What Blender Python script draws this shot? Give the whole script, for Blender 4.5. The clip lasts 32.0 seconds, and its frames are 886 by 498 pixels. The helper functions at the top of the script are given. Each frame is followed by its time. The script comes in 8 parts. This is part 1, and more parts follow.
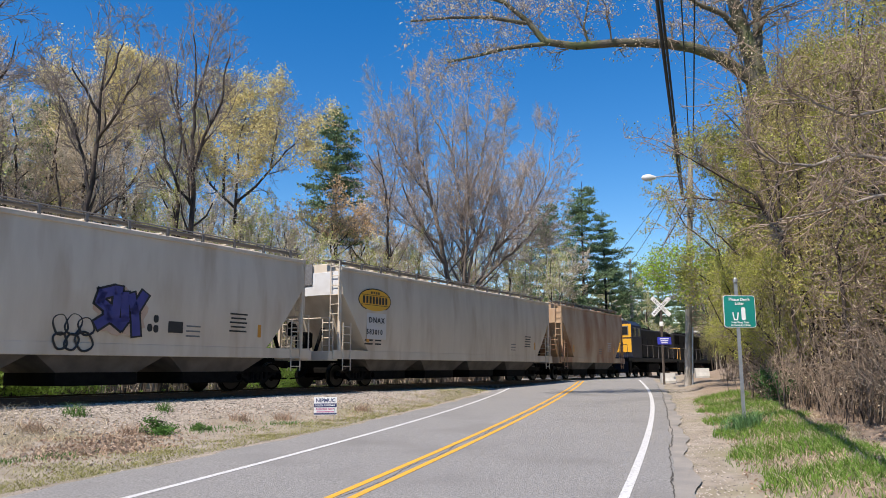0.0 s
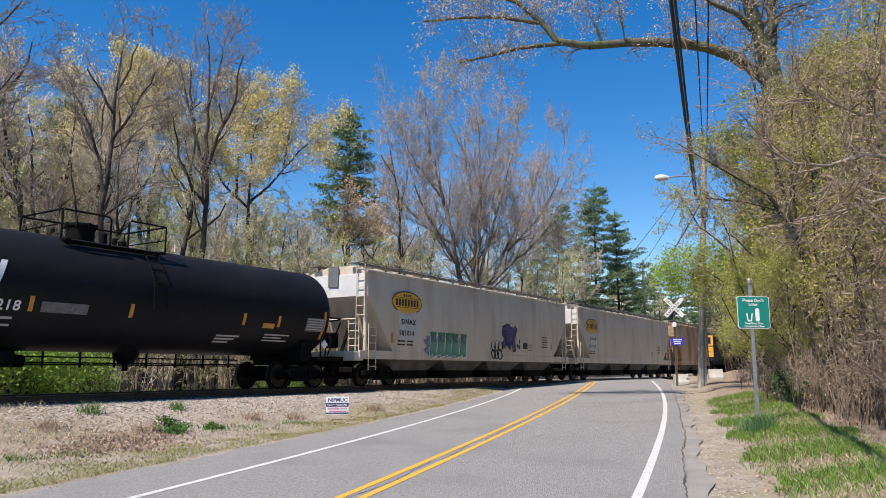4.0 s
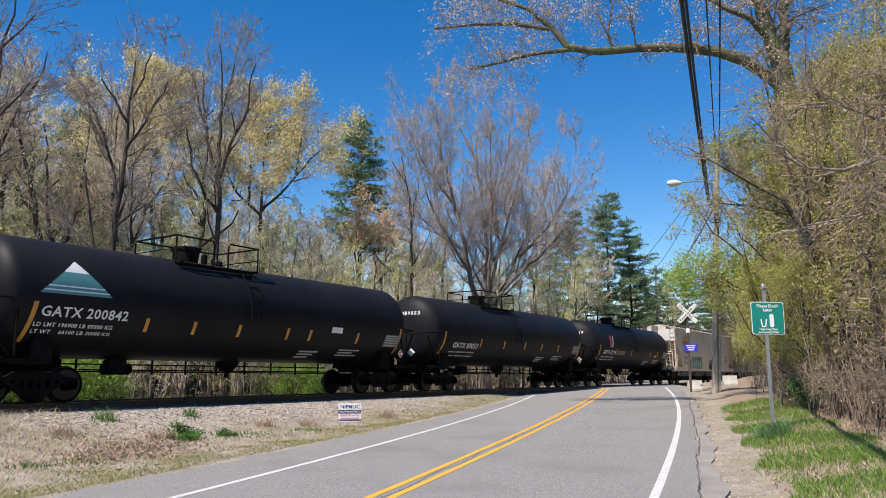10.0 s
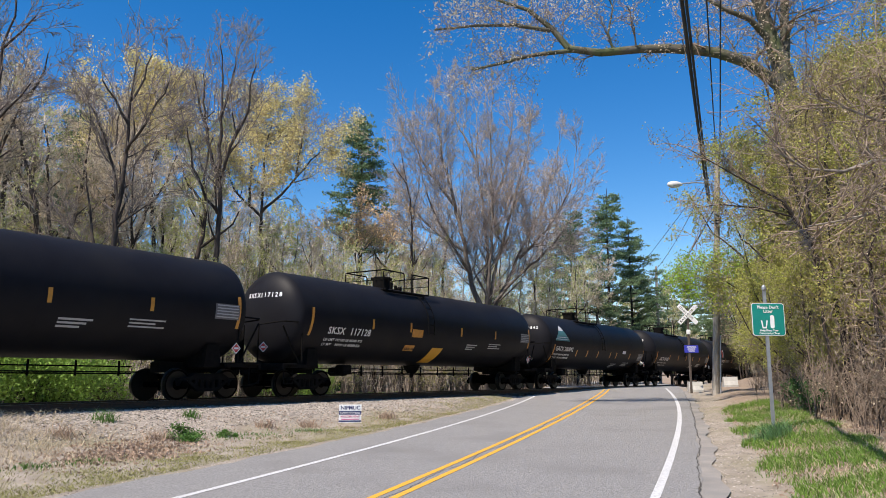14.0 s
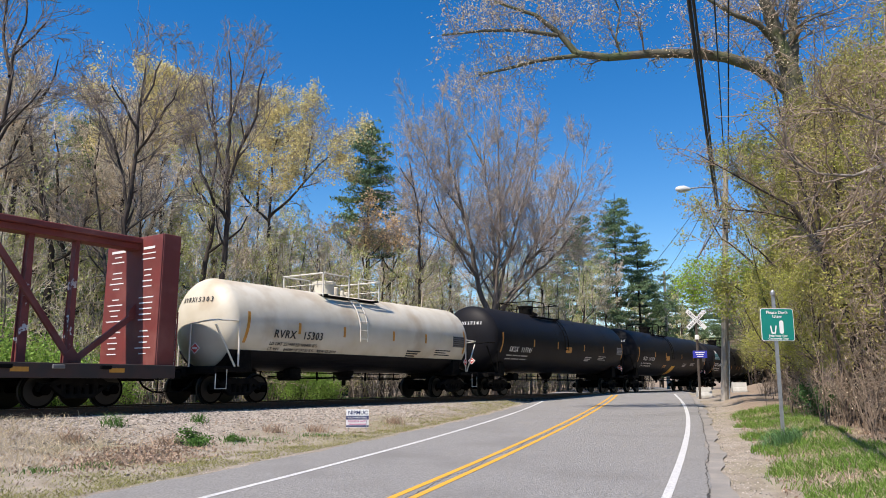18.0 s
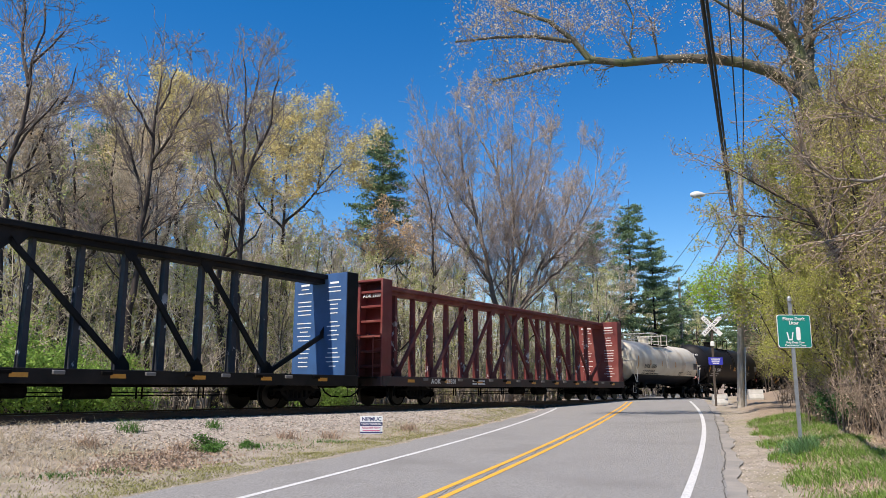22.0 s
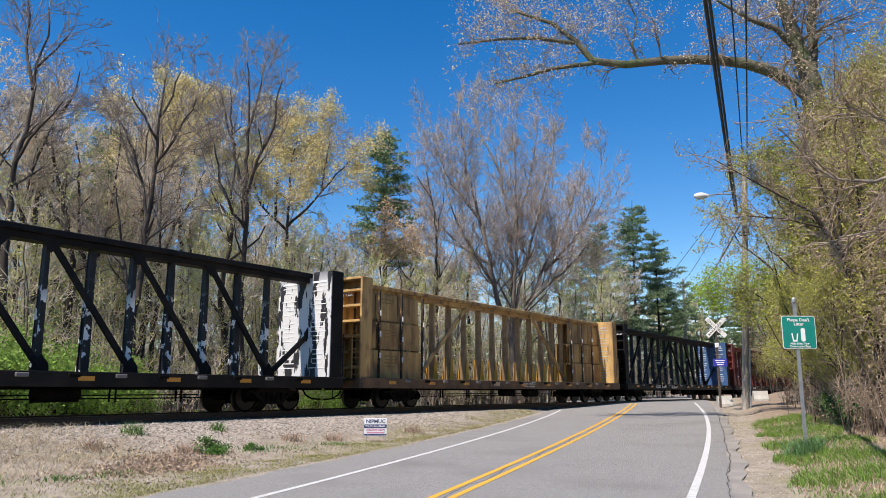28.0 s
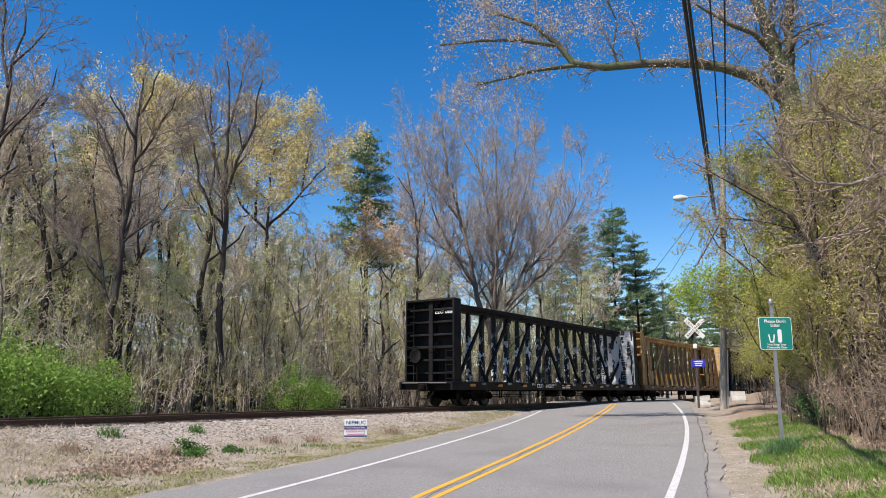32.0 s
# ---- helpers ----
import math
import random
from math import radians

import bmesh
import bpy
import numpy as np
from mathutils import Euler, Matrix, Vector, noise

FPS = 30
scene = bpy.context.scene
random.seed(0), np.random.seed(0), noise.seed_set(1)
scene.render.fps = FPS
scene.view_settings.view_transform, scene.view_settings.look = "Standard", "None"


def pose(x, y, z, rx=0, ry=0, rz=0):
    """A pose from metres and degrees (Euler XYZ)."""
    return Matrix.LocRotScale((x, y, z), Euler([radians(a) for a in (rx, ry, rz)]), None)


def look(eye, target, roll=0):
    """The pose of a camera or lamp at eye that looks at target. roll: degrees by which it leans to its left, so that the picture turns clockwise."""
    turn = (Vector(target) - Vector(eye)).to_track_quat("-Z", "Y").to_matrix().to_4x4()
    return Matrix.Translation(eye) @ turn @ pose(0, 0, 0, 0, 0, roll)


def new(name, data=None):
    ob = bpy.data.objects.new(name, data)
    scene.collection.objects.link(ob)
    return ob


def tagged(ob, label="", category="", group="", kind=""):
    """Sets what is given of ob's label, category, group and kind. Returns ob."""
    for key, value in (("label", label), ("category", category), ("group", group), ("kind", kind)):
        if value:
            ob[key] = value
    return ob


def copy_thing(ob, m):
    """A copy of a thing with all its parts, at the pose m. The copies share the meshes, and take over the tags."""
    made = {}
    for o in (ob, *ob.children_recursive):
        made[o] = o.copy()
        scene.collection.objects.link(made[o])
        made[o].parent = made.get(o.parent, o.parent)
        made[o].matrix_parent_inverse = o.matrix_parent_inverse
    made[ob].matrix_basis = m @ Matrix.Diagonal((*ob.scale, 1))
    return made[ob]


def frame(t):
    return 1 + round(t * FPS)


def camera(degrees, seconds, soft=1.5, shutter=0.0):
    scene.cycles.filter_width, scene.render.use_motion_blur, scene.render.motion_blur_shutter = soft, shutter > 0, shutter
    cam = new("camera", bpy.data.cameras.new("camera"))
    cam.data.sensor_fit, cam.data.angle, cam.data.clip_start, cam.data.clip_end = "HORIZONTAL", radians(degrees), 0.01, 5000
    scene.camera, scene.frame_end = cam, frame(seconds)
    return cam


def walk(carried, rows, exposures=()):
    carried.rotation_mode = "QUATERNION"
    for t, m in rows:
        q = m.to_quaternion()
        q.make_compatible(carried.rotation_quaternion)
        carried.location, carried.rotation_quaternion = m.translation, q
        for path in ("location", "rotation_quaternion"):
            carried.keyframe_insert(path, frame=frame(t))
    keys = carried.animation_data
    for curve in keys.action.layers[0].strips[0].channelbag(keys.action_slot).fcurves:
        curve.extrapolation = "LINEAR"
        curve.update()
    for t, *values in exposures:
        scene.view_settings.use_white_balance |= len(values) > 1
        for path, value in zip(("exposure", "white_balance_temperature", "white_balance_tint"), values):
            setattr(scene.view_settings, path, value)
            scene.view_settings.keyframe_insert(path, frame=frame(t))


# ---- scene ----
cam = camera(61.04, 32.0, soft=0.9, shutter=0.0)
EYE = (0.0, 0.0, 1.72)
walk(cam, [(t, pose(*EYE, rx, ry, rz)) for t, rx, ry, rz in (
    (0, 99.07, 0.20, 0.03), (0.5, 99.02, 0.24, 0.13), (1, 99.02, 0.23, 0.28), (1.5, 98.97, 0.19, 0.39),
    (2, 98.95, 0.08, 0.48), (2.5, 98.95, 0.05, 0.59), (3, 98.94, 0.00, 0.65), (3.5, 98.99, -0.01, 0.77),
    (5.5, 99.30, -0.19, 1.43), (6, 99.34, -0.16, 1.57), (6.5, 99.41, -0.18, 1.63), (7, 99.47, -0.21, 1.78),
    (7.5, 99.51, -0.17, 1.83), (8, 99.50, -0.12, 1.83), (8.5, 99.53, -0.08, 1.84), (9, 99.57, -0.01, 1.88),
    (9.5, 99.57, 0.01, 1.89), (10, 99.57, 0.03, 1.84), (10.5, 99.59, 0.10, 1.77), (11, 99.65, 0.11, 1.77),
    (11.5, 99.66, 0.10, 1.70), (12, 99.68, 0.11, 1.69), (12.5, 99.70, 0.05, 1.75), (13, 99.69, 0.03, 1.78),
    (13.5, 99.65, 0.01, 1.78), (14, 99.65, -0.00, 1.87), (14.5, 99.66, -0.05, 1.97), (16.5, 99.81, -0.10, 2.40),
    (17, 99.93, -0.13, 2.45), (17.5, 99.99, -0.09, 2.43), (18, 100.02, -0.11, 2.43), (18.5, 100.06, -0.16, 2.44),
    (19, 100.14, -0.17, 2.49), (19.5, 100.17, -0.18, 2.49), (20, 100.22, -0.15, 2.56), (20.5, 100.30, -0.19, 2.76),
    (21, 100.41, -0.20, 3.08), (21.5, 100.44, -0.23, 3.28), (22, 100.50, -0.21, 3.46), (22.5, 100.55, -0.17, 3.64),
    (23, 100.61, -0.17, 3.81), (23.5, 100.67, -0.20, 3.90), (24, 100.72, -0.21, 3.98), (24.5, 100.74, -0.22, 3.96),
    (25, 100.75, -0.18, 3.86), (25.5, 100.77, -0.12, 3.80), (27.5, 100.65, -0.09, 3.76), (28, 100.65, -0.09, 3.76),
    (28.5, 100.57, -0.12, 3.72), (29, 100.58, -0.09, 3.63), (29.5, 100.57, -0.08, 3.46), (30, 100.60, -0.02, 3.13),
    (30.5, 100.64, -0.01, 2.82), (31, 100.65, 0.02, 2.57), (31.5, 100.70, 0.01, 2.36), (32, 100.73, 0.01, 2.30),
)], [(0, 0.55, 6850, 15), (32, 0.55, 6850, 15)])

# ---- light: early afternoon sun from the left of the road, clear sky ----
SUN_AZ = Vector((-0.66, -0.75, 0)).normalized()
SUN_EL = radians(56)
world = bpy.data.worlds.new("sky")
scene.world = world
world.use_nodes = True
wn = world.node_tree.nodes
sky = wn.new("ShaderNodeTexSky")
sky.sky_type = 'NISHITA'
sky.sun_disc = False
sky.sun_elevation = SUN_EL
sky.sun_rotation = math.atan2(SUN_AZ.x, SUN_AZ.y)
sky.altitude = 100
sky.air_density = 1.0
sky.dust_density = 0.0
sky.ozone_density = 2.0
tone = wn.new("ShaderNodeHueSaturation")
tone.inputs["Hue"].default_value = 0.5045
tone.inputs["Saturation"].default_value = 1.46
world.node_tree.links.new(sky.outputs[0], tone.inputs["Color"])
world.node_tree.links.new(tone.outputs[0], wn["Background"].inputs[0])
wn["Background"].inputs[1].default_value = 0.112
sun = new("sun", bpy.data.lights.new("sun", 'SUN'))
sun.data.energy = 4.6
sun.data.angle = radians(0.53)
sun.data.color = (1.0, 0.95, 0.86)
sun.matrix_world = look((0, 0, 60), Vector((0, 0, 60)) - Vector((SUN_AZ.x * math.cos(SUN_EL), SUN_AZ.y * math.cos(SUN_EL), math.sin(SUN_EL))))


# ---- materials ----
def material(name, col, rough=0.7, metal=0.0, col2=None, scale=3.0, bump=0.0, bscale=60.0, col3=None, scale3=0.4,
             island=0.0, stretch=(1, 1, 1), trans=0.0, spread=(0.35, 0.65), spec=0.5, space="Object"):
    """Two scales of colour variation, fine relief and, for loose pieces, a shade of their own."""
    m = bpy.data.materials.new(name)
    m.use_nodes = True
    nt = m.node_tree
    n, l = nt.nodes, nt.links
    b = n["Principled BSDF"]
    b.inputs["Roughness"].default_value = rough
    b.inputs["Metallic"].default_value = metal
    b.inputs["Specular IOR Level"].default_value = spec
    b.inputs["Base Color"].default_value = (*col, 1)
    tc = n.new("ShaderNodeTexCoord")
    mp = n.new("ShaderNodeMapping")
    mp.inputs["Scale"].default_value = stretch
    l.new(tc.outputs[space], mp.inputs["Vector"])
    last = None

    def blend(a_sock, a_col, b_col, sc, lo, hi, detail):
        t = n.new("ShaderNodeTexNoise")
        t.inputs["Scale"].default_value = sc
        t.inputs["Detail"].default_value = detail
        l.new(mp.outputs[0], t.inputs["Vector"])
        r = n.new("ShaderNodeMapRange")
        r.inputs["From Min"].default_value, r.inputs["From Max"].default_value = lo, hi
        l.new(t.outputs[0], r.inputs["Value"])
        x = n.new("ShaderNodeMix")
        x.data_type = 'RGBA'
        l.new(r.outputs[0], x.inputs["Factor"])
        if a_sock:
            l.new(a_sock, x.inputs["A"])
        else:
            x.inputs["A"].default_value = (*a_col, 1)
        x.inputs["B"].default_value = (*b_col, 1)
        return x.outputs["Result"]

    if col2:
        last = blend(None, col, col2, scale, spread[0], spread[1], 6)
    if col3:
        last = blend(last, col, col3, scale3, 0.5, 0.72, 4)
    if island:
        g = n.new("ShaderNodeNewGeometry")
        r = n.new("ShaderNodeMapRange")
        r.inputs["To Min"].default_value, r.inputs["To Max"].default_value = 1 - island, 1 + island
        l.new(g.outputs["Random Per Island"], r.inputs["Value"])
        h = n.new("ShaderNodeHueSaturation")
        l.new(r.outputs[0], h.inputs["Value"])
        if last:
            l.new(last, h.inputs["Color"])
        else:
            h.inputs["Color"].default_value = (*col, 1)
        last = h.outputs[0]
    if last:
        l.new(last, b.inputs["Base Color"])
    if bump:
        t = n.new("ShaderNodeTexNoise")
        t.inputs["Scale"].default_value = bscale
        t.inputs["Detail"].default_value = 5
        l.new(mp.outputs[0], t.inputs["Vector"])
        u = n.new("ShaderNodeBump")
        u.inputs["Strength"].default_value = bump
        u.inputs["Distance"].default_value = 0.03
        l.new(t.outputs[0], u.inputs["Height"])
        l.new(u.outputs[0], b.inputs["Normal"])
    if trans:
        out = n["Material Output"]
        d = n.new("ShaderNodeBsdfTranslucent")
        if last:
            l.new(last, d.inputs["Color"])
        else:
            d.inputs["Color"].default_value = (*col, 1)
        x = n.new("ShaderNodeMixShader")
        x.inputs[0].default_value = trans
        l.new(b.outputs[0], x.inputs[1])
        l.new(d.outputs[0], x.inputs[2])
        l.new(x.outputs[0], out.inputs["Surface"])
    return m


M = {}
M["asphalt"] = material("asphalt", (0.165, 0.16, 0.153), 0.9, 0, (0.345, 0.335, 0.32), 34, 1.0, 55, (0.205, 0.198, 0.188), 0.45, spread=(0.3, 0.7))
M["asphalt_old"] = material("old_asphalt", (0.26, 0.245, 0.225), 0.95, 0, (0.33, 0.30, 0.265), 2.2, 0.8, 70, (0.20, 0.19, 0.175), 0.6)
M["crack"] = material("crack_dirt", (0.05, 0.046, 0.04), 0.95, 0, (0.09, 0.08, 0.07), 8)
M["paint_white"] = material("road_paint_white", (0.58, 0.58, 0.57), 0.7, 0, (0.30, 0.295, 0.285), 22, 0.3, 120, spread=(0.5, 0.75))
M["paint_yellow"] = material("road_paint_yellow", (0.70, 0.36, 0.03), 0.7, 0, (0.5, 0.28, 0.06), 8, 0.2, 120, spread=(0.5, 0.8))
M["rust"] = material("rail_steel", (0.07, 0.045, 0.032), 0.7, 0.3, (0.12, 0.06, 0.035), 12, 0.3, 80)
M["rail_top"] = material("polished_rail", (0.35, 0.34, 0.33), 0.3, 1.0, (0.25, 0.23, 0.22), 5)
M["tie"] = material("creosoted_wood", (0.06, 0.045, 0.035), 0.9, 0, (0.11, 0.09, 0.075), 4, 0.6, 40, stretch=(8, 1, 1))
M["black"] = material("black_tank_paint", (0.0105, 0.0105, 0.013), 0.5, 0, (0.0135, 0.0135, 0.016), 1.3, 0.05, 30, (0.017, 0.0165, 0.017), 0.5, spec=0.1)
# running gear: deep shade under the cars is put into these near-black steels
M["steel_dark"] = material("shaded_black_steel", (0.004, 0.0037, 0.0035), 0.85, 0.0, (0.009, 0.008, 0.007), 5, 0.3, 40, spec=0.1)
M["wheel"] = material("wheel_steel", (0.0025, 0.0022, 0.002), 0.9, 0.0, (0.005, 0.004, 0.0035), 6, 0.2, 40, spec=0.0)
M["tread"] = material("wheel_tread", (0.045, 0.042, 0.04), 0.5, 1.0)
M["hopper"] = material("grey_hopper_paint", (0.58, 0.51, 0.41), 0.55, 0, (0.51, 0.44, 0.345), 1.6, 0.06, 20, (0.42, 0.335, 0.245), 1.3, stretch=(1, 1, 0.22))
M["hopper_rusty"] = material("weathered_tan_paint", (0.46, 0.35, 0.24), 0.65, 0, (0.36, 0.23, 0.135), 1.1, 0.1, 25, (0.27, 0.11, 0.05), 0.9, stretch=(1, 1, 0.4))
M["cream"] = material("cream_tank_paint", (0.66, 0.62, 0.52), 0.5, 0, (0.58, 0.53, 0.42), 1.2, 0.05, 20, (0.45, 0.36, 0.25), 0.6)
M["red"] = material("oxide_red_paint", (0.19, 0.035, 0.03), 0.6, 0, (0.15, 0.032, 0.027), 1.5, 0.1, 30, (0.24, 0.08, 0.065), 0.9)
M["black_car"] = material("black_car_paint", (0.005, 0.005, 0.0055), 0.65, 0, (0.009, 0.008, 0.0078), 2, 0.1, 30, (0.022, 0.018, 0.016), 0.8, spec=0.22)
M["blue"] = material("blue_paint", (0.035, 0.10, 0.24), 0.55, 0, (0.03, 0.08, 0.19), 1.5, 0.08, 30)
M["yellow_car"] = material("faded_yellow_paint", (0.60, 0.39, 0.14), 0.7, 0, (0.36, 0.21, 0.085), 1.9, 0.15, 30, (0.15, 0.075, 0.04), 3.4, stretch=(1, 1, 0.3))
M["white"] = material("white_paint", (0.78, 0.78, 0.76), 0.6, 0, (0.6, 0.59, 0.57), 3, 0.05, 40, spread=(0.5, 0.85))
M["decal_white"] = material("white_lettering", (0.75, 0.75, 0.74), 0.6)
M["decal_dim"] = material("faded_white_lettering", (0.42, 0.42, 0.42), 0.7)
M["decal_black"] = material("black_lettering", (0.02, 0.02, 0.02), 0.6)
M["decal_orange"] = material("reflective_amber_strip", (0.62, 0.28, 0.035), 0.45, 0, (0.48, 0.22, 0.04), 6)
M["decal_yellow"] = material("yellow_decal", (0.70, 0.37, 0.035), 0.5)
M["decal_red"] = material("red_decal", (0.55, 0.05, 0.04), 0.5)


# ---- mesh tools ----
class Mesh:
    """Collects faces of one part."""

    def __init__(self):
        self.v, self.f, self.mi = [], [], []

    def add(self, verts, faces, mi=0):
        k = len(self.v)
        self.v += [tuple(p) for p in verts]
        self.f += [tuple(i + k for i in q) for q in faces]
        self.mi += [mi] * len(faces)

    def box(self, c, s, m=None, mi=0, bevel=0.0, taper=(1, 1)):
        """A block of size s about c; bevel: cut edges; taper: the top's size in x and y."""
        hx, hy, hz = s[0] / 2, s[1] / 2, s[2] / 2
        b = min(bevel, hx * 0.8, hy * 0.8, hz * 0.8)
        if b <= 0:
            vs = [(x * hx * (taper[0] if z > 0 else 1), y * hy * (taper[1] if z > 0 else 1), z * hz)
                  for z in (-1, 1) for x, y in ((-1, -1), (1, -1), (1, 1), (-1, 1))]
            fs = [(0, 3, 2, 1), (4, 5, 6, 7)] + [(i, (i + 1) % 4, 4 + (i + 1) % 4, 4 + i) for i in range(4)]
        else:
            ring = [(hx - b, -hy), (hx, -hy + b), (hx, hy - b), (hx - b, hy), (-hx + b, hy), (-hx, hy - b), (-hx, -hy + b), (-hx + b, -hy)]
            cap = [(x * (hx - b) / hx, y * (hy - b) / hy) for x, y in ring]
            vs = [(x, y, -hz) for x, y in cap] + [(x, y, -hz + b) for x, y in ring] + [(x, y, hz - b) for x, y in ring] + [(x, y, hz) for x, y in cap]
            fs = [tuple(range(7, -1, -1)), tuple(range(24, 32))]
            fs += [(k * 8 + i, k * 8 + (i + 1) % 8, k * 8 + 8 + (i + 1) % 8, k * 8 + 8 + i) for k in range(3) for i in range(8)]
        mat = m if m is not None else Matrix()
        cc = Vector(c)
        self.add([mat @ Vector(p) + cc for p in vs], fs, mi)
        return self

    def tube(self, pts, r, n=6, mi=0, cap=True):
        """A round bar through pts; r: one radius, or one for each point."""
        pts = [Vector(p) for p in pts]
        rs = r if isinstance(r, (list, tuple)) else [r] * len(pts)
        vs, fs = [], []
        up = Vector((0, 0, 1))
        for i, p in enumerate(pts):
            d = (pts[min(i + 1, len(pts) - 1)] - pts[max(i - 1, 0)]).normalized()
            a = d.cross(up if abs(d.z) < 0.95 else Vector((1, 0, 0))).normalized()
            b = d.cross(a)
            for k in range(n):
                w = 2 * math.pi * k / n
                vs.append(p + (a * math.cos(w) + b * math.sin(w)) * rs[i])
        for i in range(len(pts) - 1):
            fs += [(i * n + k, i * n + (k + 1) % n, i * n + n + (k + 1) % n, i * n + n + k) for k in range(n)]
        if cap:
            fs += [tuple(range(n - 1, -1, -1)), tuple(range(len(vs) - n, len(vs)))]
        self.add(vs, fs, mi)
        return self

    def prism(self, poly, a, b, axis="x", mi=0, poly2=None):
        """A flat outline drawn out along an axis from a to b (poly2: the outline at b)."""
        q = poly2 or poly

        def at(p, w):
            return {"x": (w, p[0], p[1]), "y": (p[0], w, p[1]), "z": (p[0], p[1], w)}[axis]
        n = len(poly)
        vs = [at(p, a) for p in poly] + [at(p, b) for p in q]
        fs = [tuple(range(n - 1, -1, -1)), tuple(range(n, 2 * n))] + [(i, (i + 1) % n, n + (i + 1) % n, n + i) for i in range(n)]
        self.add(vs, fs, mi)
        return self

    def lathe(self, prof, n=32, axis="x", c=(0, 0, 0), mi=0):
        """A turned body: prof of (along, radius) about an axis through c."""
        vs, fs = [], []
        for w, r in prof:
            for k in range(n):
                t = 2 * math.pi * k / n
                p = (w, r * math.cos(t), r * math.sin(t)) if axis == "x" else ((r * math.cos(t), w, r * math.sin(t)) if axis == "y" else (r * math.cos(t), r * math.sin(t), w))
                vs.append(Vector(p) + Vector(c))
        for i in range(len(prof) - 1):
            fs += [(i * n + k, i * n + (k + 1) % n, i * n + n + (k + 1) % n, i * n + n + k) for k in range(n)]
        fs += [tuple(range(n - 1, -1, -1)), tuple(range(len(vs) - n, len(vs)))]
        self.add(vs, fs, mi)
        return self

    def data(self, name, mats, smooth=None):
        me = bpy.data.meshes.new(name)
        me.from_pydata(self.v, [], self.f)
        for m in (mats if isinstance(mats, (list, tuple)) else [mats]):
            me.materials.append(m)
        if any(self.mi):
            me.polygons.foreach_set("material_index", self.mi)
        bm = bmesh.new()
        bm.from_mesh(me)
        bmesh.ops.recalc_face_normals(bm, faces=bm.faces)
        if smooth:
            for f in bm.faces:
                f.smooth = True
            for e in bm.edges:
                if len(e.link_faces) == 2 and e.calc_face_angle(0) > radians(smooth):
                    e.smooth = False
        bm.to_mesh(me)
        bm.free()
        return me


def part(name, mesh, mats, parent=None, label="", at=None, smooth=None):
    """Links a collected mesh (or ready mesh data) as one object under a thing or part."""
    me = mesh.data(name, mats, smooth) if isinstance(mesh, Mesh) else mesh
    ob = new(name, me)
    if parent:
        ob.parent = parent
    if at is not None:
        ob.matrix_basis = at
    if label:
        ob["label"] = label
    return ob


def thing(name, label, category, at=None, group="", kind=""):
    ob = new(name)
    ob.empty_display_size = 0.2
    if at is not None:
        ob.matrix_basis = at
    return tagged(ob, label, category, group, kind)


def grid_mesh(name, xs, ys, zf, mat):
    X, Y = np.meshgrid(xs, ys)
    Z = zf(X, Y)
    n, m = len(xs), len(ys)
    v = np.stack([X, Y, Z], -1).reshape(-1, 3)
    i = np.arange((m - 1) * n).reshape(m - 1, n)[:, :-1].ravel()
    f = np.stack([i, i + 1, i + n + 1, i + n], -1)
    me = bpy.data.meshes.new(name)
    me.from_pydata(v.tolist(), [], f.tolist())
    me.materials.append(mat)
    me.polygons.foreach_set("use_smooth", [True] * len(me.polygons))
    return new(name, me)


def smooth01(a, b, x):
    t = np.clip((x - a) / (b - a), 0, 1)
    return t * t * (3 - 2 * t)


# ---- the plan: straight track from left front to right back, road crossing it slantwise ----
HEAD = radians(31.77)
TD = Vector((math.sin(HEAD), math.cos(HEAD), 0))
TN = Vector((math.cos(HEAD), -math.sin(HEAD), 0))
T0 = Vector((-20.72, 3.01, 1.06))
TRACK = Matrix.Translation(T0) @ Matrix.Rotation(math.pi / 2 - HEAD, 4, 'Z')


def on_track(x, y):
    """Along and across (towards the road positive) the track."""
    u, v = x - T0.x, y - T0.y
    return u * TD.x + v * TD.y, u * TN.x + v * TN.y


def road_right(y):
    return -0.00067 * y * y + 0.3099 * y - 0.09


def road_left(y):
    return np.where(y < 46, -0.003 * y * y + 0.434 * y - 9.3, 4.32 + 0.17 * (y - 46))


def line_right(y):
    return -0.00155 * y * y + 0.3508 * y - 0.99


def line_mid(y):
    return 6.31e-06 * y ** 3 - 0.001565 * y * y + 0.33094 * y - 4.224


def line_left(y):
    return 6.118e-06 * y ** 3 - 0.0031505 * y * y + 0.38777 * y - 7.219


def road_z(y):
    return 0.0205 * np.minimum(np.maximum(y, -8), 48) + 0.05 * smooth01(40, 50, y)


def wob(x, y, s):
    return np.sin(x * 1.7 / s + np.sin(y * 1.3 / s) * 1.3) * np.cos(y * 1.9 / s + np.sin(x * 1.1 / s) * 1.7)


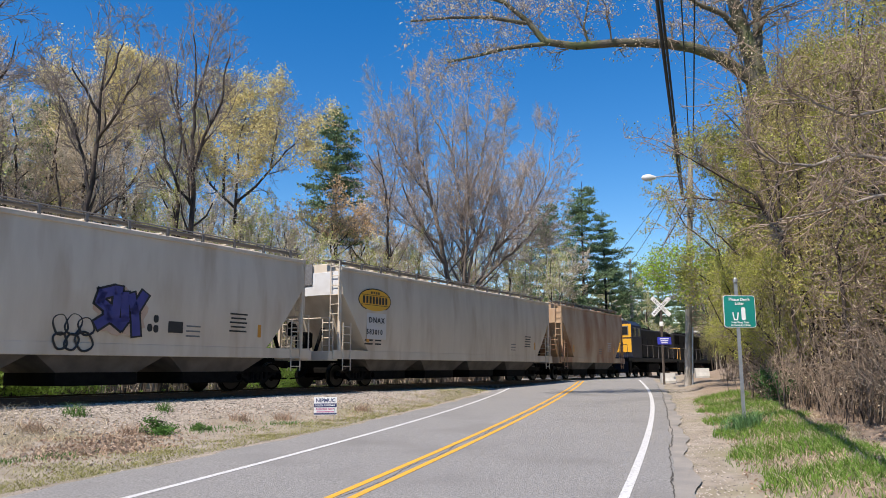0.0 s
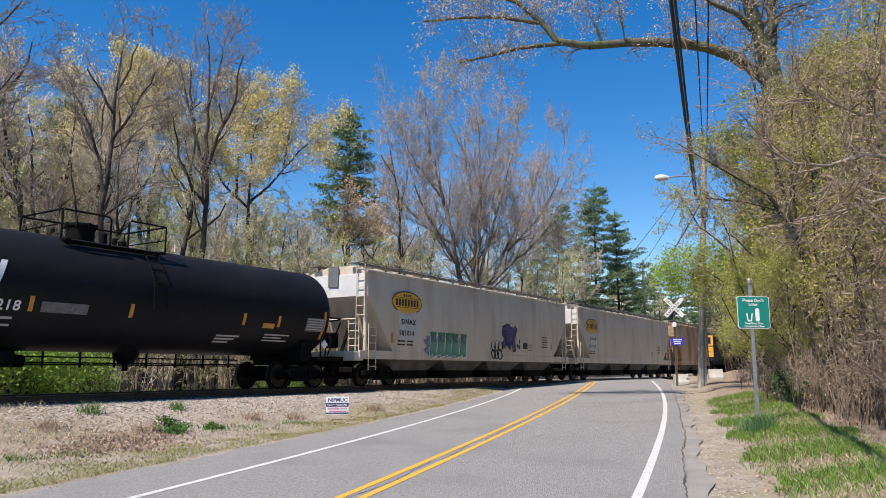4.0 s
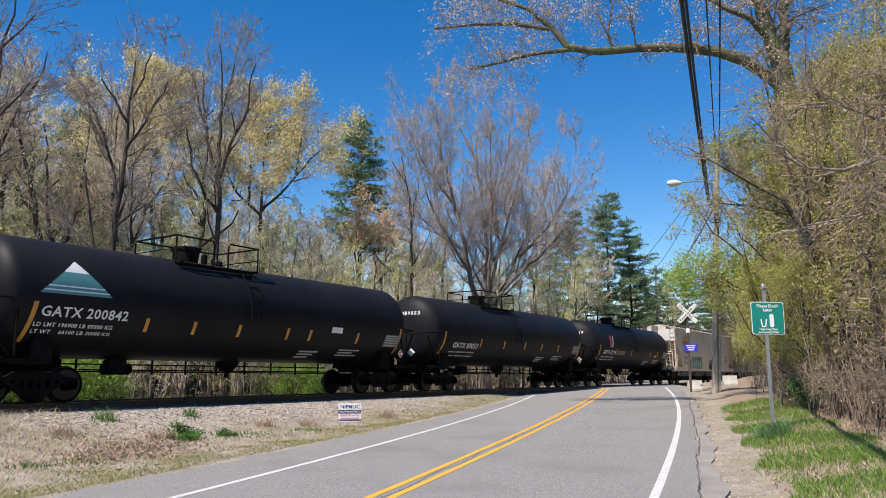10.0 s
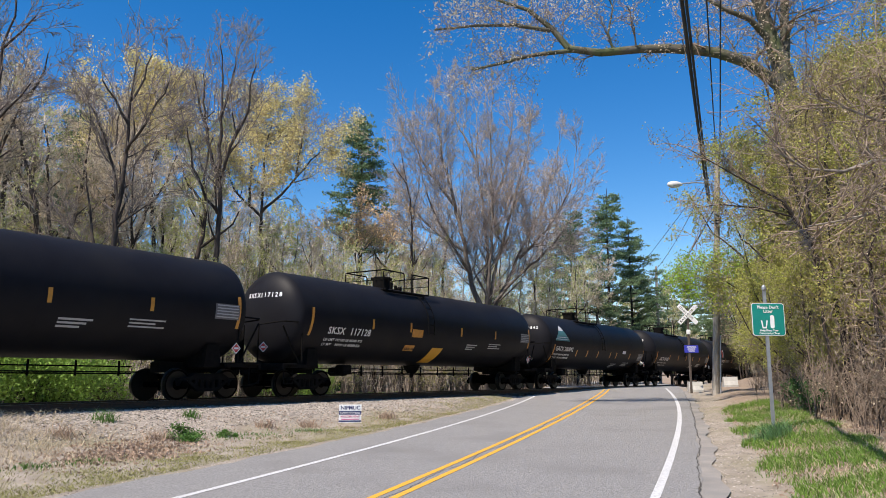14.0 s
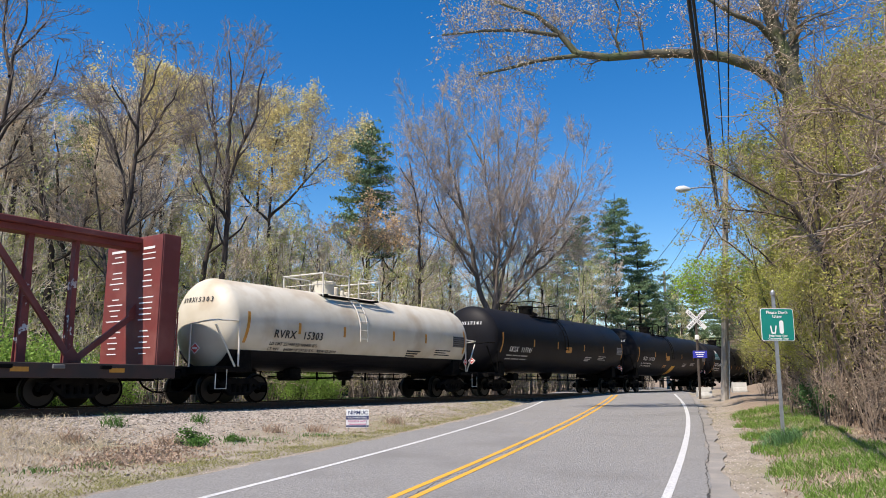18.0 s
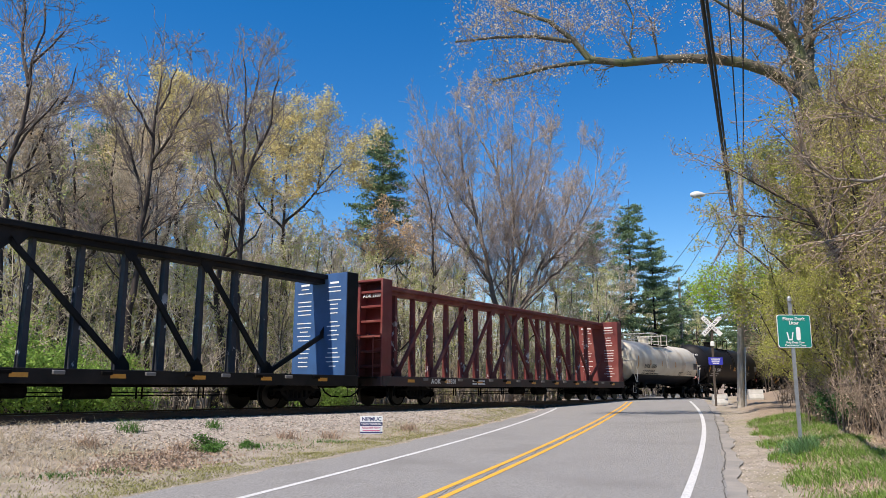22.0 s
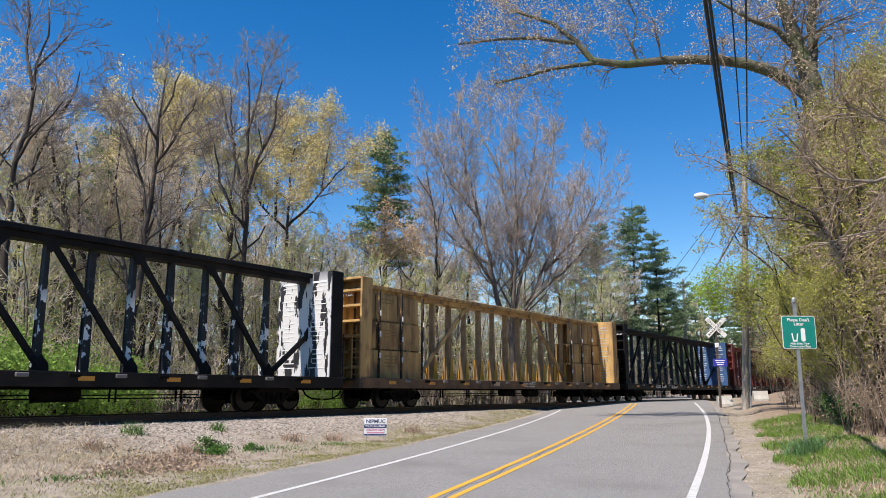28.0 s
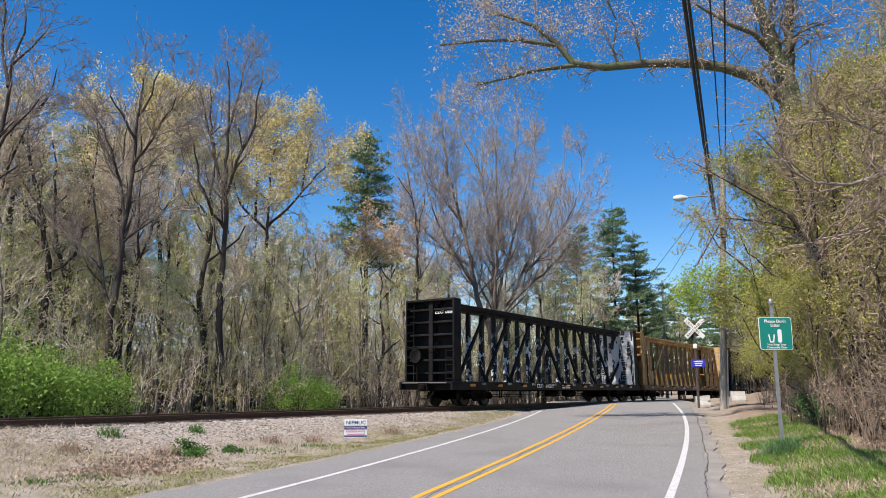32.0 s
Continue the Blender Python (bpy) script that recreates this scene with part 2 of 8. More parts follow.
def ground_z(x, y):
    x, y = np.asarray(x, float), np.asarray(y, float)
    s, l = on_track(x, y)
    zr = 0.0205 * np.clip(y, -8, 48)
    near = 0.86 + (zr - 0.86) * smooth01(1.9, 5.6, l)
    far = 0.86 + (0.62 - 0.86) * smooth01(1.9, 3.6, -l) + np.minimum(0.11 * np.maximum(-l - 24, 0), 11)
    z = np.where(l > 0, near, far)
    off = smooth01(1.8, 3.2, np.abs(l))
    z = z + off * (0.05 * wob(x, y, 1.9) + 0.025 * wob(x + 3, y - 7, 0.6))
    # the bank at the right of the road
    r = x - road_right(y)
    z = z + np.where(l > 2, smooth01(0.9, 2.6, r) * 0.28 + smooth01(3.5, 9, r) * 0.5 + np.maximum(r - 9, 0) * 0.03, 0)
    # level with the road along its edges
    inroad = smooth01(1.2, 0.1, r) * smooth01(-1.2, -0.1, x - road_left(y)) * (y > -30)
    z = z * (1 - inroad) + (road_z(y) - 0.035) * inroad
    return z


# ---- ground, road, track ----
def soil_material():
    """Sandy verge, leaf litter and gravel, told apart by the plan and by noise."""
    m = material("verge_soil", (0.37, 0.32, 0.26), 0.95, 0, (0.25, 0.21, 0.16), 2.6, 0.9, 45, (0.24, 0.215, 0.12), 0.55, space="Object")
    nt = m.node_tree
    n, l = nt.nodes, nt.links
    b = n["Principled BSDF"]
    base = b.inputs["Base Color"].links[0].from_socket
    tc = n.new("ShaderNodeTexCoord")
    vo = n.new("ShaderNodeTexVoronoi")
    vo.inputs["Scale"].default_value = 16
    l.new(tc.outputs["Object"], vo.inputs["Vector"])
    hs = n.new("ShaderNodeHueSaturation")
    hs.inputs["Saturation"].default_value = 0.85
    hs.inputs["Color"].default_value = (0.35, 0.30, 0.245, 1)
    r = n.new("ShaderNodeMapRange")
    r.inputs["To Min"].default_value, r.inputs["To Max"].default_value = 0.55, 1.35
    sep = n.new("ShaderNodeSeparateColor")
    l.new(vo.outputs["Color"], sep.inputs[0])
    l.new(sep.outputs[0], r.inputs["Value"])
    l.new(r.outputs[0], hs.inputs["Value"])
    # gravel near the track: distance across the track from object coordinates
    dot = n.new("ShaderNodeVectorMath")
    dot.operation = 'DOT_PRODUCT'
    l.new(tc.outputs["Object"], dot.inputs[0])
    dot.inputs[1].default_value = (TN.x, TN.y, 0)
    off = n.new("ShaderNodeMath")
    off.operation = 'SUBTRACT'
    l.new(dot.outputs["Value"], off.inputs[0])
    off.inputs[1].default_value = T0.x * TN.x + T0.y * TN.y
    ns = n.new("ShaderNodeTexNoise")
    ns.inputs["Scale"].default_value = 0.8
    ns.inputs["Detail"].default_value = 6
    l.new(tc.outputs["Object"], ns.inputs["Vector"])
    sh = n.new("ShaderNodeMath")
    sh.operation = 'MULTIPLY_ADD'
    l.new(ns.outputs[0], sh.inputs[0])
    sh.inputs[1].default_value = 4.0
    sh.inputs[2].default_value = -2.0
    ad = n.new("ShaderNodeMath")
    l.new(off.outputs[0], ad.inputs[0])
    l.new(sh.outputs[0], ad.inputs[1])
    near = n.new("ShaderNodeMapRange")
    near.inputs["From Min"].default_value, near.inputs["From Max"].default_value = 4.6, 3.2
    l.new(ad.outputs[0], near.inputs["Value"])
    farr = n.new("ShaderNodeMapRange")
    farr.inputs["From Min"].default_value, farr.inputs["From Max"].default_value = -4.5, -3.0
    l.new(ad.outputs[0], farr.inputs["Value"])
    mul = n.new("ShaderNodeMath")
    mul.operation = 'MULTIPLY'
    l.new(near.outputs[0], mul.inputs[0])
    l.new(farr.outputs[0], mul.inputs[1])
    x = n.new("ShaderNodeMix")
    x.data_type = 'RGBA'
    l.new(mul.outputs[0], x.inputs["Factor"])
    l.new(base, x.inputs["A"])
    l.new(hs.outputs[0], x.inputs["B"])
    # the woods' floor of old leaves beyond the track
    fl = n.new("ShaderNodeMapRange")
    fl.inputs["From Min"].default_value, fl.inputs["From Max"].default_value = -4.6, -6.0
    l.new(ad.outputs[0], fl.inputs["Value"])
    nl = n.new("ShaderNodeTexNoise")
    nl.inputs["Scale"].default_value, nl.inputs["Detail"].default_value = 5.0, 8
    l.new(tc.outputs["Object"], nl.inputs["Vector"])
    cl = n.new("ShaderNodeMix")
    cl.data_type = 'RGBA'
    cl.inputs["A"].default_value, cl.inputs["B"].default_value = (0.17, 0.128, 0.09, 1), (0.36, 0.275, 0.20, 1)
    l.new(nl.outputs[0], cl.inputs["Factor"])
    y = n.new("ShaderNodeMix")
    y.data_type = 'RGBA'
    # and under the brush at the right of the road
    dr = n.new("ShaderNodeVectorMath")
    dr.operation = 'DOT_PRODUCT'
    l.new(tc.outputs["Object"], dr.inputs[0])
    dr.inputs[1].default_value = (1.0, -0.285, 0)
    rt_ = n.new("ShaderNodeMapRange")
    rt_.inputs["From Min"].default_value, rt_.inputs["From Max"].default_value = 1.0, 1.9
    l.new(dr.outputs["Value"], rt_.inputs["Value"])
    mx = n.new("ShaderNodeMath")
    mx.operation = 'MAXIMUM'
    l.new(fl.outputs[0], mx.inputs[0])
    l.new(rt_.outputs[0], mx.inputs[1])
    l.new(mx.outputs[0], y.inputs["Factor"])
    l.new(x.outputs["Result"], y.inputs["A"])
    l.new(cl.outputs["Result"], y.inputs["B"])
    l.new(y.outputs["Result"], b.inputs["Base Color"])
    return m


M["soil"] = soil_material()
gx = np.concatenate([np.linspace(-900, -60, 14), np.linspace(-55, -26, 15), np.arange(-25, 25, 0.3), np.linspace(25, 60, 20), np.linspace(70, 900, 14)])
gy = np.concatenate([np.linspace(-600, -30, 10), np.linspace(-26, 4, 16), np.arange(4.6, 60, 0.3), np.linspace(61, 110, 25), np.linspace(125, 1500, 16)])
ground = grid_mesh("ground", gx, gy, ground_z, M["soil"])
tagged(ground, "sandy verge, gravel and leaf litter beside the road", "ground", kind="structure")


def strip(name, left, right, y0, y1, z, mat, step=0.5, cols=2):
    ys = np.arange(y0, y1 + 0.01, step)
    v, f = [], []
    for y in ys:
        a, b = float(left(y)), float(right(y))
        for k in range(cols):
            v.append((a + (b - a) * k / (cols - 1), y, float(z(y))))
    for i in range(len(ys) - 1):
        for k in range(cols - 1):
            f.append((i * cols + k, i * cols + k + 1, (i + 1) * cols + k + 1, (i + 1) * cols + k))
    me = bpy.data.meshes.new(name)
    me.from_pydata(v, [], f)
    me.materials.append(mat)
    return new(name, me)


road = strip("road", lambda y: road_left(y) + 0.07 * math.sin(y * 2.1) + 0.05 * math.sin(y * 5.3), lambda y: road_right(y) + 0.03 * math.sin(y * 1.7) + 0.02 * math.sin(y * 4.1 + 2 * math.sin(y)), -30, 110, road_z, M["asphalt"], 0.4, 6)
tagged(road, "worn grey asphalt road curving over a level crossing", "road", kind="structure")


def marking(name, mid, w, y0, y1, mat, label):
    ob = strip(name, lambda y: mid(y) - w / 2, lambda y: mid(y) + w / 2, y0, y1, lambda y: road_z(y) + 0.005, mat, 0.4)
    return tagged(ob, label, "road marking", kind="structure")


# the older strip outside the crack along the right edge
edge = strip("road_shoulder", lambda y: road_right(y) - 0.02, lambda y: road_right(y) + 0.3 + 0.06 * math.sin(y * 1.3) + 0.04 * math.sin(y * 3.7), -20, 44, lambda y: road_z(y) - 0.006, M["asphalt_old"], 0.3)
tagged(edge, "crumbling older asphalt strip along the road's edge", "road", kind="structure")
rk = random.Random(4)


def crack(name, mid, w, y0, y1, label):
    ys, v, f, x = np.arange(y0, y1, 0.12), [], [], 0.0
    for i, y in enumerate(ys):
        x = x * 0.85 + rk.uniform(-0.02, 0.02)
        a, h = float(mid(y)) + x, w * rk.uniform(0.25, 1.0)
        v += [(a - h / 2, y, float(road_z(y)) + 0.004), (a + h / 2, y, float(road_z(y)) + 0.004)]
        if i:
            f.append((2 * i - 2, 2 * i - 1, 2 * i + 1, 2 * i))
    me = bpy.data.meshes.new(name)
    me.from_pydata(v, [], f)
    me.materials.append(M["crack"])
    return tagged(new(name, me), label, "road crack", kind="structure")


crack("road_crack", lambda y: road_right(y) + 0.0, 0.028, 6, 42, "open crack filled with dirt along the road")
crack("road_crack", lambda y: line_mid(y) + 0.0 + 0.03 * math.sin(y * 2), 0.02, 9, 30, "seam crack between the centre lines")
marking("edge_line", line_right, 0.13, -20, 47.5, M["paint_white"], "worn white edge line painted on the asphalt")
marking("edge_line", line_left, 0.12, -20, 38, M["paint_white"], "thin white edge line painted on the asphalt")
marking("centre_line", lambda y: line_mid(y) - 0.14, 0.11, -20, 46, M["paint_yellow"], "yellow centre line, one of a double pair")
marking("centre_line", lambda y: line_mid(y) + 0.14, 0.11, -20, 46, M["paint_yellow"], "yellow centre line, one of a double pair")

# rails: a shaped section drawn out along the track
prof = [(-0.075, -0.171), (0.075, -0.171), (0.075, -0.158), (0.012, -0.135), (0.012, -0.045), (0.036, -0.035), (0.036, -0.006), (0.026, 0.0), (-0.026, 0.0), (-0.036, -0.006), (-0.036, -0.035), (-0.012, -0.045), (-0.012, -0.135), (-0.075, -0.158)]
track = thing("railway_track", "rusty steel rails on ties in grey ballast", "track", TRACK, kind="structure")
for side in (-0.753, 0.753):
    g = Mesh().prism([(p[0] + side, p[1]) for p in prof], -40, 170)
    part("rail", g, M["rust"], track, "rusty steel rail")
    part("rail_head", Mesh().box((65, side, 0.001), (210, 0.045, 0.003)), M["rail_top"], track, "bright worn running surface")
tie_mesh = Mesh().box((0, 0, -0.25), (0.22, 2.6, 0.17), bevel=0.012).data("tie", M["tie"])
for i in range(150):
    part("tie", tie_mesh, None, track, at=pose(-10 + i * 0.53 + random.uniform(-0.03, 0.03), random.uniform(-0.05, 0.05), random.uniform(-0.012, 0.004), 0, 0, random.uniform(-1, 1)))


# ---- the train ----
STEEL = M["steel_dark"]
WHEEL_R = 0.44


def wheelset_mesh():
    g = Mesh()
    g.tube([(0, -1.05, 0), (0, 1.05, 0)], 0.085, 10)
    for s in (-1, 1):
        y = s * 0.755
        g.lathe([(y - s * 0.075, WHEEL_R + 0.028), (y - s * 0.045, WHEEL_R + 0.028), (y - s * 0.035, WHEEL_R + 0.004), (y + s * 0.065, WHEEL_R - 0.002)], 28, "y", mi=1)
        g.lathe([(y - s * 0.06, WHEEL_R - 0.0), (y + s * 0.066, WHEEL_R - 0.008), (y + s * 0.066, WHEEL_R - 0.06), (y + s * 0.02, WHEEL_R - 0.075), (y + s * 0.01, 0.2), (y + s * 0.085, 0.14), (y + s * 0.085, 0.08)], 28, "y")
        g.lathe([(s * 0.98, 0.12), (s * 1.16, 0.12), (s * 1.18, 0.1)], 10, "y")
        for k in range(3):
            a = k * 2.094
            g.box((0.06 * math.cos(a), s * 1.185, 0.06 * math.sin(a)), (0.03, 0.02, 0.03))
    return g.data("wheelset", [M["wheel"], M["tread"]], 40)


def truck_meshes():
    side = {}
    for s in (-1, 1):
        g = Mesh()
        y = s * 1.0
        top = [(-1.05, 0.62), (-0.72, 0.64), (-0.5, 0.76), (0.5, 0.76), (0.72, 0.64), (1.05, 0.62), (1.05, 0.50), (0.75, 0.49), (0.52, 0.58), (-0.52, 0.58), (-0.75, 0.49), (-1.05, 0.50)]
        g.prism(top, y - 0.08, y + 0.08, "y")
        low = [(-0.74, 0.52), (-0.36, 0.24), (0.36, 0.24), (0.74, 0.52), (0.62, 0.54), (0.3, 0.34), (-0.3, 0.34), (-0.62, 0.54)]
        g.prism(low, y - 0.07, y + 0.07, "y")
        for x in (-0.42, 0.42):
            g.box((x, y, 0.47), (0.14, 0.15, 0.32), bevel=0.02)
        for x in (-0.89, 0.89):
            g.box((x, y, 0.5), (0.3, 0.2, 0.2), bevel=0.03)
        for x in (-0.2, 0.0, 0.2):
            g.tube([(x, y, 0.3), (x, y, 0.56)], 0.075, 8)
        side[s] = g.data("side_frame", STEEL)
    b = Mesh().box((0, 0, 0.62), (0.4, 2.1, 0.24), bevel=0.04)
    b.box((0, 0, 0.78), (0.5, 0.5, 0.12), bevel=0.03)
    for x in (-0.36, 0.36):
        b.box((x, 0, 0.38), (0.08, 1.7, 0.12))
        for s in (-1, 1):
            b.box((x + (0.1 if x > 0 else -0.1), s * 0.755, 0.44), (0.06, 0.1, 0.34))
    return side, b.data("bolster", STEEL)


WHEELSET, (SIDE_FRAME, BOLSTER) = wheelset_mesh(), truck_meshes()
WHEELS = []


def add_truck(car, x):
    tr = part("truck", BOLSTER, None, car, at=pose(x, 0, 0))
    for s in (-1, 1):
        part("side_frame", SIDE_FRAME[s], None, tr)
    for dx in (-0.89, 0.89):
        WHEELS.append(part("wheelset", WHEELSET, None, tr, at=pose(dx, 0, WHEEL_R)))


COUPLER = Mesh()
COUPLER.box((-0.35, 0, 0.84), (0.9, 0.16, 0.2), bevel=0.03)
COUPLER.box((0.14, 0.02, 0.84), (0.28, 0.3, 0.28), bevel=0.06)
COUPLER.tube([(-0.35, 0.35, 0.8), (-0.1, 0.36, 0.5), (0.15, 0.3, 0.36), (0.38, 0.1, 0.34)], 0.03, 6)
COUPLER = COUPLER.data("coupler", STEEL)


def add_coupler(car, x, d):
    part("coupler", COUPLER, None, car, at=pose(x - d * 0.35, 0, 0, 0, 0, 0 if d > 0 else 180))


CARS = []


def new_car(name, front, rear, label, category):
    """front, rear: coupler faces along the train, zero at the track's start at 0 s."""
    car = thing(name, label, category, group="cars of the freight train")
    CARS.append((car, (front + rear) / 2))
    return car, front - rear


def word(text, size, mat, parent, at, name="lettering", spread=1.0):
    """Lettering as a thin mesh in the xy plane of pose at."""
    if not text.strip():
        return None
    c = bpy.data.curves.new("lettering", 'FONT')
    c.body, c.size, c.extrude, c.resolution_u = text, size, 0.002, 2
    c.space_character = spread
    c.offset = size * 0.016
    o = bpy.data.objects.new("lettering", c)
    scene.collection.objects.link(o)
    me = bpy.data.meshes.new_from_object(o.evaluated_get(bpy.context.evaluated_depsgraph_get()))
    bpy.data.objects.remove(o)
    me.materials.clear()
    me.materials.append(mat)
    ob = new(name, me)
    ob.parent = parent
    ob.matrix_basis = at
    return ob


def flat(x, y, z):
    """A pose on the near side of a car, reading from rear to front."""
    return pose(x, y, z, 90, 0, 0)


def ladder(parent, x, y, z0, z1, w, n, mat, along="x", name="ladder"):
    g = Mesh()
    for s in (-w / 2, w / 2):
        p = (x + s, y) if along == "x" else (x, y + s)
        g.tube([(*p, z0), (*p, z1)], 0.022, 5)
    for k in range(n):
        z = z0 + (z1 - z0) * (k + 0.5) / n
        a, b = ((x - w / 2, y, z), (x + w / 2, y, z)) if along == "x" else ((x, y - w / 2, z), (x, y + w / 2, z))
        g.tube([a, b], 0.018, 5)
    return part(name, g, mat, parent)


def on_tank(x, z, r, zc, lift=0.012):
    """Pose of a decal lying on the near side of a tank."""
    f = math.asin(max(-1, min(1, (z - zc) / r)))
    return pose(x, -(r + lift) * math.cos(f), zc + (r + lift) * math.sin(f), 90 - math.degrees(f))


SHIFT = {}


def tank_patch(parent, name, x0, x1, z0, z1, r, zc, mat, label="", slant=0.0, mi=None):
    """A sticker that follows the tank's curve."""
    x0, x1 = x0 - SHIFT.get(parent.name, 0.0), x1 - SHIFT.get(parent.name, 0.0)
    v, f = [], []
    n = 6
    for k in range(n + 1):
        z = z0 + (z1 - z0) * k / n
        y = -math.sqrt(max((r + 0.006) ** 2 - (z - zc) ** 2, 0))
        for q in (0.0, 0.004):
            v += [(x0 + slant * (z - z0), y - q, z), (x1 + slant * (z - z0), y - q, z)]
    g = Mesh()
    for k in range(n):
        a = 4 * k
        f += [(a + 2, a + 3, a + 7, a + 6), (a, a + 2, a + 6, a + 4), (a + 1, a + 5, a + 7, a + 3)]
    f += [(0, 1, 3, 2), (4 * n, 4 * n + 2, 4 * n + 3, 4 * n + 1)]
    g.add(v, f)
    return part(name, g, mat, parent, label)


def placard(parent, at, mat, label):
    """A diamond-shaped plate about 27 cm across with a white rim."""
    q = 0.17
    p = part("placard", Mesh().prism([(-q, 0), (0, -q), (q, 0), (0, q)], 0, 0.008, "z"), M["decal_white"], parent, label, at)
    part("symbol", Mesh().prism([(-q * 0.8, 0), (0, -q * 0.8), (q * 0.8, 0), (0, q * 0.8)], 0.008, 0.011, "z"), mat, p)
    part("number", Mesh().box((0, 0, 0.0125), (0.17, 0.06, 0.003)), M["decal_white"], p)
    return p


M["teal"] = material("teal_emblem", (0.08, 0.25, 0.25), 0.5)
M["rusty_rib"] = material("rust_black_rib", (0.035, 0.022, 0.015), 0.8, 0, (0.30, 0.19, 0.07), 7, 0.3, 30, spread=(0.55, 0.7))
M["yellow_print"] = material("faded_brown_print", (0.30, 0.19, 0.07), 0.7)
M["yellow_sill"] = material("grimy_yellow_sill", (0.16, 0.09, 0.045), 0.75, 0, (0.07, 0.045, 0.03), 2, 0.2, 30)
M["inside_dark"] = material("shaded_window", (0.02, 0.022, 0.025), 0.15)
M["panel_grey"] = material("grey_stencil_panel", (0.16, 0.16, 0.165), 0.6, 0, (0.1, 0.1, 0.1), 14)
M["rail_grey"] = material("dull_grey_handrail", (0.16, 0.155, 0.15), 0.6, 0.2)
M["rail_cream"] = material("cream_handrail", (0.62, 0.59, 0.52), 0.5)


def rail_loop(pts, r=0.028):
    return Mesh().tube(pts, r, 6)


def tank_car(front, rear, label, mat, r, zc, marks, number, tx, tz, strips, sz, low=None, rails=None, lines=(), dome_dx=-0.9, ladder_x=0.6, placard_red=False, inset=2.1, df=0.0, dr=0.0):
    """df, dr: how far the ends lie ahead of front and rear; the markings keep their places."""
    car, ln = new_car("tank_car", front + df, rear + dr, label, "tank car")
    dc = (df + dr) / 2
    tx, strips, dome_dx, ladder_x = tx - dc, [x - dc for x in strips], dome_dx - dc, ladder_x - dc
    rails = rails or STEEL
    h = ln / 2 - 0.72
    k = 0.66
    prof = [(-h + k - k * math.sin(a), max(r * math.cos(a), 0.02)) for a in np.linspace(math.pi / 2, 0, 12)]
    prof += [(-h + k + (2 * h - 2 * k) * i / 6, r) for i in range(1, 6)]
    prof += [(h - k + k * math.sin(a), max(r * math.cos(a), 0.02)) for a in np.linspace(0, math.pi / 2, 12)]
    tank = part("tank", Mesh().lathe(prof, 56, c=(0, 0, zc)), mat, car, smooth=30)
    # weld rings
    for q in (-0.62, -0.2, 0.2, 0.62):
        part("weld_seam", Mesh().lathe([(q * h - 0.012, r + 0.001), (q * h, r + 0.004), (q * h + 0.012, r + 0.001)], 56, c=(0, 0, zc)), mat, tank, smooth=50)
    if low:
        g = Mesh()
        n = 22
        v, f = [], []
        for i in range(n + 1):
            a = radians(-90 - 55 + 110 * i / n)
            for x in (-h + k * 0.7, h - k * 0.7):
                v.append((x, (r + 0.012) * math.cos(a), zc + (r + 0.012) * math.sin(a)))
        f = [(2 * i, 2 * i + 1, 2 * i + 3, 2 * i + 2) for i in range(n)]
        g.add(v, f)
        part("painted_underside", g, low, tank, "black painted underside")
    for s in (-1, 1):
        x = s * (ln / 2 - inset)
        g = Mesh().box((s * (ln / 2 - 1.75), 0, 0.94), (2.9, 0.44, 0.32), bevel=0.03)
        g.box((x, 0, 1.16), (0.55, 2.2, 0.5), bevel=0.05)
        for e in (-1, 1):
            g.prism([(x - 0.3, 0.95), (x + 0.3, 0.95), (x + 0.22, 1.6), (x - 0.22, 1.6)], e * 0.95, e * 1.2, "y")
        part("stub_sill", g, STEEL, car)
        g = Mesh().box((s * (ln / 2 - 0.78), 0, 1.06), (0.62, 2.96, 0.07), bevel=0.01)
        g.box((s * (ln / 2 - 0.5), 0, 0.98), (0.1, 2.96, 0.2), bevel=0.01)
        g.box((s * (ln / 2 - 1.15), -1.35, 1.0), (1.2, 0.12, 0.12))
        g.box((s * (ln / 2 - 1.15), 1.35, 1.0), (1.2, 0.12, 0.12))
        part("end_platform", g, STEEL, car)
        x1, x2 = s * (ln / 2 - 0.42), s * (ln / 2 - 1.3)
        for e in (-1, 1):
            part("handrail", rail_loop([(x1, e * 0.35, 1.08), (x1, e * 0.35, 2.36), (x1, e * 1.2, 2.42), (x1 - s * 0.12, e * 1.4, 2.44), (x2, e * 1.42, 2.46), (x2 - s * 0.06, e * 1.42, 2.38), (x2 - s * 0.06, e * 1.42, 1.1)]), rails, car)
            part("brace", Mesh().tube([(x1 - s * 0.1, e * 1.36, 2.3), (x2 + s * 0.05, e * 1.4, 1.1)], 0.03, 6), rails, car)
            part("sill_step", rail_loop([(x1 - s * 0.1, e * 1.46, 1.0), (x1 - s * 0.1, e * 1.46, 0.45), (x1 - s * 0.5, e * 1.46, 0.45), (x1 - s * 0.5, e * 1.46, 1.0)], 0.018), rails, car)
        add_truck(car, x)
        add_coupler(car, s * ln / 2, s)
        placard(car, pose(s * (ln / 2 - 0.4), -0.62, 1.62, 90, 0, -72 if s < 0 else 72) if s < 0 else pose(h - 0.75, -1.46, 1.5, 90, 0, 0),
                M["decal_red"] if placard_red else M["decal_white"], "diamond hazard placard")
    # hand brake at the rear end
    b = Mesh().lathe([(0, 0.3), (0.025, 0.3), (0.03, 0.27), (0, 0.26)], 20, "x")
    for a in range(4):
        b.tube([(0.01, 0, 0), (0.01, 0.28 * math.cos(a * 1.57), 0.28 * math.sin(a * 1.57))], 0.016, 5)
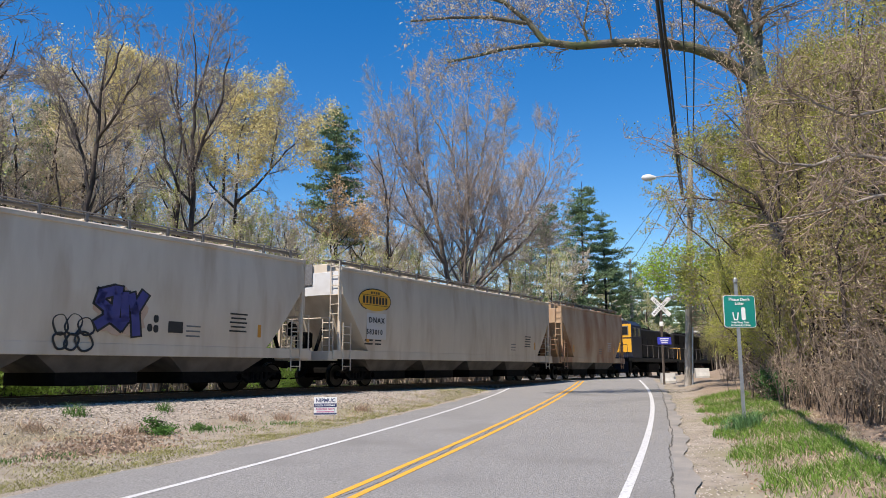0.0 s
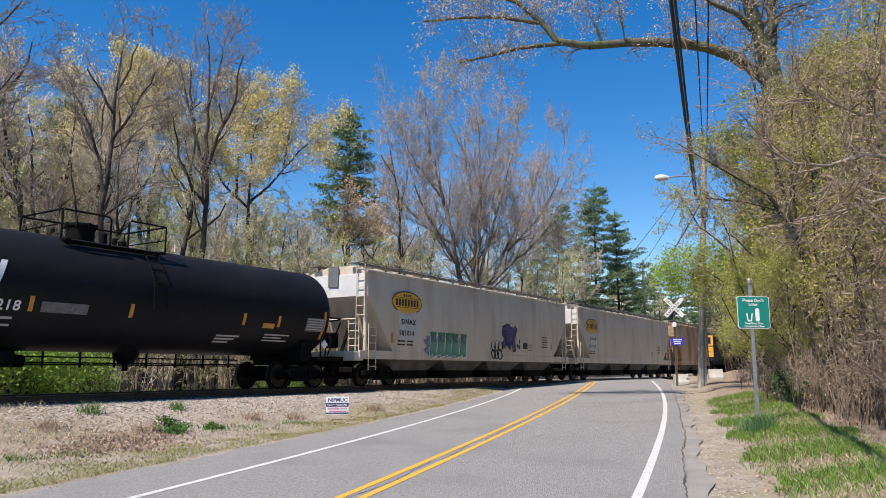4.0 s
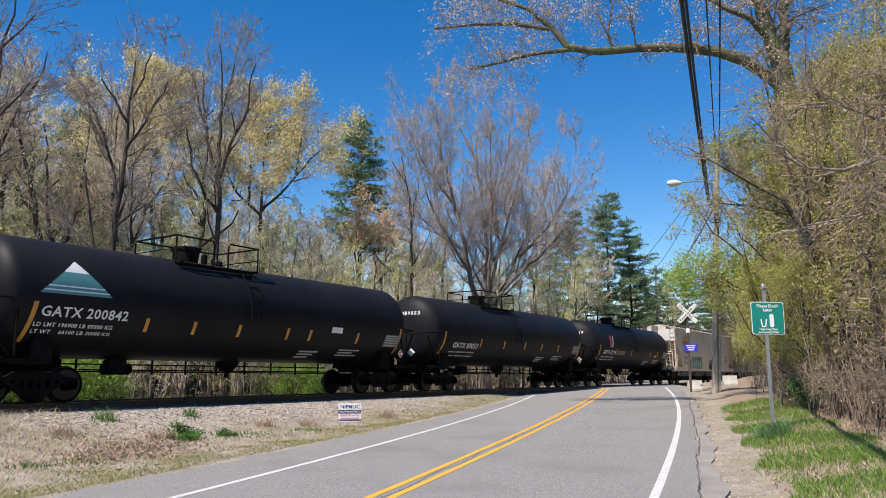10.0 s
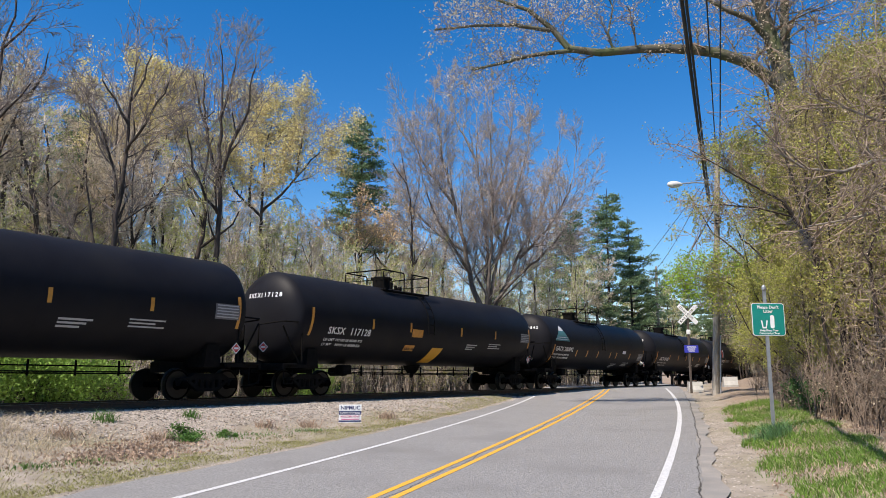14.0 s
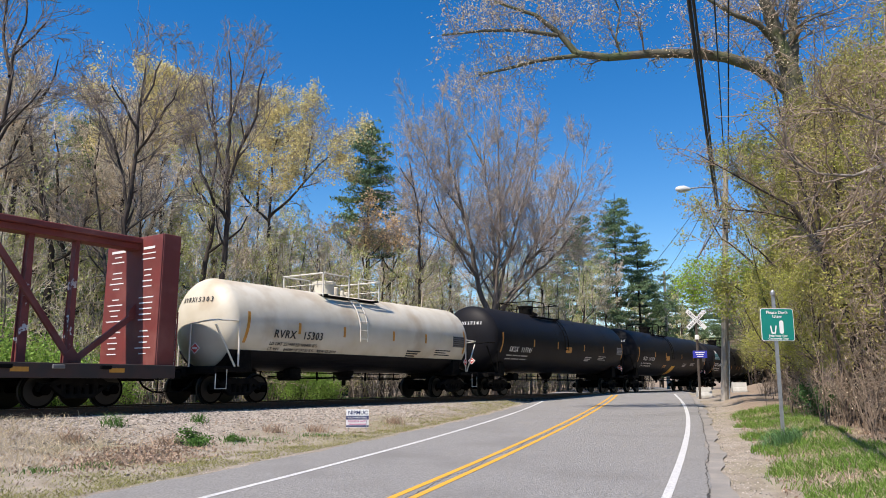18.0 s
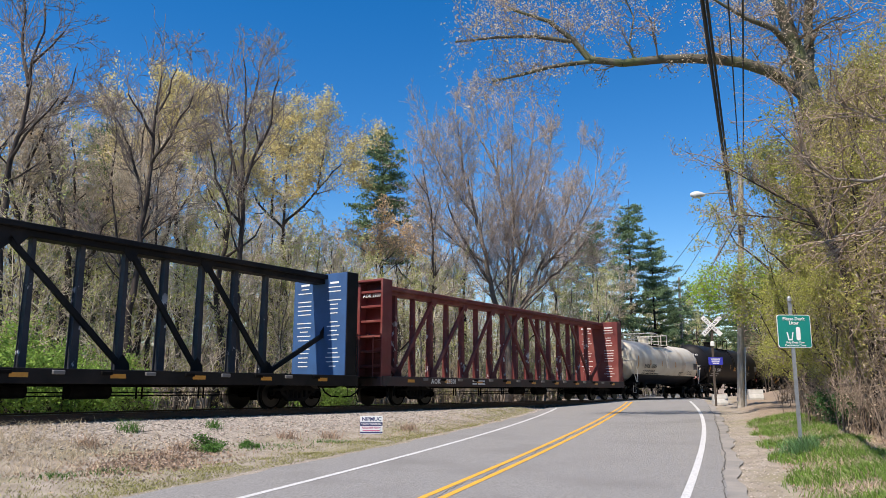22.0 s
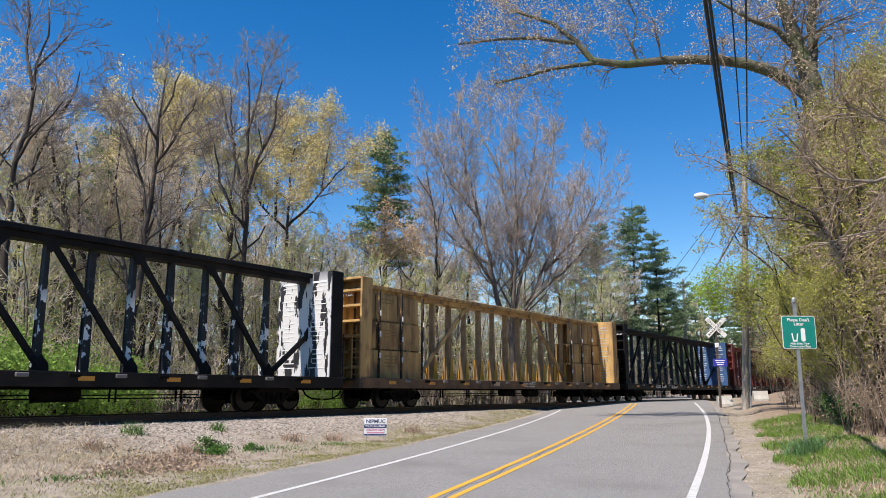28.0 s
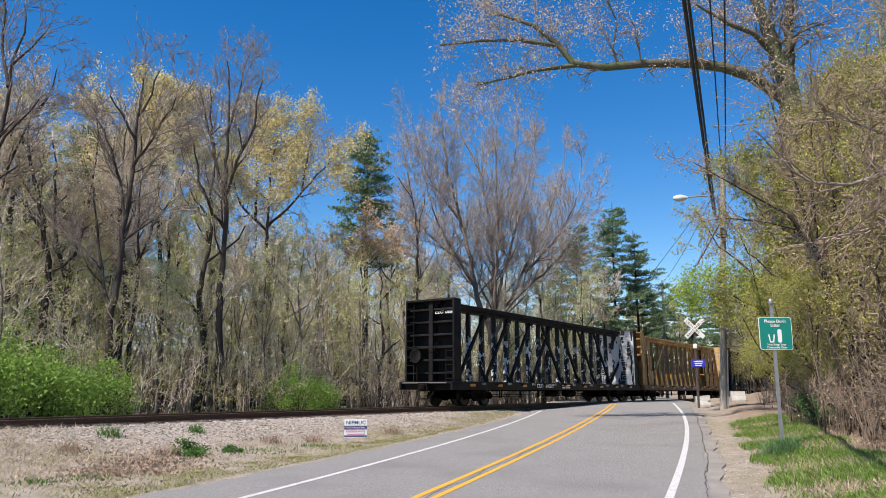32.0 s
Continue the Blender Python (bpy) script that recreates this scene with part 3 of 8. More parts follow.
    part("brake_wheel", b, STEEL, car, at=pose(-ln / 2 + 0.32, 0.55, 2.0))
    part("brake_stand", Mesh().box((-ln / 2 + 0.42, 0.55, 1.55), (0.14, 0.3, 1.0), bevel=0.03), STEEL, car)
    # top: manway, fittings, railed platform
    zt = zc + r
    g = Mesh().lathe([(zt - 0.12, 0.36), (zt + 0.34, 0.36), (zt + 0.36, 0.4), (zt + 0.42, 0.4), (zt + 0.45, 0.34)], 24, "z", (dome_dx, 0, 0))
    for a in range(8):
        g.box((dome_dx + 0.4 * math.cos(a * 0.785), 0.4 * math.sin(a * 0.785), zt + 0.38), (0.06, 0.06, 0.14))
    part("manway", g, STEEL if mat is not M["cream"] else M["cream"], car, smooth=40)
    g = Mesh()
    for dx, rr, hh in ((0.75, 0.1, 0.3), (1.1, 0.07, 0.2), (1.35, 0.12, 0.16)):
        g.lathe([(zt - 0.1, rr), (zt + hh, rr), (zt + hh + 0.04, rr * 0.6)], 12, "z", (dome_dx + dx, 0.1, 0))
    part("valve_fittings", g, STEEL if mat is not M["cream"] else M["cream"], car)
    tp = part("top_platform", Mesh().box((dome_dx + 0.5, 0, zt - 0.235), (2.7, 1.7, 0.03)), STEEL, car)
    for y in (-0.95, -0.78, 0.78, 0.95):
        part("plank", Mesh().box((dome_dx + 0.5, y, zt - 0.2), (2.9, 0.12, 0.03)), STEEL, tp)
    for x in (-0.9, 1.9):
        part("plank", Mesh().box((dome_dx + x, 0, zt - 0.17), (0.12, 2.0, 0.04)), STEEL, tp)
    x0, x1 = dome_dx - 1.1, dome_dx + 2.0
    for e in (-1, 1):
        part("top_rail", rail_loop([(x0, e * 0.98, zt - 0.22), (x0, e * 0.98, zt + 0.52), (x0 + 0.05, e * 0.98, zt + 0.58), (x0 + 1.3, e * 0.98, zt + 0.58), (x0 + 1.36, e * 0.98, zt + 0.5), (x0 + 1.36, e * 0.98, zt - 0.22)]), rails, car)
        part("top_rail", rail_loop([(x1 - 1.2, e * 0.98, zt - 0.22), (x1 - 1.2, e * 0.98, zt + 0.5), (x1 - 1.14, e * 0.98, zt + 0.58), (x1, e * 0.98, zt + 0.58), (x1, e * 0.98, zt - 0.22)]), rails, car)
    for x in (x0, x1):
        part("top_rail", rail_loop([(x, -0.98, zt + 0.58), (x, 0.98, zt + 0.58)]), rails, car)
        part("top_rail", rail_loop([(x, -0.98, zt + 0.2), (x, 0.98, zt + 0.2)], 0.016), rails, car)
    g = Mesh()
    for sx in (-0.2, 0.2):
        pts = [(ladder_x + sx, -(r + 0.09) * math.cos(radians(a)), zc + (r + 0.09) * math.sin(radians(a))) for a in (58, 45, 32, 20, 8)]
        g.tube(pts + [(ladder_x + sx, -r - 0.1, zc - 0.35)], 0.02, 5)
    for a in (50, 38, 26, 14, 2, -10):
        p = (-(r + 0.1) * math.cos(radians(a)), zc + (r + 0.1) * math.sin(radians(a)))
        g.tube([(ladder_x - 0.2, *p), (ladder_x + 0.2, *p)], 0.018, 5)
    part("side_ladder", g, rails if mat is M["cream"] else STEEL, car)
    # below: outlet, brake gear
    g = Mesh().lathe([(zc - r - 0.3, 0.2), (zc - r - 0.1, 0.34), (zc - r + 0.1, 0.4)], 16, "z")
    g.lathe([(zc - r - 0.5, 0.08), (zc - r - 0.3, 0.08)], 10, "z")
    part("bottom_outlet", g, STEEL, car)
    for y, z in ((0.5, 0.98), (0.5, 0.78), (-0.3, 0.82)):
        part("brake_rod", Mesh().tube([(-ln / 2 + 3.6, y, z), (ln / 2 - 3.6, y, z - 0.03)], 0.02, 5), STEEL, car)
    for i in range(9):
        x = -ln / 2 + 4.0 + i * (ln - 8.0) / 8
        part("rod_hanger", Mesh().box((x, 0.5, 0.9), (0.04, 0.05, 0.42)), STEEL, car)
    part("brake_cylinder", Mesh().tube([(-ln / 2 + 4.6, 0.2, 0.85), (-ln / 2 + 5.4, 0.2, 0.85)], 0.16, 12), STEEL, car)
    part("valve_box", Mesh().box((-ln / 2 + 4.5, -0.5, 0.92), (0.5, 0.4, 0.36), bevel=0.04), STEEL, car)
    # lettering
    ink = M["decal_black"] if mat is M["cream"] else M["decal_white"]
    dim = M["decal_black"] if mat is M["cream"] else M["decal_dim"]
    word(marks, 0.36, ink, tank, on_tank(tx, tz - 0.14, r, zc, 0.016), spread=1.08)
    word(number, 0.36, ink, tank, on_tank(tx + 1.15, tz - 0.14, r, zc, 0.016), spread=1.08)
    for j, (q, w) in enumerate(((0.32, 2.1), (0.48, 2.1))):
        x = tx - 0.1
        f = on_tank(x, tz - q, r, zc, 0.012)
        if lines:
            word(lines[j], 0.15, ink, tank, on_tank(x, tz - q - 0.06, r, zc, 0.014), spread=1.1)
            continue
        for w0, w1 in ((0, 0.5), (0.62, 1.1), (1.18, 1.36), (1.46, w)):
            part("small_lettering", Mesh().box(((w0 + w1) / 2, 0, 0), (w1 - w0, 0.065, 0.003)), dim, tank, at=f)
    amber = M["decal_orange"]
    for x, z0, z1, sl in ([(-h + k + 0.25, sz - 0.55, sz + 0.4, 0.12)] + [(x, sz - 0.18, sz + 0.18, 0.0) for x in strips] + [(h - k - 0.1, sz - 0.5, sz + 0.45, 0.0)]):
        tank_patch(tank, "amber_strip", x - 0.055, x + 0.055, z0, z1, r, zc, amber, slant=sl)
    # data panel near the leading end
    tank_patch(tank, "data_panel", h - 1.65, h - 0.75, sz - 0.25, sz + 0.2, r, zc, M["panel_grey"], "grey stencilled data panel")
    for j in range(5):
        tank_patch(tank, "data_line", h - 1.6, h - 0.8, sz - 0.2 + j * 0.085, sz - 0.17 + j * 0.085, r + 0.006, zc, dim)
    for j in range(3):
        tank_patch(tank, "stencil_line", 2.2, 3.1 - 0.15 * j, sz - 0.55 - 0.09 * j, sz - 0.5 - 0.09 * j, r, zc, dim)
    for j in range(3):
        tank_patch(tank, "stencil_line", 4.1, 5.2 - 0.3 * (j % 2), sz - 0.45 - 0.09 * j, sz - 0.41 - 0.09 * j, r, zc, dim)
    # number on the rear head
    y = 0.62
    for ch in (marks + number).replace(" ", ""):
        z = 0.62
        q = math.sqrt(1 - (y * y + z * z) / (r * r))
        nrm = Vector((-q / k, y / (r * r), z / (r * r))).normalized()
        ax = Vector((0, -1, 0))
        ax = (ax - nrm * ax.dot(nrm)).normalized()
        ay = nrm.cross(ax)
        word(ch, 0.22, ink, tank, Matrix.Translation(Vector((-h + k - k * q, y, zc + z)) + nrm * 0.012) @ Matrix((ax, ay, nrm)).transposed().to_4x4())
        y -= 0.155
    SHIFT[tank.name] = dc
    return car, tank, h, r, zc


def hopper_car(front, rear, label, mat, marks, number, logo_x=None, bays=4, inset=2.57, dark=False):
    car, ln = new_car("hopper_car", front, rear, label, "hopper car")
    h = ln / 2 - 1.05

    def w(z):
        return 1.50 + 0.09 * math.sin(math.pi * min(max((z - 1.1) / 3.2, 0), 1))
    xs = [-h, -h + 0.05, -h + 0.5, -h + 1.0, -h + 1.4, -h + 1.7, h - 1.7, h - 1.4, h - 1.0, h - 0.5, h - 0.05, h]
    zb = [3.4, 3.35, 2.75, 2.1, 1.6, 1.3, 1.3, 1.6, 2.1, 2.75, 3.35, 3.4]
    g = Mesh()
    n = 9
    ring = []
    for x, b in zip(xs, zb):
        pts = [(-w(b + (4.32 - b) * j / n), b + (4.32 - b) * j / n) for j in range(n + 1)]
        pts += [(-1.0, 4.48), (-0.45, 4.58), (0.45, 4.58), (1.0, 4.48)]
        pts += [(w(b + (4.32 - b) * j / n), b + (4.32 - b) * j / n) for j in range(n, -1, -1)]
        ring.append([(x, y, z) for y, z in pts])
    m = len(ring[0])
    v = [p for q in ring for p in q]
    f = [(i * m + k, i * m + (k + 1) % m, (i + 1) * m + (k + 1) % m, (i + 1) * m + k) for i in range(len(xs) - 1) for k in range(m)]
    f += [tuple(range(m - 1, -1, -1)), tuple(range((len(xs) - 1) * m, len(xs) * m))]
    g.add(v, f)
    body = part("body", g, mat, car, smooth=25)
    part("eave_rail", Mesh().box((0, -1.52, 4.34), (2 * h + 0.1, 0.07, 0.12), bevel=0.01), mat, car)
    part("eave_rail", Mesh().box((0, 1.52, 4.34), (2 * h + 0.1, 0.07, 0.12), bevel=0.01), mat, car)
    for e in (-1, 1):
        part("side_sill", Mesh().box((0, e * 1.5, 1.19), (ln - 1.3, 0.07, 0.32), bevel=0.012), mat, car)
    for s in (-1, 1):
        part("stub_sill", Mesh().box((s * (ln / 2 - 1.9), 0, 0.9), (2.9, 0.42, 0.34), bevel=0.02), STEEL, car)
    # roof hatches and running boards
    part("hatch_cover", Mesh().box((0, 0, 4.64), (2 * h - 1.2, 0.62, 0.1), bevel=0.03), mat, car)
    k = int(2 * h / 1.25)
    for i in range(k):
        part("hatch_bar", Mesh().box((-h + 0.9 + i * 1.25, 0, 4.7), (0.06, 0.8, 0.05)), mat, car)
    for e in (-1, 1):
        part("running_board", Mesh().box((0, e * 0.98, 4.66), (2 * h + 0.5, 0.42, 0.04), bevel=0.008), M["rail_grey"], car)
        part("roof_rail", Mesh().tube([(-h, e * 1.22, 4.72), (h, e * 1.22, 4.72)], 0.02, 5), M["rail_grey"], car)
        for i in range(k + 1):
            part("roof_bracket", Mesh().box((-h + 0.3 + i * (2 * h - 0.6) / k, e * 1.2, 4.58), (0.07, 0.06, 0.3)), M["rail_grey"], car)
    # discharge bays
    bw = (2 * h - 3.0) / bays
    gap = 0.2
    for i in range(bays):
        c = -h + 1.5 + bw * (i + 0.5)
        t, q = bw / 2 - 0.03, bw * 0.3
        g = Mesh()
        top = [(c - t, -1.42), (c + t, -1.42), (c + t, 1.42), (c - t, 1.42)]
        low = [(c - q, -1.15), (c + q, -1.15), (c + q, 1.15), (c - q, 1.15)]
        vs = [(x, y, 1.08) for x, y in top] + [(x, y, 0.60) for x, y in low]
        g.add(vs, [(0, 1, 5, 4), (1, 2, 6, 5), (2, 3, 7, 6), (3, 0, 4, 7), (4, 5, 6, 7), (3, 2, 1, 0)])
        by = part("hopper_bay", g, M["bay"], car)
        part("outlet_gate", Mesh().box((c, 0, 0.44), (2 * q + 0.04, 2.34, 0.34), bevel=0.02), STEEL, by)
    for s in (-1, 1):
        x = s * h
        # end frame: posts, sloping braces, ladders, platform
        for e in (-1, 1):
            part("corner_post", Mesh().box((s * (h + 0.03), e * 1.47, 2.75), (0.1, 0.12, 3.4), bevel=0.015), mat, car)
            ladder(car, s * (h - 0.3), e * 1.56, 0.62, 2.35, 0.44, 6, mat)
            ladder(car, s * (h + 0.12), e * 1.0, 1.1, 2.5, 0.5, 5, mat, "y")
            part("slope_brace", Mesh().box((s * (h - 0.75), e * 0.75, 2.05), (0.08, 0.1, 2.0), Matrix.Rotation(s * 0.42, 3, 'Y')), mat, car)
        part("end_sheet", Mesh().box((s * (h + 0.02), 0, 3.82), (0.05, 2.9, 0.86), bevel=0.01), M["end_pale"] if not dark else mat, car)
        ladder(car, s * (h + 0.12), -1.3, 2.5, 4.6, 0.4, 6, mat, "y")
        part("roof_ladder_guard", Mesh().box((s * (h + 0.08), 0.1, 4.2), (0.03, 0.5, 0.8)), M["panel_grey"], car)
        part("end_sill", Mesh().box((s * (h + 0.35), 0, 1.14), (0.5, 2.95, 0.34), bevel=0.02), mat, car)
        part("end_handrail", rail_loop([(s * (h + 0.5), -1.4, 1.3), (s * (h + 0.5), -1.4, 2.5), (s * (h + 0.5), 1.4, 2.5), (s * (h + 0.5), 1.4, 1.3)]), mat, car)
        g = Mesh().box((s * (h - 0.1), 0.35, 1.75), (0.5, 0.5, 0.6), bevel=0.05)
        g.tube([(s * (h + 0.1), -0.4, 1.3), (s * (h - 0.3), -0.4, 2.2)], 0.07, 8)
        part("brake_gear", g, STEEL, car)
        add_truck(car, s * (ln / 2 - inset))
        add_coupler(car, s * ln / 2, s)
    b = Mesh().lathe([(0, 0.28), (0.03, 0.28), (0.03, 0.25), (0, 0.25)], 18, "x")
    for a in range(4):
        b.tube([(0.01, 0, 0), (0.01, 0.26 * math.cos(a * 1.57), 0.26 * math.sin(a * 1.57))], 0.016, 5)
    part("brake_wheel", b, STEEL, car, at=pose(-h - 0.45, 0.5, 2.15))
    # graphics on the near side
    ys = -1.6

    def sticker(name, x, z, wd, ht, m, label="", lift=0.0):
        return part(name, Mesh().box((x, -w(z) - 0.008 - lift, z), (wd, 0.006, ht)), m, body, label)
    if logo_x is not None:
        v = [(1.05 * math.cos(a), 0.46 * math.sin(a)) for a in np.linspace(0, 2 * math.pi, 40)[:-1]]
        lg = part("emblem", Mesh().prism(v, 0, 0.008, "z"), M["decal_black"], body, "dark rim of a yellow oval emblem", flat(logo_x, -w(3.3) - 0.004, 3.3))
        part("emblem_field", Mesh().prism([(x * 0.955, z * 0.91) for x, z in v], 0.008, 0.012, "z"), M["decal_yellow"], lg, "yellow oval emblem field")
        for x0, x1, z0, z1 in ((-0.82, 0.82, -0.14, 0.14), (-0.3, 0.3, 0.24, 0.33)):
            nn = 8 if z1 - z0 > 0.2 else 4
            st = (x1 - x0) / nn
            for i in range(nn):
                part("emblem_bar", Mesh().box((x0 + st * (i + 0.5), (z0 + z1) / 2, 0.014), (st * 0.62, z1 - z0, 0.004)), M["decal_black"], lg)
        for z in (0.19, -0.19):
            part("emblem_bar", Mesh().box((0, z, 0.014), (1.75, 0.02, 0.004)), M["decal_black"], lg)
        sticker("number_panel", logo_x + 0.1, 2.3, 1.25, 1.0, M["panel_pale"], "paler repainted panel")
        word(marks, 0.3, M["decal_black"], body, flat(logo_x - 0.42, -w(2.5) - 0.022, 2.43), spread=1.3)
        word(number, 0.28, M["decal_black"], body, flat(logo_x - 0.55, -w(2.3) - 0.022, 1.98), spread=1.25)
        for j in range(2):
            for x0, x1 in ((-0.6, -0.1), (0.05, 0.45)):
                sticker("small_lettering", logo_x + (x0 + x1) / 2, 1.76 - 0.14 * j, x1 - x0, 0.06, M["decal_black"])
        word(marks + " " + number, 0.15, M["decal_black"], body, pose(-h - 0.01, 0.1, 3.55, 90, 0, -90), spread=1.1)
    sticker("amber_strip", -h + 1.55, 1.87, 0.16, 0.4, M["decal_orange"])
    sticker("amber_strip", h - 2.0, 1.87, 0.14, 0.4, M["decal_orange"])
    for j in range(5):
        sticker("small_lettering", h - 2.9, 2.35 - 0.13 * j, 0.7 - 0.1 * (j % 2), 0.05, M["decal_black"] if not dark else M["decal_dim"])
    for j in range(3):
        sticker("small_lettering", h - 4.6, 1.9 - 0.14 * j, 0.5, 0.045, M["panel_grey"])
    return car, body, h, sticker


# discharge bays: the shade beneath the body is put into this dark tan
M["bay"] = material("shaded_hopper_bay", (0.12, 0.105, 0.09), 0.8, 0, (0.06, 0.052, 0.045), 1.5, 0.2, 30)
M["end_pale"] = material("pale_grey_end_paint", (0.60, 0.61, 0.61), 0.55, 0, (0.52, 0.52, 0.51), 2, 0.05, 30)
M["panel_pale"] = material("pale_grey_patch", (0.52, 0.51, 0.48), 0.55)
M["graf_green"] = material("green_spray_paint", (0.012, 0.10, 0.05), 0.5, 0, (0.10, 0.30, 0.19), 1.2, stretch=(0.3, 1, 2.0))
M["graf_purple"] = material("purple_spray_paint", (0.16, 0.10, 0.21), 0.6, 0, (0.30, 0.23, 0.32), 3)
M["graf_navy"] = material("navy_spray_paint", (0.035, 0.042, 0.17), 0.5, 0, (0.06, 0.06, 0.22), 2)
M["graf_rust"] = material("brown_orange_spray_haze", (0.50, 0.36, 0.26), 0.6, 0, (0.44, 0.29, 0.20), 3)


def blob_outline(rng, n, rx, rz, rough):
    p = []
    for i in range(n):
        a = 2 * math.pi * i / n
        q = 1 + rng.uniform(-rough, rough)
        # squarer than an ellipse
        c, s = math.cos(a), math.sin(a)
        k = 1 / max(abs(c), abs(s)) ** 0.6
        p.append((rx * c * q * k * 0.82, rz * s * q * k * 0.82))
    return p


def graffiti(body, wf):
    """Spray-painted shapes on the hopper's side."""
    rng = random.Random(3)

    def put_shape(name, x, z, out, m, lift, label=""):
        return part(name, Mesh().prism(out, 0, 0.004, "z"), m, body, label, flat(x, -wf(z) - 0.006 - lift, z))
    put_shape("spray_halo", -3.75, 1.85, blob_outline(rng, 44, 1.95, 0.8, 0.14), M["graf_purple"], 0.0, "purple haze of spray paint")
    x = -5.0
    for i, wd in enumerate((0.56, 0.62, 0.58, 0.66, 0.6)):
        c = x + wd / 2
        z0, z1 = -0.6 - rng.uniform(0, 0.06), 0.58 + rng.uniform(-0.08, 0.16)
        sh = rng.uniform(-0.05, 0.12)
        out = [(-wd / 2, z0), (-wd * 0.1, z0 + 0.1), (wd * 0.1, z0 - 0.03), (wd / 2, z0 + 0.05), (wd / 2 + sh - 0.1, -0.1), (wd / 2 + sh, z1), (sh, z1 - 0.1), (-wd / 2 + sh, z1 + 0.04), (-wd / 2 + sh * 0.3 + 0.08, 0.05)]
        put_shape("spray_outline", c, 1.83, [(p * 1.12, q * 1.06) for p, q in out], M["decal_white"], 0.005, "white spray outline")
        put_shape("spray_letter", c, 1.83, out, M["graf_green"], 0.010, "green spray-painted shape")
        # dark strokes that cut the letter's counters
        for q, u in ((0.18, 0.2), (-0.22, -0.1)):
            put_shape("spray_counter", c + wd * u, 1.83 + q, [(-0.05, -0.1), (0.07, -0.07), (0.05, 0.11), (-0.07, 0.08)], M["graf_purple"], 0.015)
        x += wd * 0.98
    # black bubble outlines in two rows
    for dx, dz, rx, rz in ((-0.32, 0.2, 0.2, 0.25), (0.02, 0.22, 0.21, 0.26), (0.36, 0.18, 0.22, 0.22), (-0.3, -0.2, 0.19, 0.2), (0.0, -0.22, 0.18, 0.2), (0.33, -0.2, 0.23, 0.24)):
        ring = [(dx + rx * math.cos(t) * (1 + 0.2 * math.sin(2 * t + dx * 9)), dz + rz * math.sin(t), 0) for t in np.linspace(0, 2 * math.pi, 18)]
        part("spray_line", Mesh().tube(ring, 0.03, 4), M["decal_black"], body, at=flat(0.88, -wf(1.57) - 0.012, 1.57))

    def stroke(pts, w, m, lift, label=""):
        g = Mesh()
        for p, q in zip(pts[:-1], pts[1:]):
            d = Vector((q[0] - p[0], q[1] - p[1]))
            g.box(((p[0] + q[0]) / 2, (p[1] + q[1]) / 2, 0), (d.length + w * 0.75, w, 0.003), Matrix.Rotation(math.atan2(d.y, d.x), 3, 'Z'))
        part("spray_letter", g, m, body, label, flat(2.2, -wf(2.25) - 0.008 - lift, 2.25))
    glyphs = ([(-0.3, 0.45), (-0.6, 0.36), (-0.66, 0.16), (-0.42, 0.0), (-0.4, -0.25), (-0.66, -0.42)], [(-0.14, 0.5), (-0.2, -0.3), (-0.02, -0.42), (0.1, -0.25), (0.06, 0.36)], [(0.26, 0.34), (0.38, -0.02), (0.64, 0.4)], [(0.38, -0.02), (0.46, -0.6)])
    put_shape("spray_halo", 2.2, 2.2, blob_outline(rng, 30, 0.95, 0.72, 0.12), M["graf_rust"], 0.0, "faint brown-orange haze of spray paint")
    for gl in glyphs:
        stroke(gl, 0.36, M["decal_black"], 0.004)
    for gl in glyphs:
        stroke(gl, 0.24, M["graf_navy"], 0.010, "navy blue spray-painted letter shape")
    for dx, z in ((0.0, 1.78), (-0.2, 1.8), (-0.02, 2.05)):
        put_shape("spray_dot", 3.3 + dx, z, blob_outline(rng, 12, 0.1, 0.13, 0.03), M["decal_black"], 0.0)
    part("stencil_box", Mesh().box((3.95, -wf(1.85) - 0.01, 1.85), (0.5, 0.006, 0.32)), M["decal_black"], body, "black consolidated stencil box")


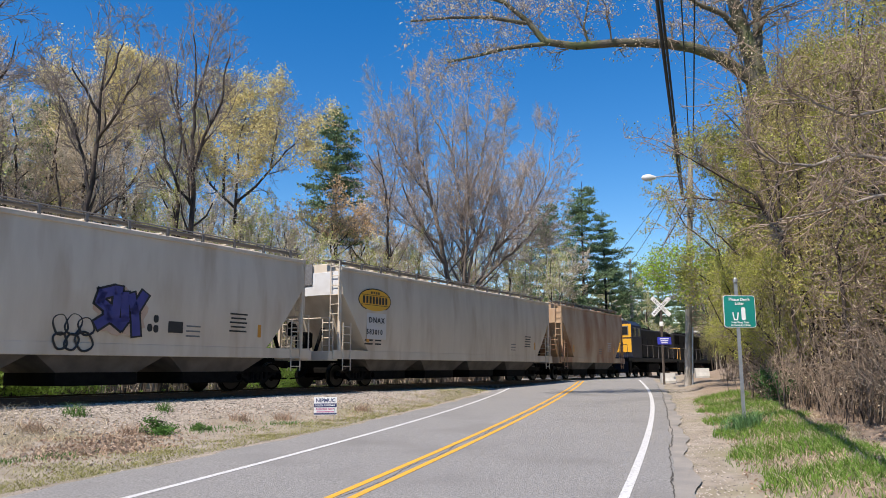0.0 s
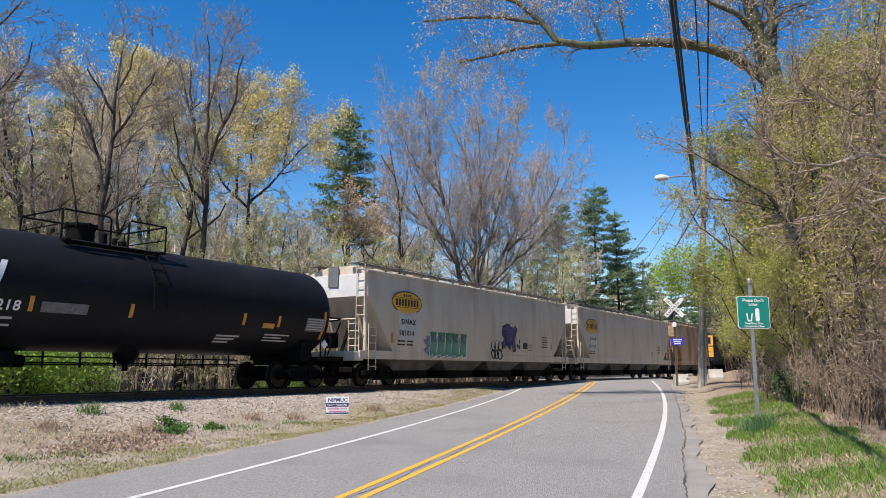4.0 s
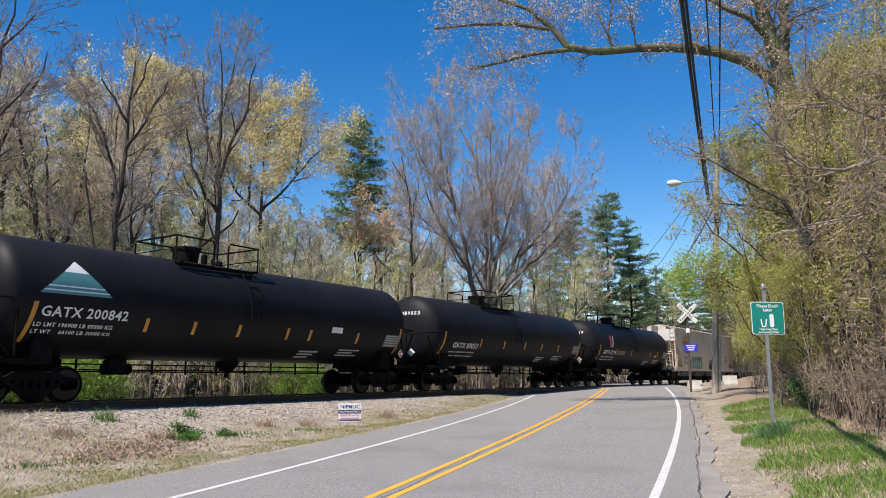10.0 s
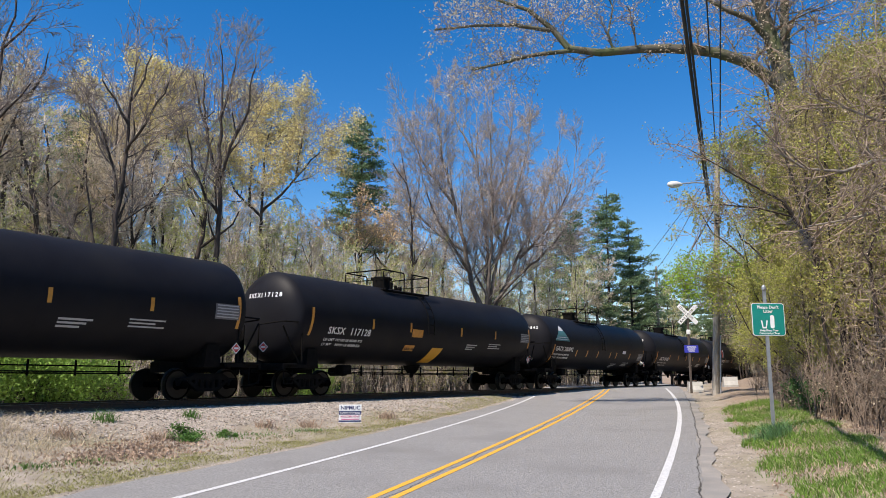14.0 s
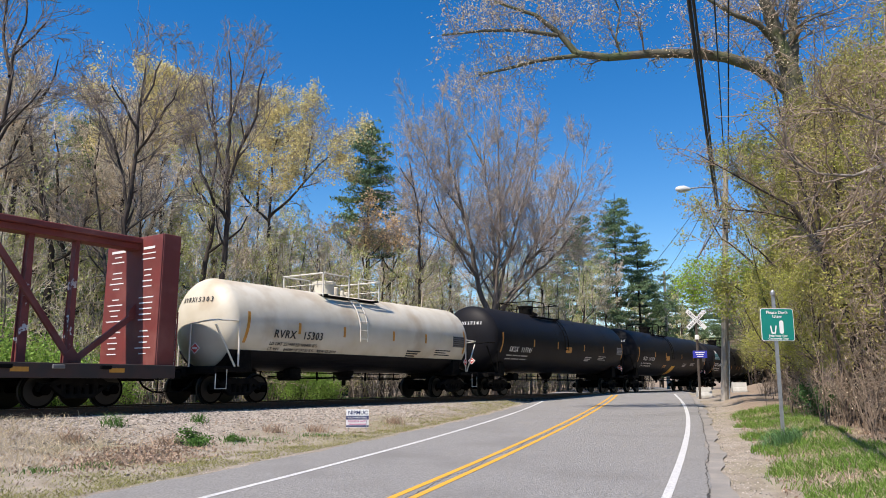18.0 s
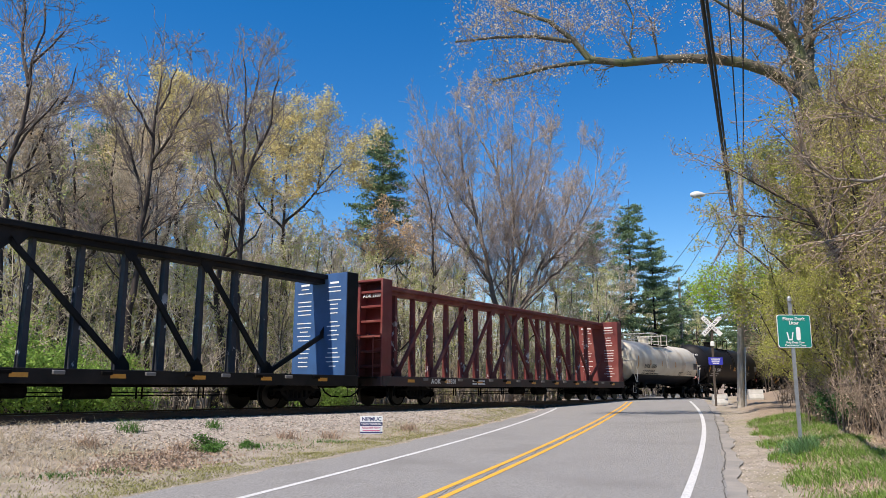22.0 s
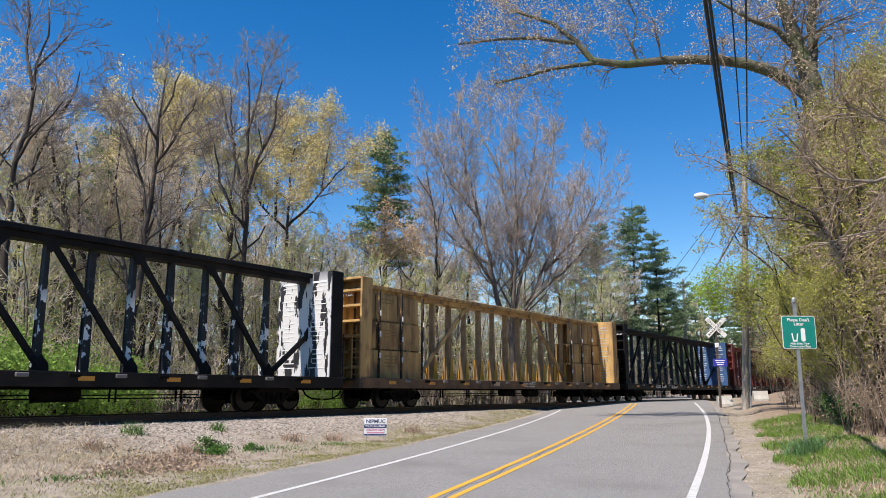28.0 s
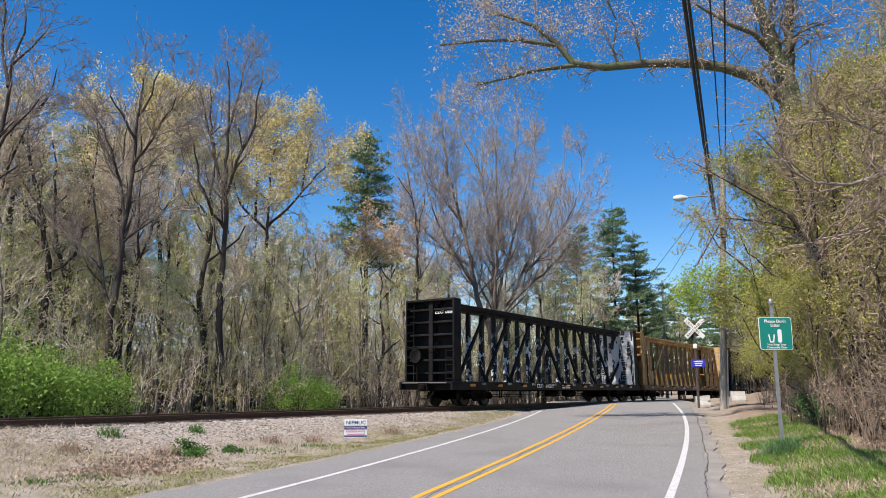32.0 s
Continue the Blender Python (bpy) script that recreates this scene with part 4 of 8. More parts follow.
def scuffed(name, base, mark, amount=0.62, rough=0.6, sc=2.2, top=3.6, stretch=(1, 1, 0.8)):
    """Paint with torn patches of another colour."""
    m = material(name, base, rough, 0, tuple(c * 1.5 for c in base), 3, 0.15, 30)
    n, l = m.node_tree.nodes, m.node_tree.links
    b = n["Principled BSDF"]
    old = b.inputs["Base Color"].links[0].from_socket
    tc = n.new("ShaderNodeTexCoord")
    mp = n.new("ShaderNodeMapping")
    mp.inputs["Scale"].default_value = stretch
    l.new(tc.outputs["Object"], mp.inputs[0])
    t = n.new("ShaderNodeTexNoise")
    t.inputs["Scale"].default_value = sc
    t.inputs["Detail"].default_value = 7
    t.inputs["Roughness"].default_value = 0.62
    l.new(mp.outputs[0], t.inputs["Vector"])
    r = n.new("ShaderNodeMapRange")
    r.inputs["From Min"].default_value, r.inputs["From Max"].default_value = amount, amount + 0.015
    l.new(t.outputs[0], r.inputs["Value"])
    # only where the load chafes, at mid height
    sp = n.new("ShaderNodeSeparateXYZ")
    l.new(tc.outputs["Object"], sp.inputs[0])
    g = n.new("ShaderNodeMapRange")
    g.inputs["From Min"].default_value, g.inputs["From Max"].default_value = top, top - 0.7
    l.new(sp.outputs["Z"], g.inputs["Value"])
    mu = n.new("ShaderNodeMath")
    mu.operation = 'MULTIPLY'
    l.new(r.outputs[0], mu.inputs[0])
    l.new(g.outputs[0], mu.inputs[1])
    x = n.new("ShaderNodeMix")
    x.data_type = 'RGBA'
    l.new(mu.outputs[0], x.inputs["Factor"])
    l.new(old, x.inputs["A"])
    x.inputs["B"].default_value = (*mark, 1)
    l.new(x.outputs["Result"], b.inputs["Base Color"])
    return m


M["post_red"] = scuffed("scuffed_red_post", (0.15, 0.032, 0.028), (0.62, 0.58, 0.56), 0.6, sc=3.0)
M["post_black"] = scuffed("scuffed_black_post", (0.009, 0.009, 0.01), (0.72, 0.72, 0.70), 0.545, sc=3.4)
M["post_steel"] = scuffed("scuffed_blue_grey_post", (0.02, 0.021, 0.026), (0.42, 0.42, 0.43), 0.63)
M["post_yellow"] = scuffed("scuffed_yellow_post", (0.23, 0.145, 0.07), (0.55, 0.53, 0.5), 0.68)
M["peeling"] = scuffed("peeling_black_bulkhead", (0.012, 0.012, 0.014), (0.62, 0.62, 0.61), 0.475, sc=1.9, top=4.9, stretch=(1, 1.6, 0.45))
M["sill_grime"] = material("grimy_red_sill", (0.055, 0.03, 0.026), 0.75, 0, (0.035, 0.028, 0.026), 3, 0.2, 30)


def centerbeam_car(front, rear, label, mat, post, bulk, posts, diagonals, sill, marks, number, tx, print_mat, panels=False, gusset=None, tail=False):
    car, ln = new_car("lumber_car", front, rear, label, "lumber car")
    h = 11.46
    part("deck", Mesh().box((0, 0, 1.03), (2 * h, 2.7, 0.08), bevel=0.01), sill, car)
    part("centre_sill", Mesh().box((0, 0, 0.84), (2 * h + 0.4, 0.5, 0.36), bevel=0.02), STEEL, car)
    for e in (-1, 1):
        part("side_sill", Mesh().box((0, e * 1.36, 0.91), (2 * h, 0.1, 0.36), bevel=0.012), sill, car)
    for i in range(19):
        part("cross_bearer", Mesh().box((-10.4 + i * 1.155, 0, 0.9), (0.12, 2.6, 0.22)), STEEL, car)
    # winches and stake hooks along the near and far sill
    for i in range(16):
        x = -9.15 + i * 1.22
        for e in (-1, 1):
            part("winch", Mesh().box((x + 0.25, e * 1.43, 1.0), (0.3, 0.07, 0.1), bevel=0.015), M["rail_grey"] if i % 2 == 0 else STEEL, car)
    chord = Mesh().box((0, 0, 4.58), (2 * h - 1.1, 0.78, 0.16), bevel=0.02)
    chord.box((0, 0, 4.42), (2 * h - 1.1, 0.5, 0.18), bevel=0.02)
    part("top_chord", chord, mat, car)
    for i, x in enumerate(posts):
        g = Mesh()
        b0, b1 = 0.10, 0.075
        wide = 0.22 if i % 2 == 0 else 0.17
        g.prism([(-b0, 1.06), (b0, 1.06), (b1, 4.4), (-b1, 4.4)], x - 0.05, x + 0.05)
        for e in (-1, 1):
            g.add([(x - wide / 2, e * b0, 1.06), (x + wide / 2, e * b0, 1.06), (x + wide * 0.3, e * b1, 4.4), (x - wide * 0.3, e * b1, 4.4),
                   (x - wide / 2, e * (b0 + 0.03), 1.06), (x + wide / 2, e * (b0 + 0.03), 1.06), (x + wide * 0.3, e * (b1 + 0.03), 4.4), (x - wide * 0.3, e * (b1 + 0.03), 4.4)],
                  [(0, 1, 2, 3), (4, 7, 6, 5), (0, 4, 5, 1), (1, 5, 6, 2), (2, 6, 7, 3), (3, 7, 4, 0)])
        part("post", g, post, car)
        if gusset:
            for e in (-1, 1):
                part("gusset", Mesh().prism([(x - 0.16, 1.07), (x + 0.16, 1.07), (x + 0.05, 2.0), (x - 0.02, 2.05)], e * 0.2 - 0.01, e * 0.2 + 0.01, "y"), gusset, car, "bright yellow gusset plate")
    for x0, z0, x1, z1 in diagonals:
        d = Vector((x1 - x0, 0, z1 - z0))
        an = math.atan2(d.z, d.x)
        part("diagonal", Mesh().box(((x0 + x1) / 2, -0.19, (z0 + z1) / 2), (d.length, 0.1, 0.15), Matrix.Rotation(-an, 3, 'Y')), mat, car)
        for q, zq in ((x0, z0), (x1, z1)):
            part("gusset", Mesh().prism([(q - 0.22, zq - 0.12), (q + 0.22, zq - 0.12), (q + 0.2, zq + 0.1), (q, zq + 0.34), (q - 0.2, zq + 0.1)] if zq < 3 else [(q - 0.22, zq + 0.1), (q + 0.22, zq + 0.1), (q + 0.2, zq - 0.1), (q, zq - 0.34), (q - 0.2, zq - 0.1)], -0.26, -0.245, "y"), mat, car)
    if panels:
        for s in (-1, 1):
            for i in range(3):
                for j in range(3):
                    xa, xb = s * (6.9 + i * 1.36), s * (6.9 + i * 1.36 + 1.28)
                    za = 1.1 + j * 1.1
                    t = 0.5 - 0.1 * j
                    part("side_panel", Mesh().box(((xa + xb) / 2, -t, za + 0.53), (1.3, 0.04, 1.05), bevel=0.01), mat, car)
                    part("side_panel", Mesh().box(((xa + xb) / 2, t, za + 0.53), (1.3, 0.04, 1.05), bevel=0.01), mat, car)
        for s in (-1, 1):
            for i in range(4):
                x = s * (6.86 + i * 1.36)
                for e in (-1, 1):
                    part("rib", Mesh().prism([(x - 0.05, 1.08), (x + 0.05, 1.08), (x + 0.05, 4.4), (x - 0.05, 4.4)], e * 0.5, e * 0.57, "y", poly2=[(x - 0.04, 1.08), (x + 0.04, 1.08), (x + 0.04, 4.4), (x - 0.04, 4.4)]), M["rusty_rib"], car, "rust-black rib with remnants of paint")
                for j in range(3):
                    part("clip", Mesh().box((x + 0.02, -0.59, 1.7 + j * 0.8 + 0.13 * i), (0.08, 0.03, 0.2), bevel=0.01), M["white"], car)
            for i in range(3):
                for z, n_l in ((4.15, 2), (2.95, 3), (1.95, 4)):
                    if i == 1:
                        for j in range(n_l):
                            part("stencil_line", Mesh().box((s * (7.5 + i * 1.36), -0.532 + 0.1 * int((z - 1.1) / 1.1), z - j * 0.13), (0.75 - 0.12 * (j % 2), 0.006, 0.05)), M["yellow_print"], car)
    for s in (-1, 1):
        h = 11.16 if tail and s < 0 else 11.46
        inner = s * (h - 0.55)
        bk = bulk if s > 0 else mat
        bh = part("bulkhead", Mesh().box((inner, 0, 2.88), (0.07, 2.6, 3.62), bevel=0.01), bk, car)
        for e in (-1, 1):
            part("side_post", Mesh().box((s * (h - 0.27), e * 1.27, 2.88), (0.56, 0.09, 3.64), bevel=0.015), mat, bh)
        part("top_beam", Mesh().box((s * (h - 0.27), 0, 4.66), (0.56, 2.6, 0.09), bevel=0.015), mat, bh)
        part("centre_post", Mesh().box((s * (h - 0.3), 0, 2.85), (0.4, 0.22, 3.5), bevel=0.015), mat, bh)
        for i in range(6):
            z = 1.45 + i * 0.56
            for e in (-1, 1):
                part("shelf", Mesh().box((s * (h - 0.34), e * 0.66, z), (0.36, 1.1, 0.09), bevel=0.012), mat, bh)
        ladder(bh, s * (h + 0.03), -1.12, 0.75, 2.55, 0.42, 6, mat, "y")
        if s < 0:
            ladder(bh, s * (h + 0.03), 1.02, 0.9, 4.5, 0.4, 10, mat, "y")
            b = Mesh().lathe([(0, 0.3), (0.03, 0.3), (0.03, 0.26), (0, 0.26)], 20, "x")
            for a in range(5):
                b.tube([(0.015, 0, 0), (0.015, 0.28 * math.cos(a * 1.257), 0.28 * math.sin(a * 1.257))], 0.018, 5)
            part("brake_wheel", b, mat, bh, at=pose(-h - 0.2, 0.62, 2.2))
            part("brake_box", Mesh().box((-h - 0.08, 0.62, 2.15), (0.2, 0.34, 0.5), bevel=0.03), STEEL, bh)
            part("brake_chain_guide", Mesh().tube([(-h - 0.05, 0.62, 1.9), (-h - 0.05, 0.62, 1.0)], 0.04, 6), STEEL, bh)
            part("end_grab_rail", rail_loop([(-h - 0.06, -1.3, 2.6), (-h - 0.06, 1.3, 2.6)], 0.018), mat, bh)
            word(marks + " " + number, 0.19, print_mat, bh, pose(-h + 0.22, -0.15, 4.05, 90, 0, -90), spread=1.05)
        part("end_platform", Mesh().box((s * (h + 0.2), 0, 1.03), (0.42, 2.3, 0.05)), M["rail_grey"] if tail and s < 0 else STEEL, car)
        part("end_sill", Mesh().box((s * (h - 0.1), 0, 0.9), (0.3, 2.72, 0.34), bevel=0.02), sill, car)
        part("side_step", rail_loop([(s * (h - 0.15), -1.45, 0.75), (s * (h - 0.15), -1.45, 0.38), (s * (h - 0.55), -1.45, 0.38), (s * (h - 0.55), -1.45, 0.75)], 0.018), STEEL, car)
        add_truck(car, s * (ln / 2 - 3.2))
        add_coupler(car, s * ln / 2, s)
    # instructions on the leading bulkhead's inner face, too small to read
    rr = random.Random(len(CARS))
    for c, y0 in ((0, -1.2), (1, 0.25)):
        for j in range(20):
            z = 4.35 - j * 0.155
            if j in (3, 8, 14):
                continue
            w = rr.uniform(0.3, 0.75)
            part("stencil_line", Mesh().box((h - 0.592, y0 + 0.48 , z), (0.004, w, 0.032 if j else 0.07)), print_mat, car)
    for i in range(9):
        x = -9.8 + i * 2.44
        part("amber_strip", Mesh().box((x, -1.413, 0.93), (0.42, 0.006, 0.11)), M["decal_orange"], car)
    word(marks, 0.27, print_mat, car, flat(tx, -1.418, 0.84), spread=1.2)
    word(number, 0.27, print_mat, car, flat(tx + 1.05, -1.418, 0.84), spread=1.1)
    for j in range(2):
        for x0, x1 in ((0, 0.35), (0.45, 1.0)):
            part("small_lettering", Mesh().box((tx + 3.0 + (x0 + x1) / 2, -1.413, 0.97 - 0.12 * j), (x1 - x0, 0.006, 0.06)), print_mat, car)
    # brake rods and hangers below the deck
    for y, z in ((0.4, 0.5), (-0.5, 0.42)):
        part("brake_rod", Mesh().tube([(-7, y, z), (7, y, z + 0.02)], 0.018, 5), STEEL, car)
    for i in range(7):
        x = -6.3 + i * 2.1
        for dx in (-0.09, 0.09):
            part("rod_hanger", Mesh().box((x + dx, 0.4, 0.55), (0.03, 0.05, 0.45)), STEEL, car)
    part("brake_cylinder", Mesh().tube([(-0.5, -0.4, 0.55), (0.6, -0.4, 0.55)], 0.17, 12), STEEL, car)
    part("air_reservoir", Mesh().tube([(1.6, -0.5, 0.55), (2.7, -0.5, 0.55)], 0.2, 12), STEEL, car)
    return car


M["loco_blue"] = material("dark_blue_loco_paint", (0.012, 0.018, 0.045), 0.5, 0, (0.016, 0.02, 0.035), 2, 0.05, 30, spec=0.3)
M["loco_grey"] = material("dark_loco_hood", (0.009, 0.009, 0.011), 0.65, 0, (0.016, 0.015, 0.014), 2, 0.1, 30, spec=0.25)
M["loco_yellow"] = material("yellow_loco_paint", (0.68, 0.36, 0.03), 0.5)


def locomotive(front, rear, cab_end, label):
    """cab_end: 1 with the cab leading, -1 trailing."""
    car, ln = new_car("locomotive", front, rear, label, "locomotive")
    h = ln / 2 - 0.45
    c = cab_end
    part("underframe", Mesh().box((0, 0, 1.3), (2 * h, 3.0, 0.3), bevel=0.03), M["loco_grey"], car)
    hood = Mesh().box((-c * 1.65, 0, 2.62), (2 * h - 4.1, 1.8, 2.35), bevel=0.12)
    hd = part("hood", hood, M["loco_grey"], car)
    n = 7
    for i in range(n):
        x = -c * 1.65 - (2 * h - 4.6) / 2 + (i + 0.5) * (2 * h - 4.6) / n
        part("hood_door", Mesh().box((x, -0.915, 2.3), ((2 * h - 4.6) / n - 0.08, 0.03, 1.5), bevel=0.01), M["loco_grey"], hd)
    part("radiator_grille", Mesh().box((-c * (h - 1.0), -0.92, 3.2), (1.3, 0.05, 0.8), bevel=0.01), STEEL, hd)
    for i in range(3):
        part("exhaust_stack", Mesh().box((-c * (0.2 + i * 1.3), 0, 3.88), (0.4, 0.5, 0.22), bevel=0.04), STEEL, hd)
    cabx = c * (h - 2.0)
    cab = Mesh()
    roof = [(-1.5, 1.45), (1.5, 1.45), (1.5, 3.85), (1.1, 4.2), (0, 4.32), (-1.1, 4.2), (-1.5, 3.85)]
    cab.prism(roof, cabx - 1.15, cabx + 1.15)
    cb = part("cab", cab, M["loco_blue"], car)
    for e in (-1, 1):
        for dx in (-0.5, 0.5):
            wd = part("cab_window", Mesh().box((cabx + dx, e * 1.51, 3.35), (0.72, 0.03, 0.7), bevel=0.03), M["rail_grey"], cb)
            part("window_glass", Mesh().box((cabx + dx, e * 1.53, 3.35), (0.6, 0.02, 0.58)), M["inside_dark"], wd)
    for e in (-0.85, 0.85):
        wd = part("end_window", Mesh().box((cabx + c * 1.165, e, 3.45), (0.03, 0.8, 0.7), bevel=0.03), M["rail_grey"], cb)
        part("window_glass", Mesh().box((cabx + c * 1.185, e, 3.45), (0.02, 0.68, 0.58)), M["inside_dark"], wd)
    part("yellow_end_panel", Mesh().box((cabx + c * 1.16, 0, 2.35), (0.02, 2.9, 1.0)), M["loco_yellow"], cb, "bright yellow cab end panel")
    part("yellow_window_band", Mesh().box((cabx + c * 1.157, 0, 3.45), (0.015, 2.9, 1.0)), M["loco_yellow"], cb)
    part("roof_fan", Mesh().lathe([(4.2, 0.5), (4.42, 0.5), (4.5, 0.3)], 20, "z", (cabx, 0, 0)), M["white"], cb, "white dome on the cab roof")
    part("fuel_tank", Mesh().box((0, 0, 0.75), (3.0, 2.6, 0.75), bevel=0.12), STEEL, car)
    for s in (-1, 1):
        part("end_steps", Mesh().box((s * (h - 0.35), -1.35, 0.85), (0.6, 0.3, 0.9), bevel=0.03), STEEL, car)
        part("pilot", Mesh().box((s * (h - 0.02), 0, 0.75), (0.1, 2.8, 0.8), bevel=0.03), M["loco_blue"] if s == c else STEEL, car)
        part("end_rail", rail_loop([(s * h, -1.4, 1.4), (s * h, -1.4, 2.4), (s * h, 1.4, 2.4), (s * h, 1.4, 1.4)]), M["loco_yellow"] if s == -c else M["rail_grey"], car)
        add_truck(car, s * (ln / 2 - 3.3))
        add_coupler(car, s * ln / 2, s)
    for e in (-1, 1):
        a, b = sorted((-c * h, c * (h - 3.4)))
        part("walkway_rail", rail_loop([(a, e * 1.42, 1.45), (a, e * 1.42, 2.45), (b, e * 1.42, 2.45), (b, e * 1.42, 1.45)], 0.018), M["rail_grey"], car)
        for i in range(1, 7):
            x = a + (b - a) * i / 7
            part("stanchion", Mesh().tube([(x, e * 1.42, 1.45), (x, e * 1.42, 2.45)], 0.016, 5), M["rail_grey"], car)
    return car


locomotive(91.7, 77.0, 1, "dark blue switcher locomotive with its cab leading")
locomotive(77.0, 62.3, -1, "dark blue switcher locomotive with a yellow cab end")
hopper_car(62.3, 49.4, "short rust-stained tan covered hopper car", M["hopper_rusty"], "", "", None, 2, 2.2, True)
hopper_car(49.4, 28.75, "long grey covered hopper car with a yellow oval", M["hopper"], "DNAX", "583010", -7.3)
_, hb, _, _ = hopper_car(28.75, 8.3, "long grey covered hopper car with green and purple graffiti", M["hopper"], "DNAX", "585014", -6.65)
graffiti(hb, lambda z: 1.50 + 0.09 * math.sin(math.pi * min(max((z - 1.1) / 3.2, 0), 1)))

BL = M["black"]
_, tk, th, tr_, tz_ = tank_car(8.3, -9.05, "black tank car with a red and white triangle emblem", BL, 1.5, 2.6, "GATX", "67218", -5.2, 2.15, (-2.85, -0.17, 3.78, 5.27), 2.18, df=0.25, dr=1.2)
tank_patch(tk, "triangle_emblem", -4.2, -3.85, 2.45, 3.15, tr_, tz_, M["decal_red"], "red half of a triangle emblem", slant=0.0)
tank_patch(tk, "triangle_emblem", -3.85, -3.7, 2.45, 3.15, tr_, tz_, M["decal_white"], "white half of a triangle emblem", slant=0.35)
tank_patch(tk, "repaint_patch", -2.6, -1.4, 2.0, 2.25, tr_, tz_, M["panel_grey"], "dull repainted patch")
tank_patch(tk, "amber_label", 4.6, 5.1, 1.95, 2.1, tr_, tz_, M["decal_orange"], "amber warning label")
tank_car(-9.05, -26.0, "plain black tank car with white lettering", BL, 1.5, 2.6, "GATX", "89053", -5.2, 2.02, (-2.87, -0.66, 1.48, 3.38, 5.4), 2.13, df=1.2, dr=0.85)
_, tk, th, tr_, tz_ = tank_car(-26.0, -43.55, "black tank car with a white triangle emblem", BL, 1.5, 2.6, "GATX", "200842", -6.0, 2.22, (-3.09, -1.54, 0.11, 2.14, 3.19, 5.65), 2.0, placard_red=True, df=0.85, dr=0.9, lines=("LD LMT 196900 LB 89300 KG", "LT WT    66100 LB 30000 KG"))
n_ = 24
for i in range(n_):
    z = 2.62 + i * 0.035
    wd = 0.92 * (1 - i / n_)
    tank_patch(tk, "triangle_emblem", -5.15 - wd, -5.15 + wd, z, z + 0.035, tr_, tz_, M["decal_white"] if i in (2, 5) or i > 15 else M["teal"], "white and teal triangle emblem")
tank_patch(tk, "white_label", 4.2, 4.75, 2.13, 2.33, tr_, tz_, M["decal_white"], "white printed label")
_, tk, th, tr_, tz_ = tank_car(-43.55, -62.4, "long black tank car with yellow panels", BL, 1.56, 2.69, "SKSX", "117128", -6.1, 2.28, (-3.68, -1.31, 2.45, 5.43), 2.58, placard_red=True, dome_dx=-1.3, ladder_x=0.0, df=0.9, dr=0.8, lines=("LD LMT 191100 LB 86680 KG", "LT WT    94900 LB 43050 KG"))
tank_patch(tk, "orange_panel", -1.2, -0.47, 2.22, 2.53, tr_, tz_, M["decal_orange"], "orange printed panel")
tank_patch(tk, "orange_panel", -1.45, -0.77, 1.68, 1.9, tr_, tz_, M["decal_orange"], "orange printed panel")
word("USED OIL", 0.15, M["decal_black"], tk, on_tank(-1.4 - SHIFT[tk.name], 1.73, tr_, tz_, 0.02), spread=1.0)
tank_patch(tk, "yellow_panel", 0.35, 1.15, 1.25, 1.85, tr_, tz_, M["decal_yellow"], "yellow printed panel", slant=0.25)
_, tk, th, tr_, tz_ = tank_car(-62.4, -81.05, "long black tank car with white lettering", BL, 1.56, 2.69, "SKSX", "117141", -5.8, 2.25, (-3.34, -0.6, 2.84, 5.64), 2.58, placard_red=True, dome_dx=-1.3, ladder_x=0.3, df=0.8, dr=1.1)
tank_patch(tk, "orange_panel", 0.45, 1.15, 2.23, 2.54, tr_, tz_, M["decal_orange"], "orange printed panel")
tank_car(-81.05, -95.4, "short cream tank car with a black underside", M["cream"], 1.42, 2.43, "RVRX", " 15303", -4.3, 2.18, (-3.2, -1.0, 1.81, 3.92), 2.37, low=M["black"], rails=M["rail_cream"], inset=1.8, ladder_x=-0.05, dome_dx=-0.6, placard_red=True, df=1.1, dr=0.1, lines=("LD LMT 221400 LB 100400 KG", "LT WT    64600 LB 29300 KG   NEW 05-2010"))

P16 = [-9.15 + 1.22 * i for i in range(16)]
right_up = [(-9.15, 1.2, -6.71, 4.4), (-6.71, 1.2, -4.27, 4.4), (-4.27, 1.2, -1.83, 4.4), (-1.83, 1.2, 0.61, 4.4), (-10.9, 2.5, -9.2, 1.15)]
DIAG = right_up + [(-a, b, -c, d) for a, b, c, d in right_up]
centerbeam_car(-95.4, -119.75, "empty oxide-red centre-beam lumber car", M["red"], M["post_red"], M["red"], P16, DIAG, M["sill_grime"], "AOK", "29301", -8.5, M["decal_white"])
P14 = [-8.3 + 1.277 * i for i in range(14)]
d14 = [(-8.3, 1.2, -5.75, 4.4), (-5.6, 1.2, -3.2, 4.4), (-3.2, 1.2, 0.2, 4.4), (-10.9, 2.5, -8.4, 1.15)]
centerbeam_car(-119.75, -144.0, "empty black centre-beam lumber car with a blue bulkhead", M["black_car"], M["post_steel"], M["blue"], P14, d14 + [(-a, b, -c, d) for a, b, c, d in d14], M["black_car"], "COER", "816340", -6.6, M["decal_white"])
dy = [(-6.7, 1.2, -3.05, 4.4)]
centerbeam_car(-144.0, -168.0, "empty faded yellow centre-beam lumber car with panelled ends", M["yellow_car"], M["post_yellow"], M["yellow_car"], [-6.7 + 1.22 * i for i in range(12)], dy + [(-a, b, -c, d) for a, b, c, d in dy], M["yellow_sill"], "TTZX", "", -3.0, M["decal_dim"], panels=True, gusset=M["loco_yellow"])
centerbeam_car(-168.0, -191.8, "empty black centre-beam lumber car, last of the train", M["black_car"], M["post_black"], M["peeling"], P16, DIAG, M["black_car"], "CSXT", "600802", -3.65, M["decal_white"], tail=True)


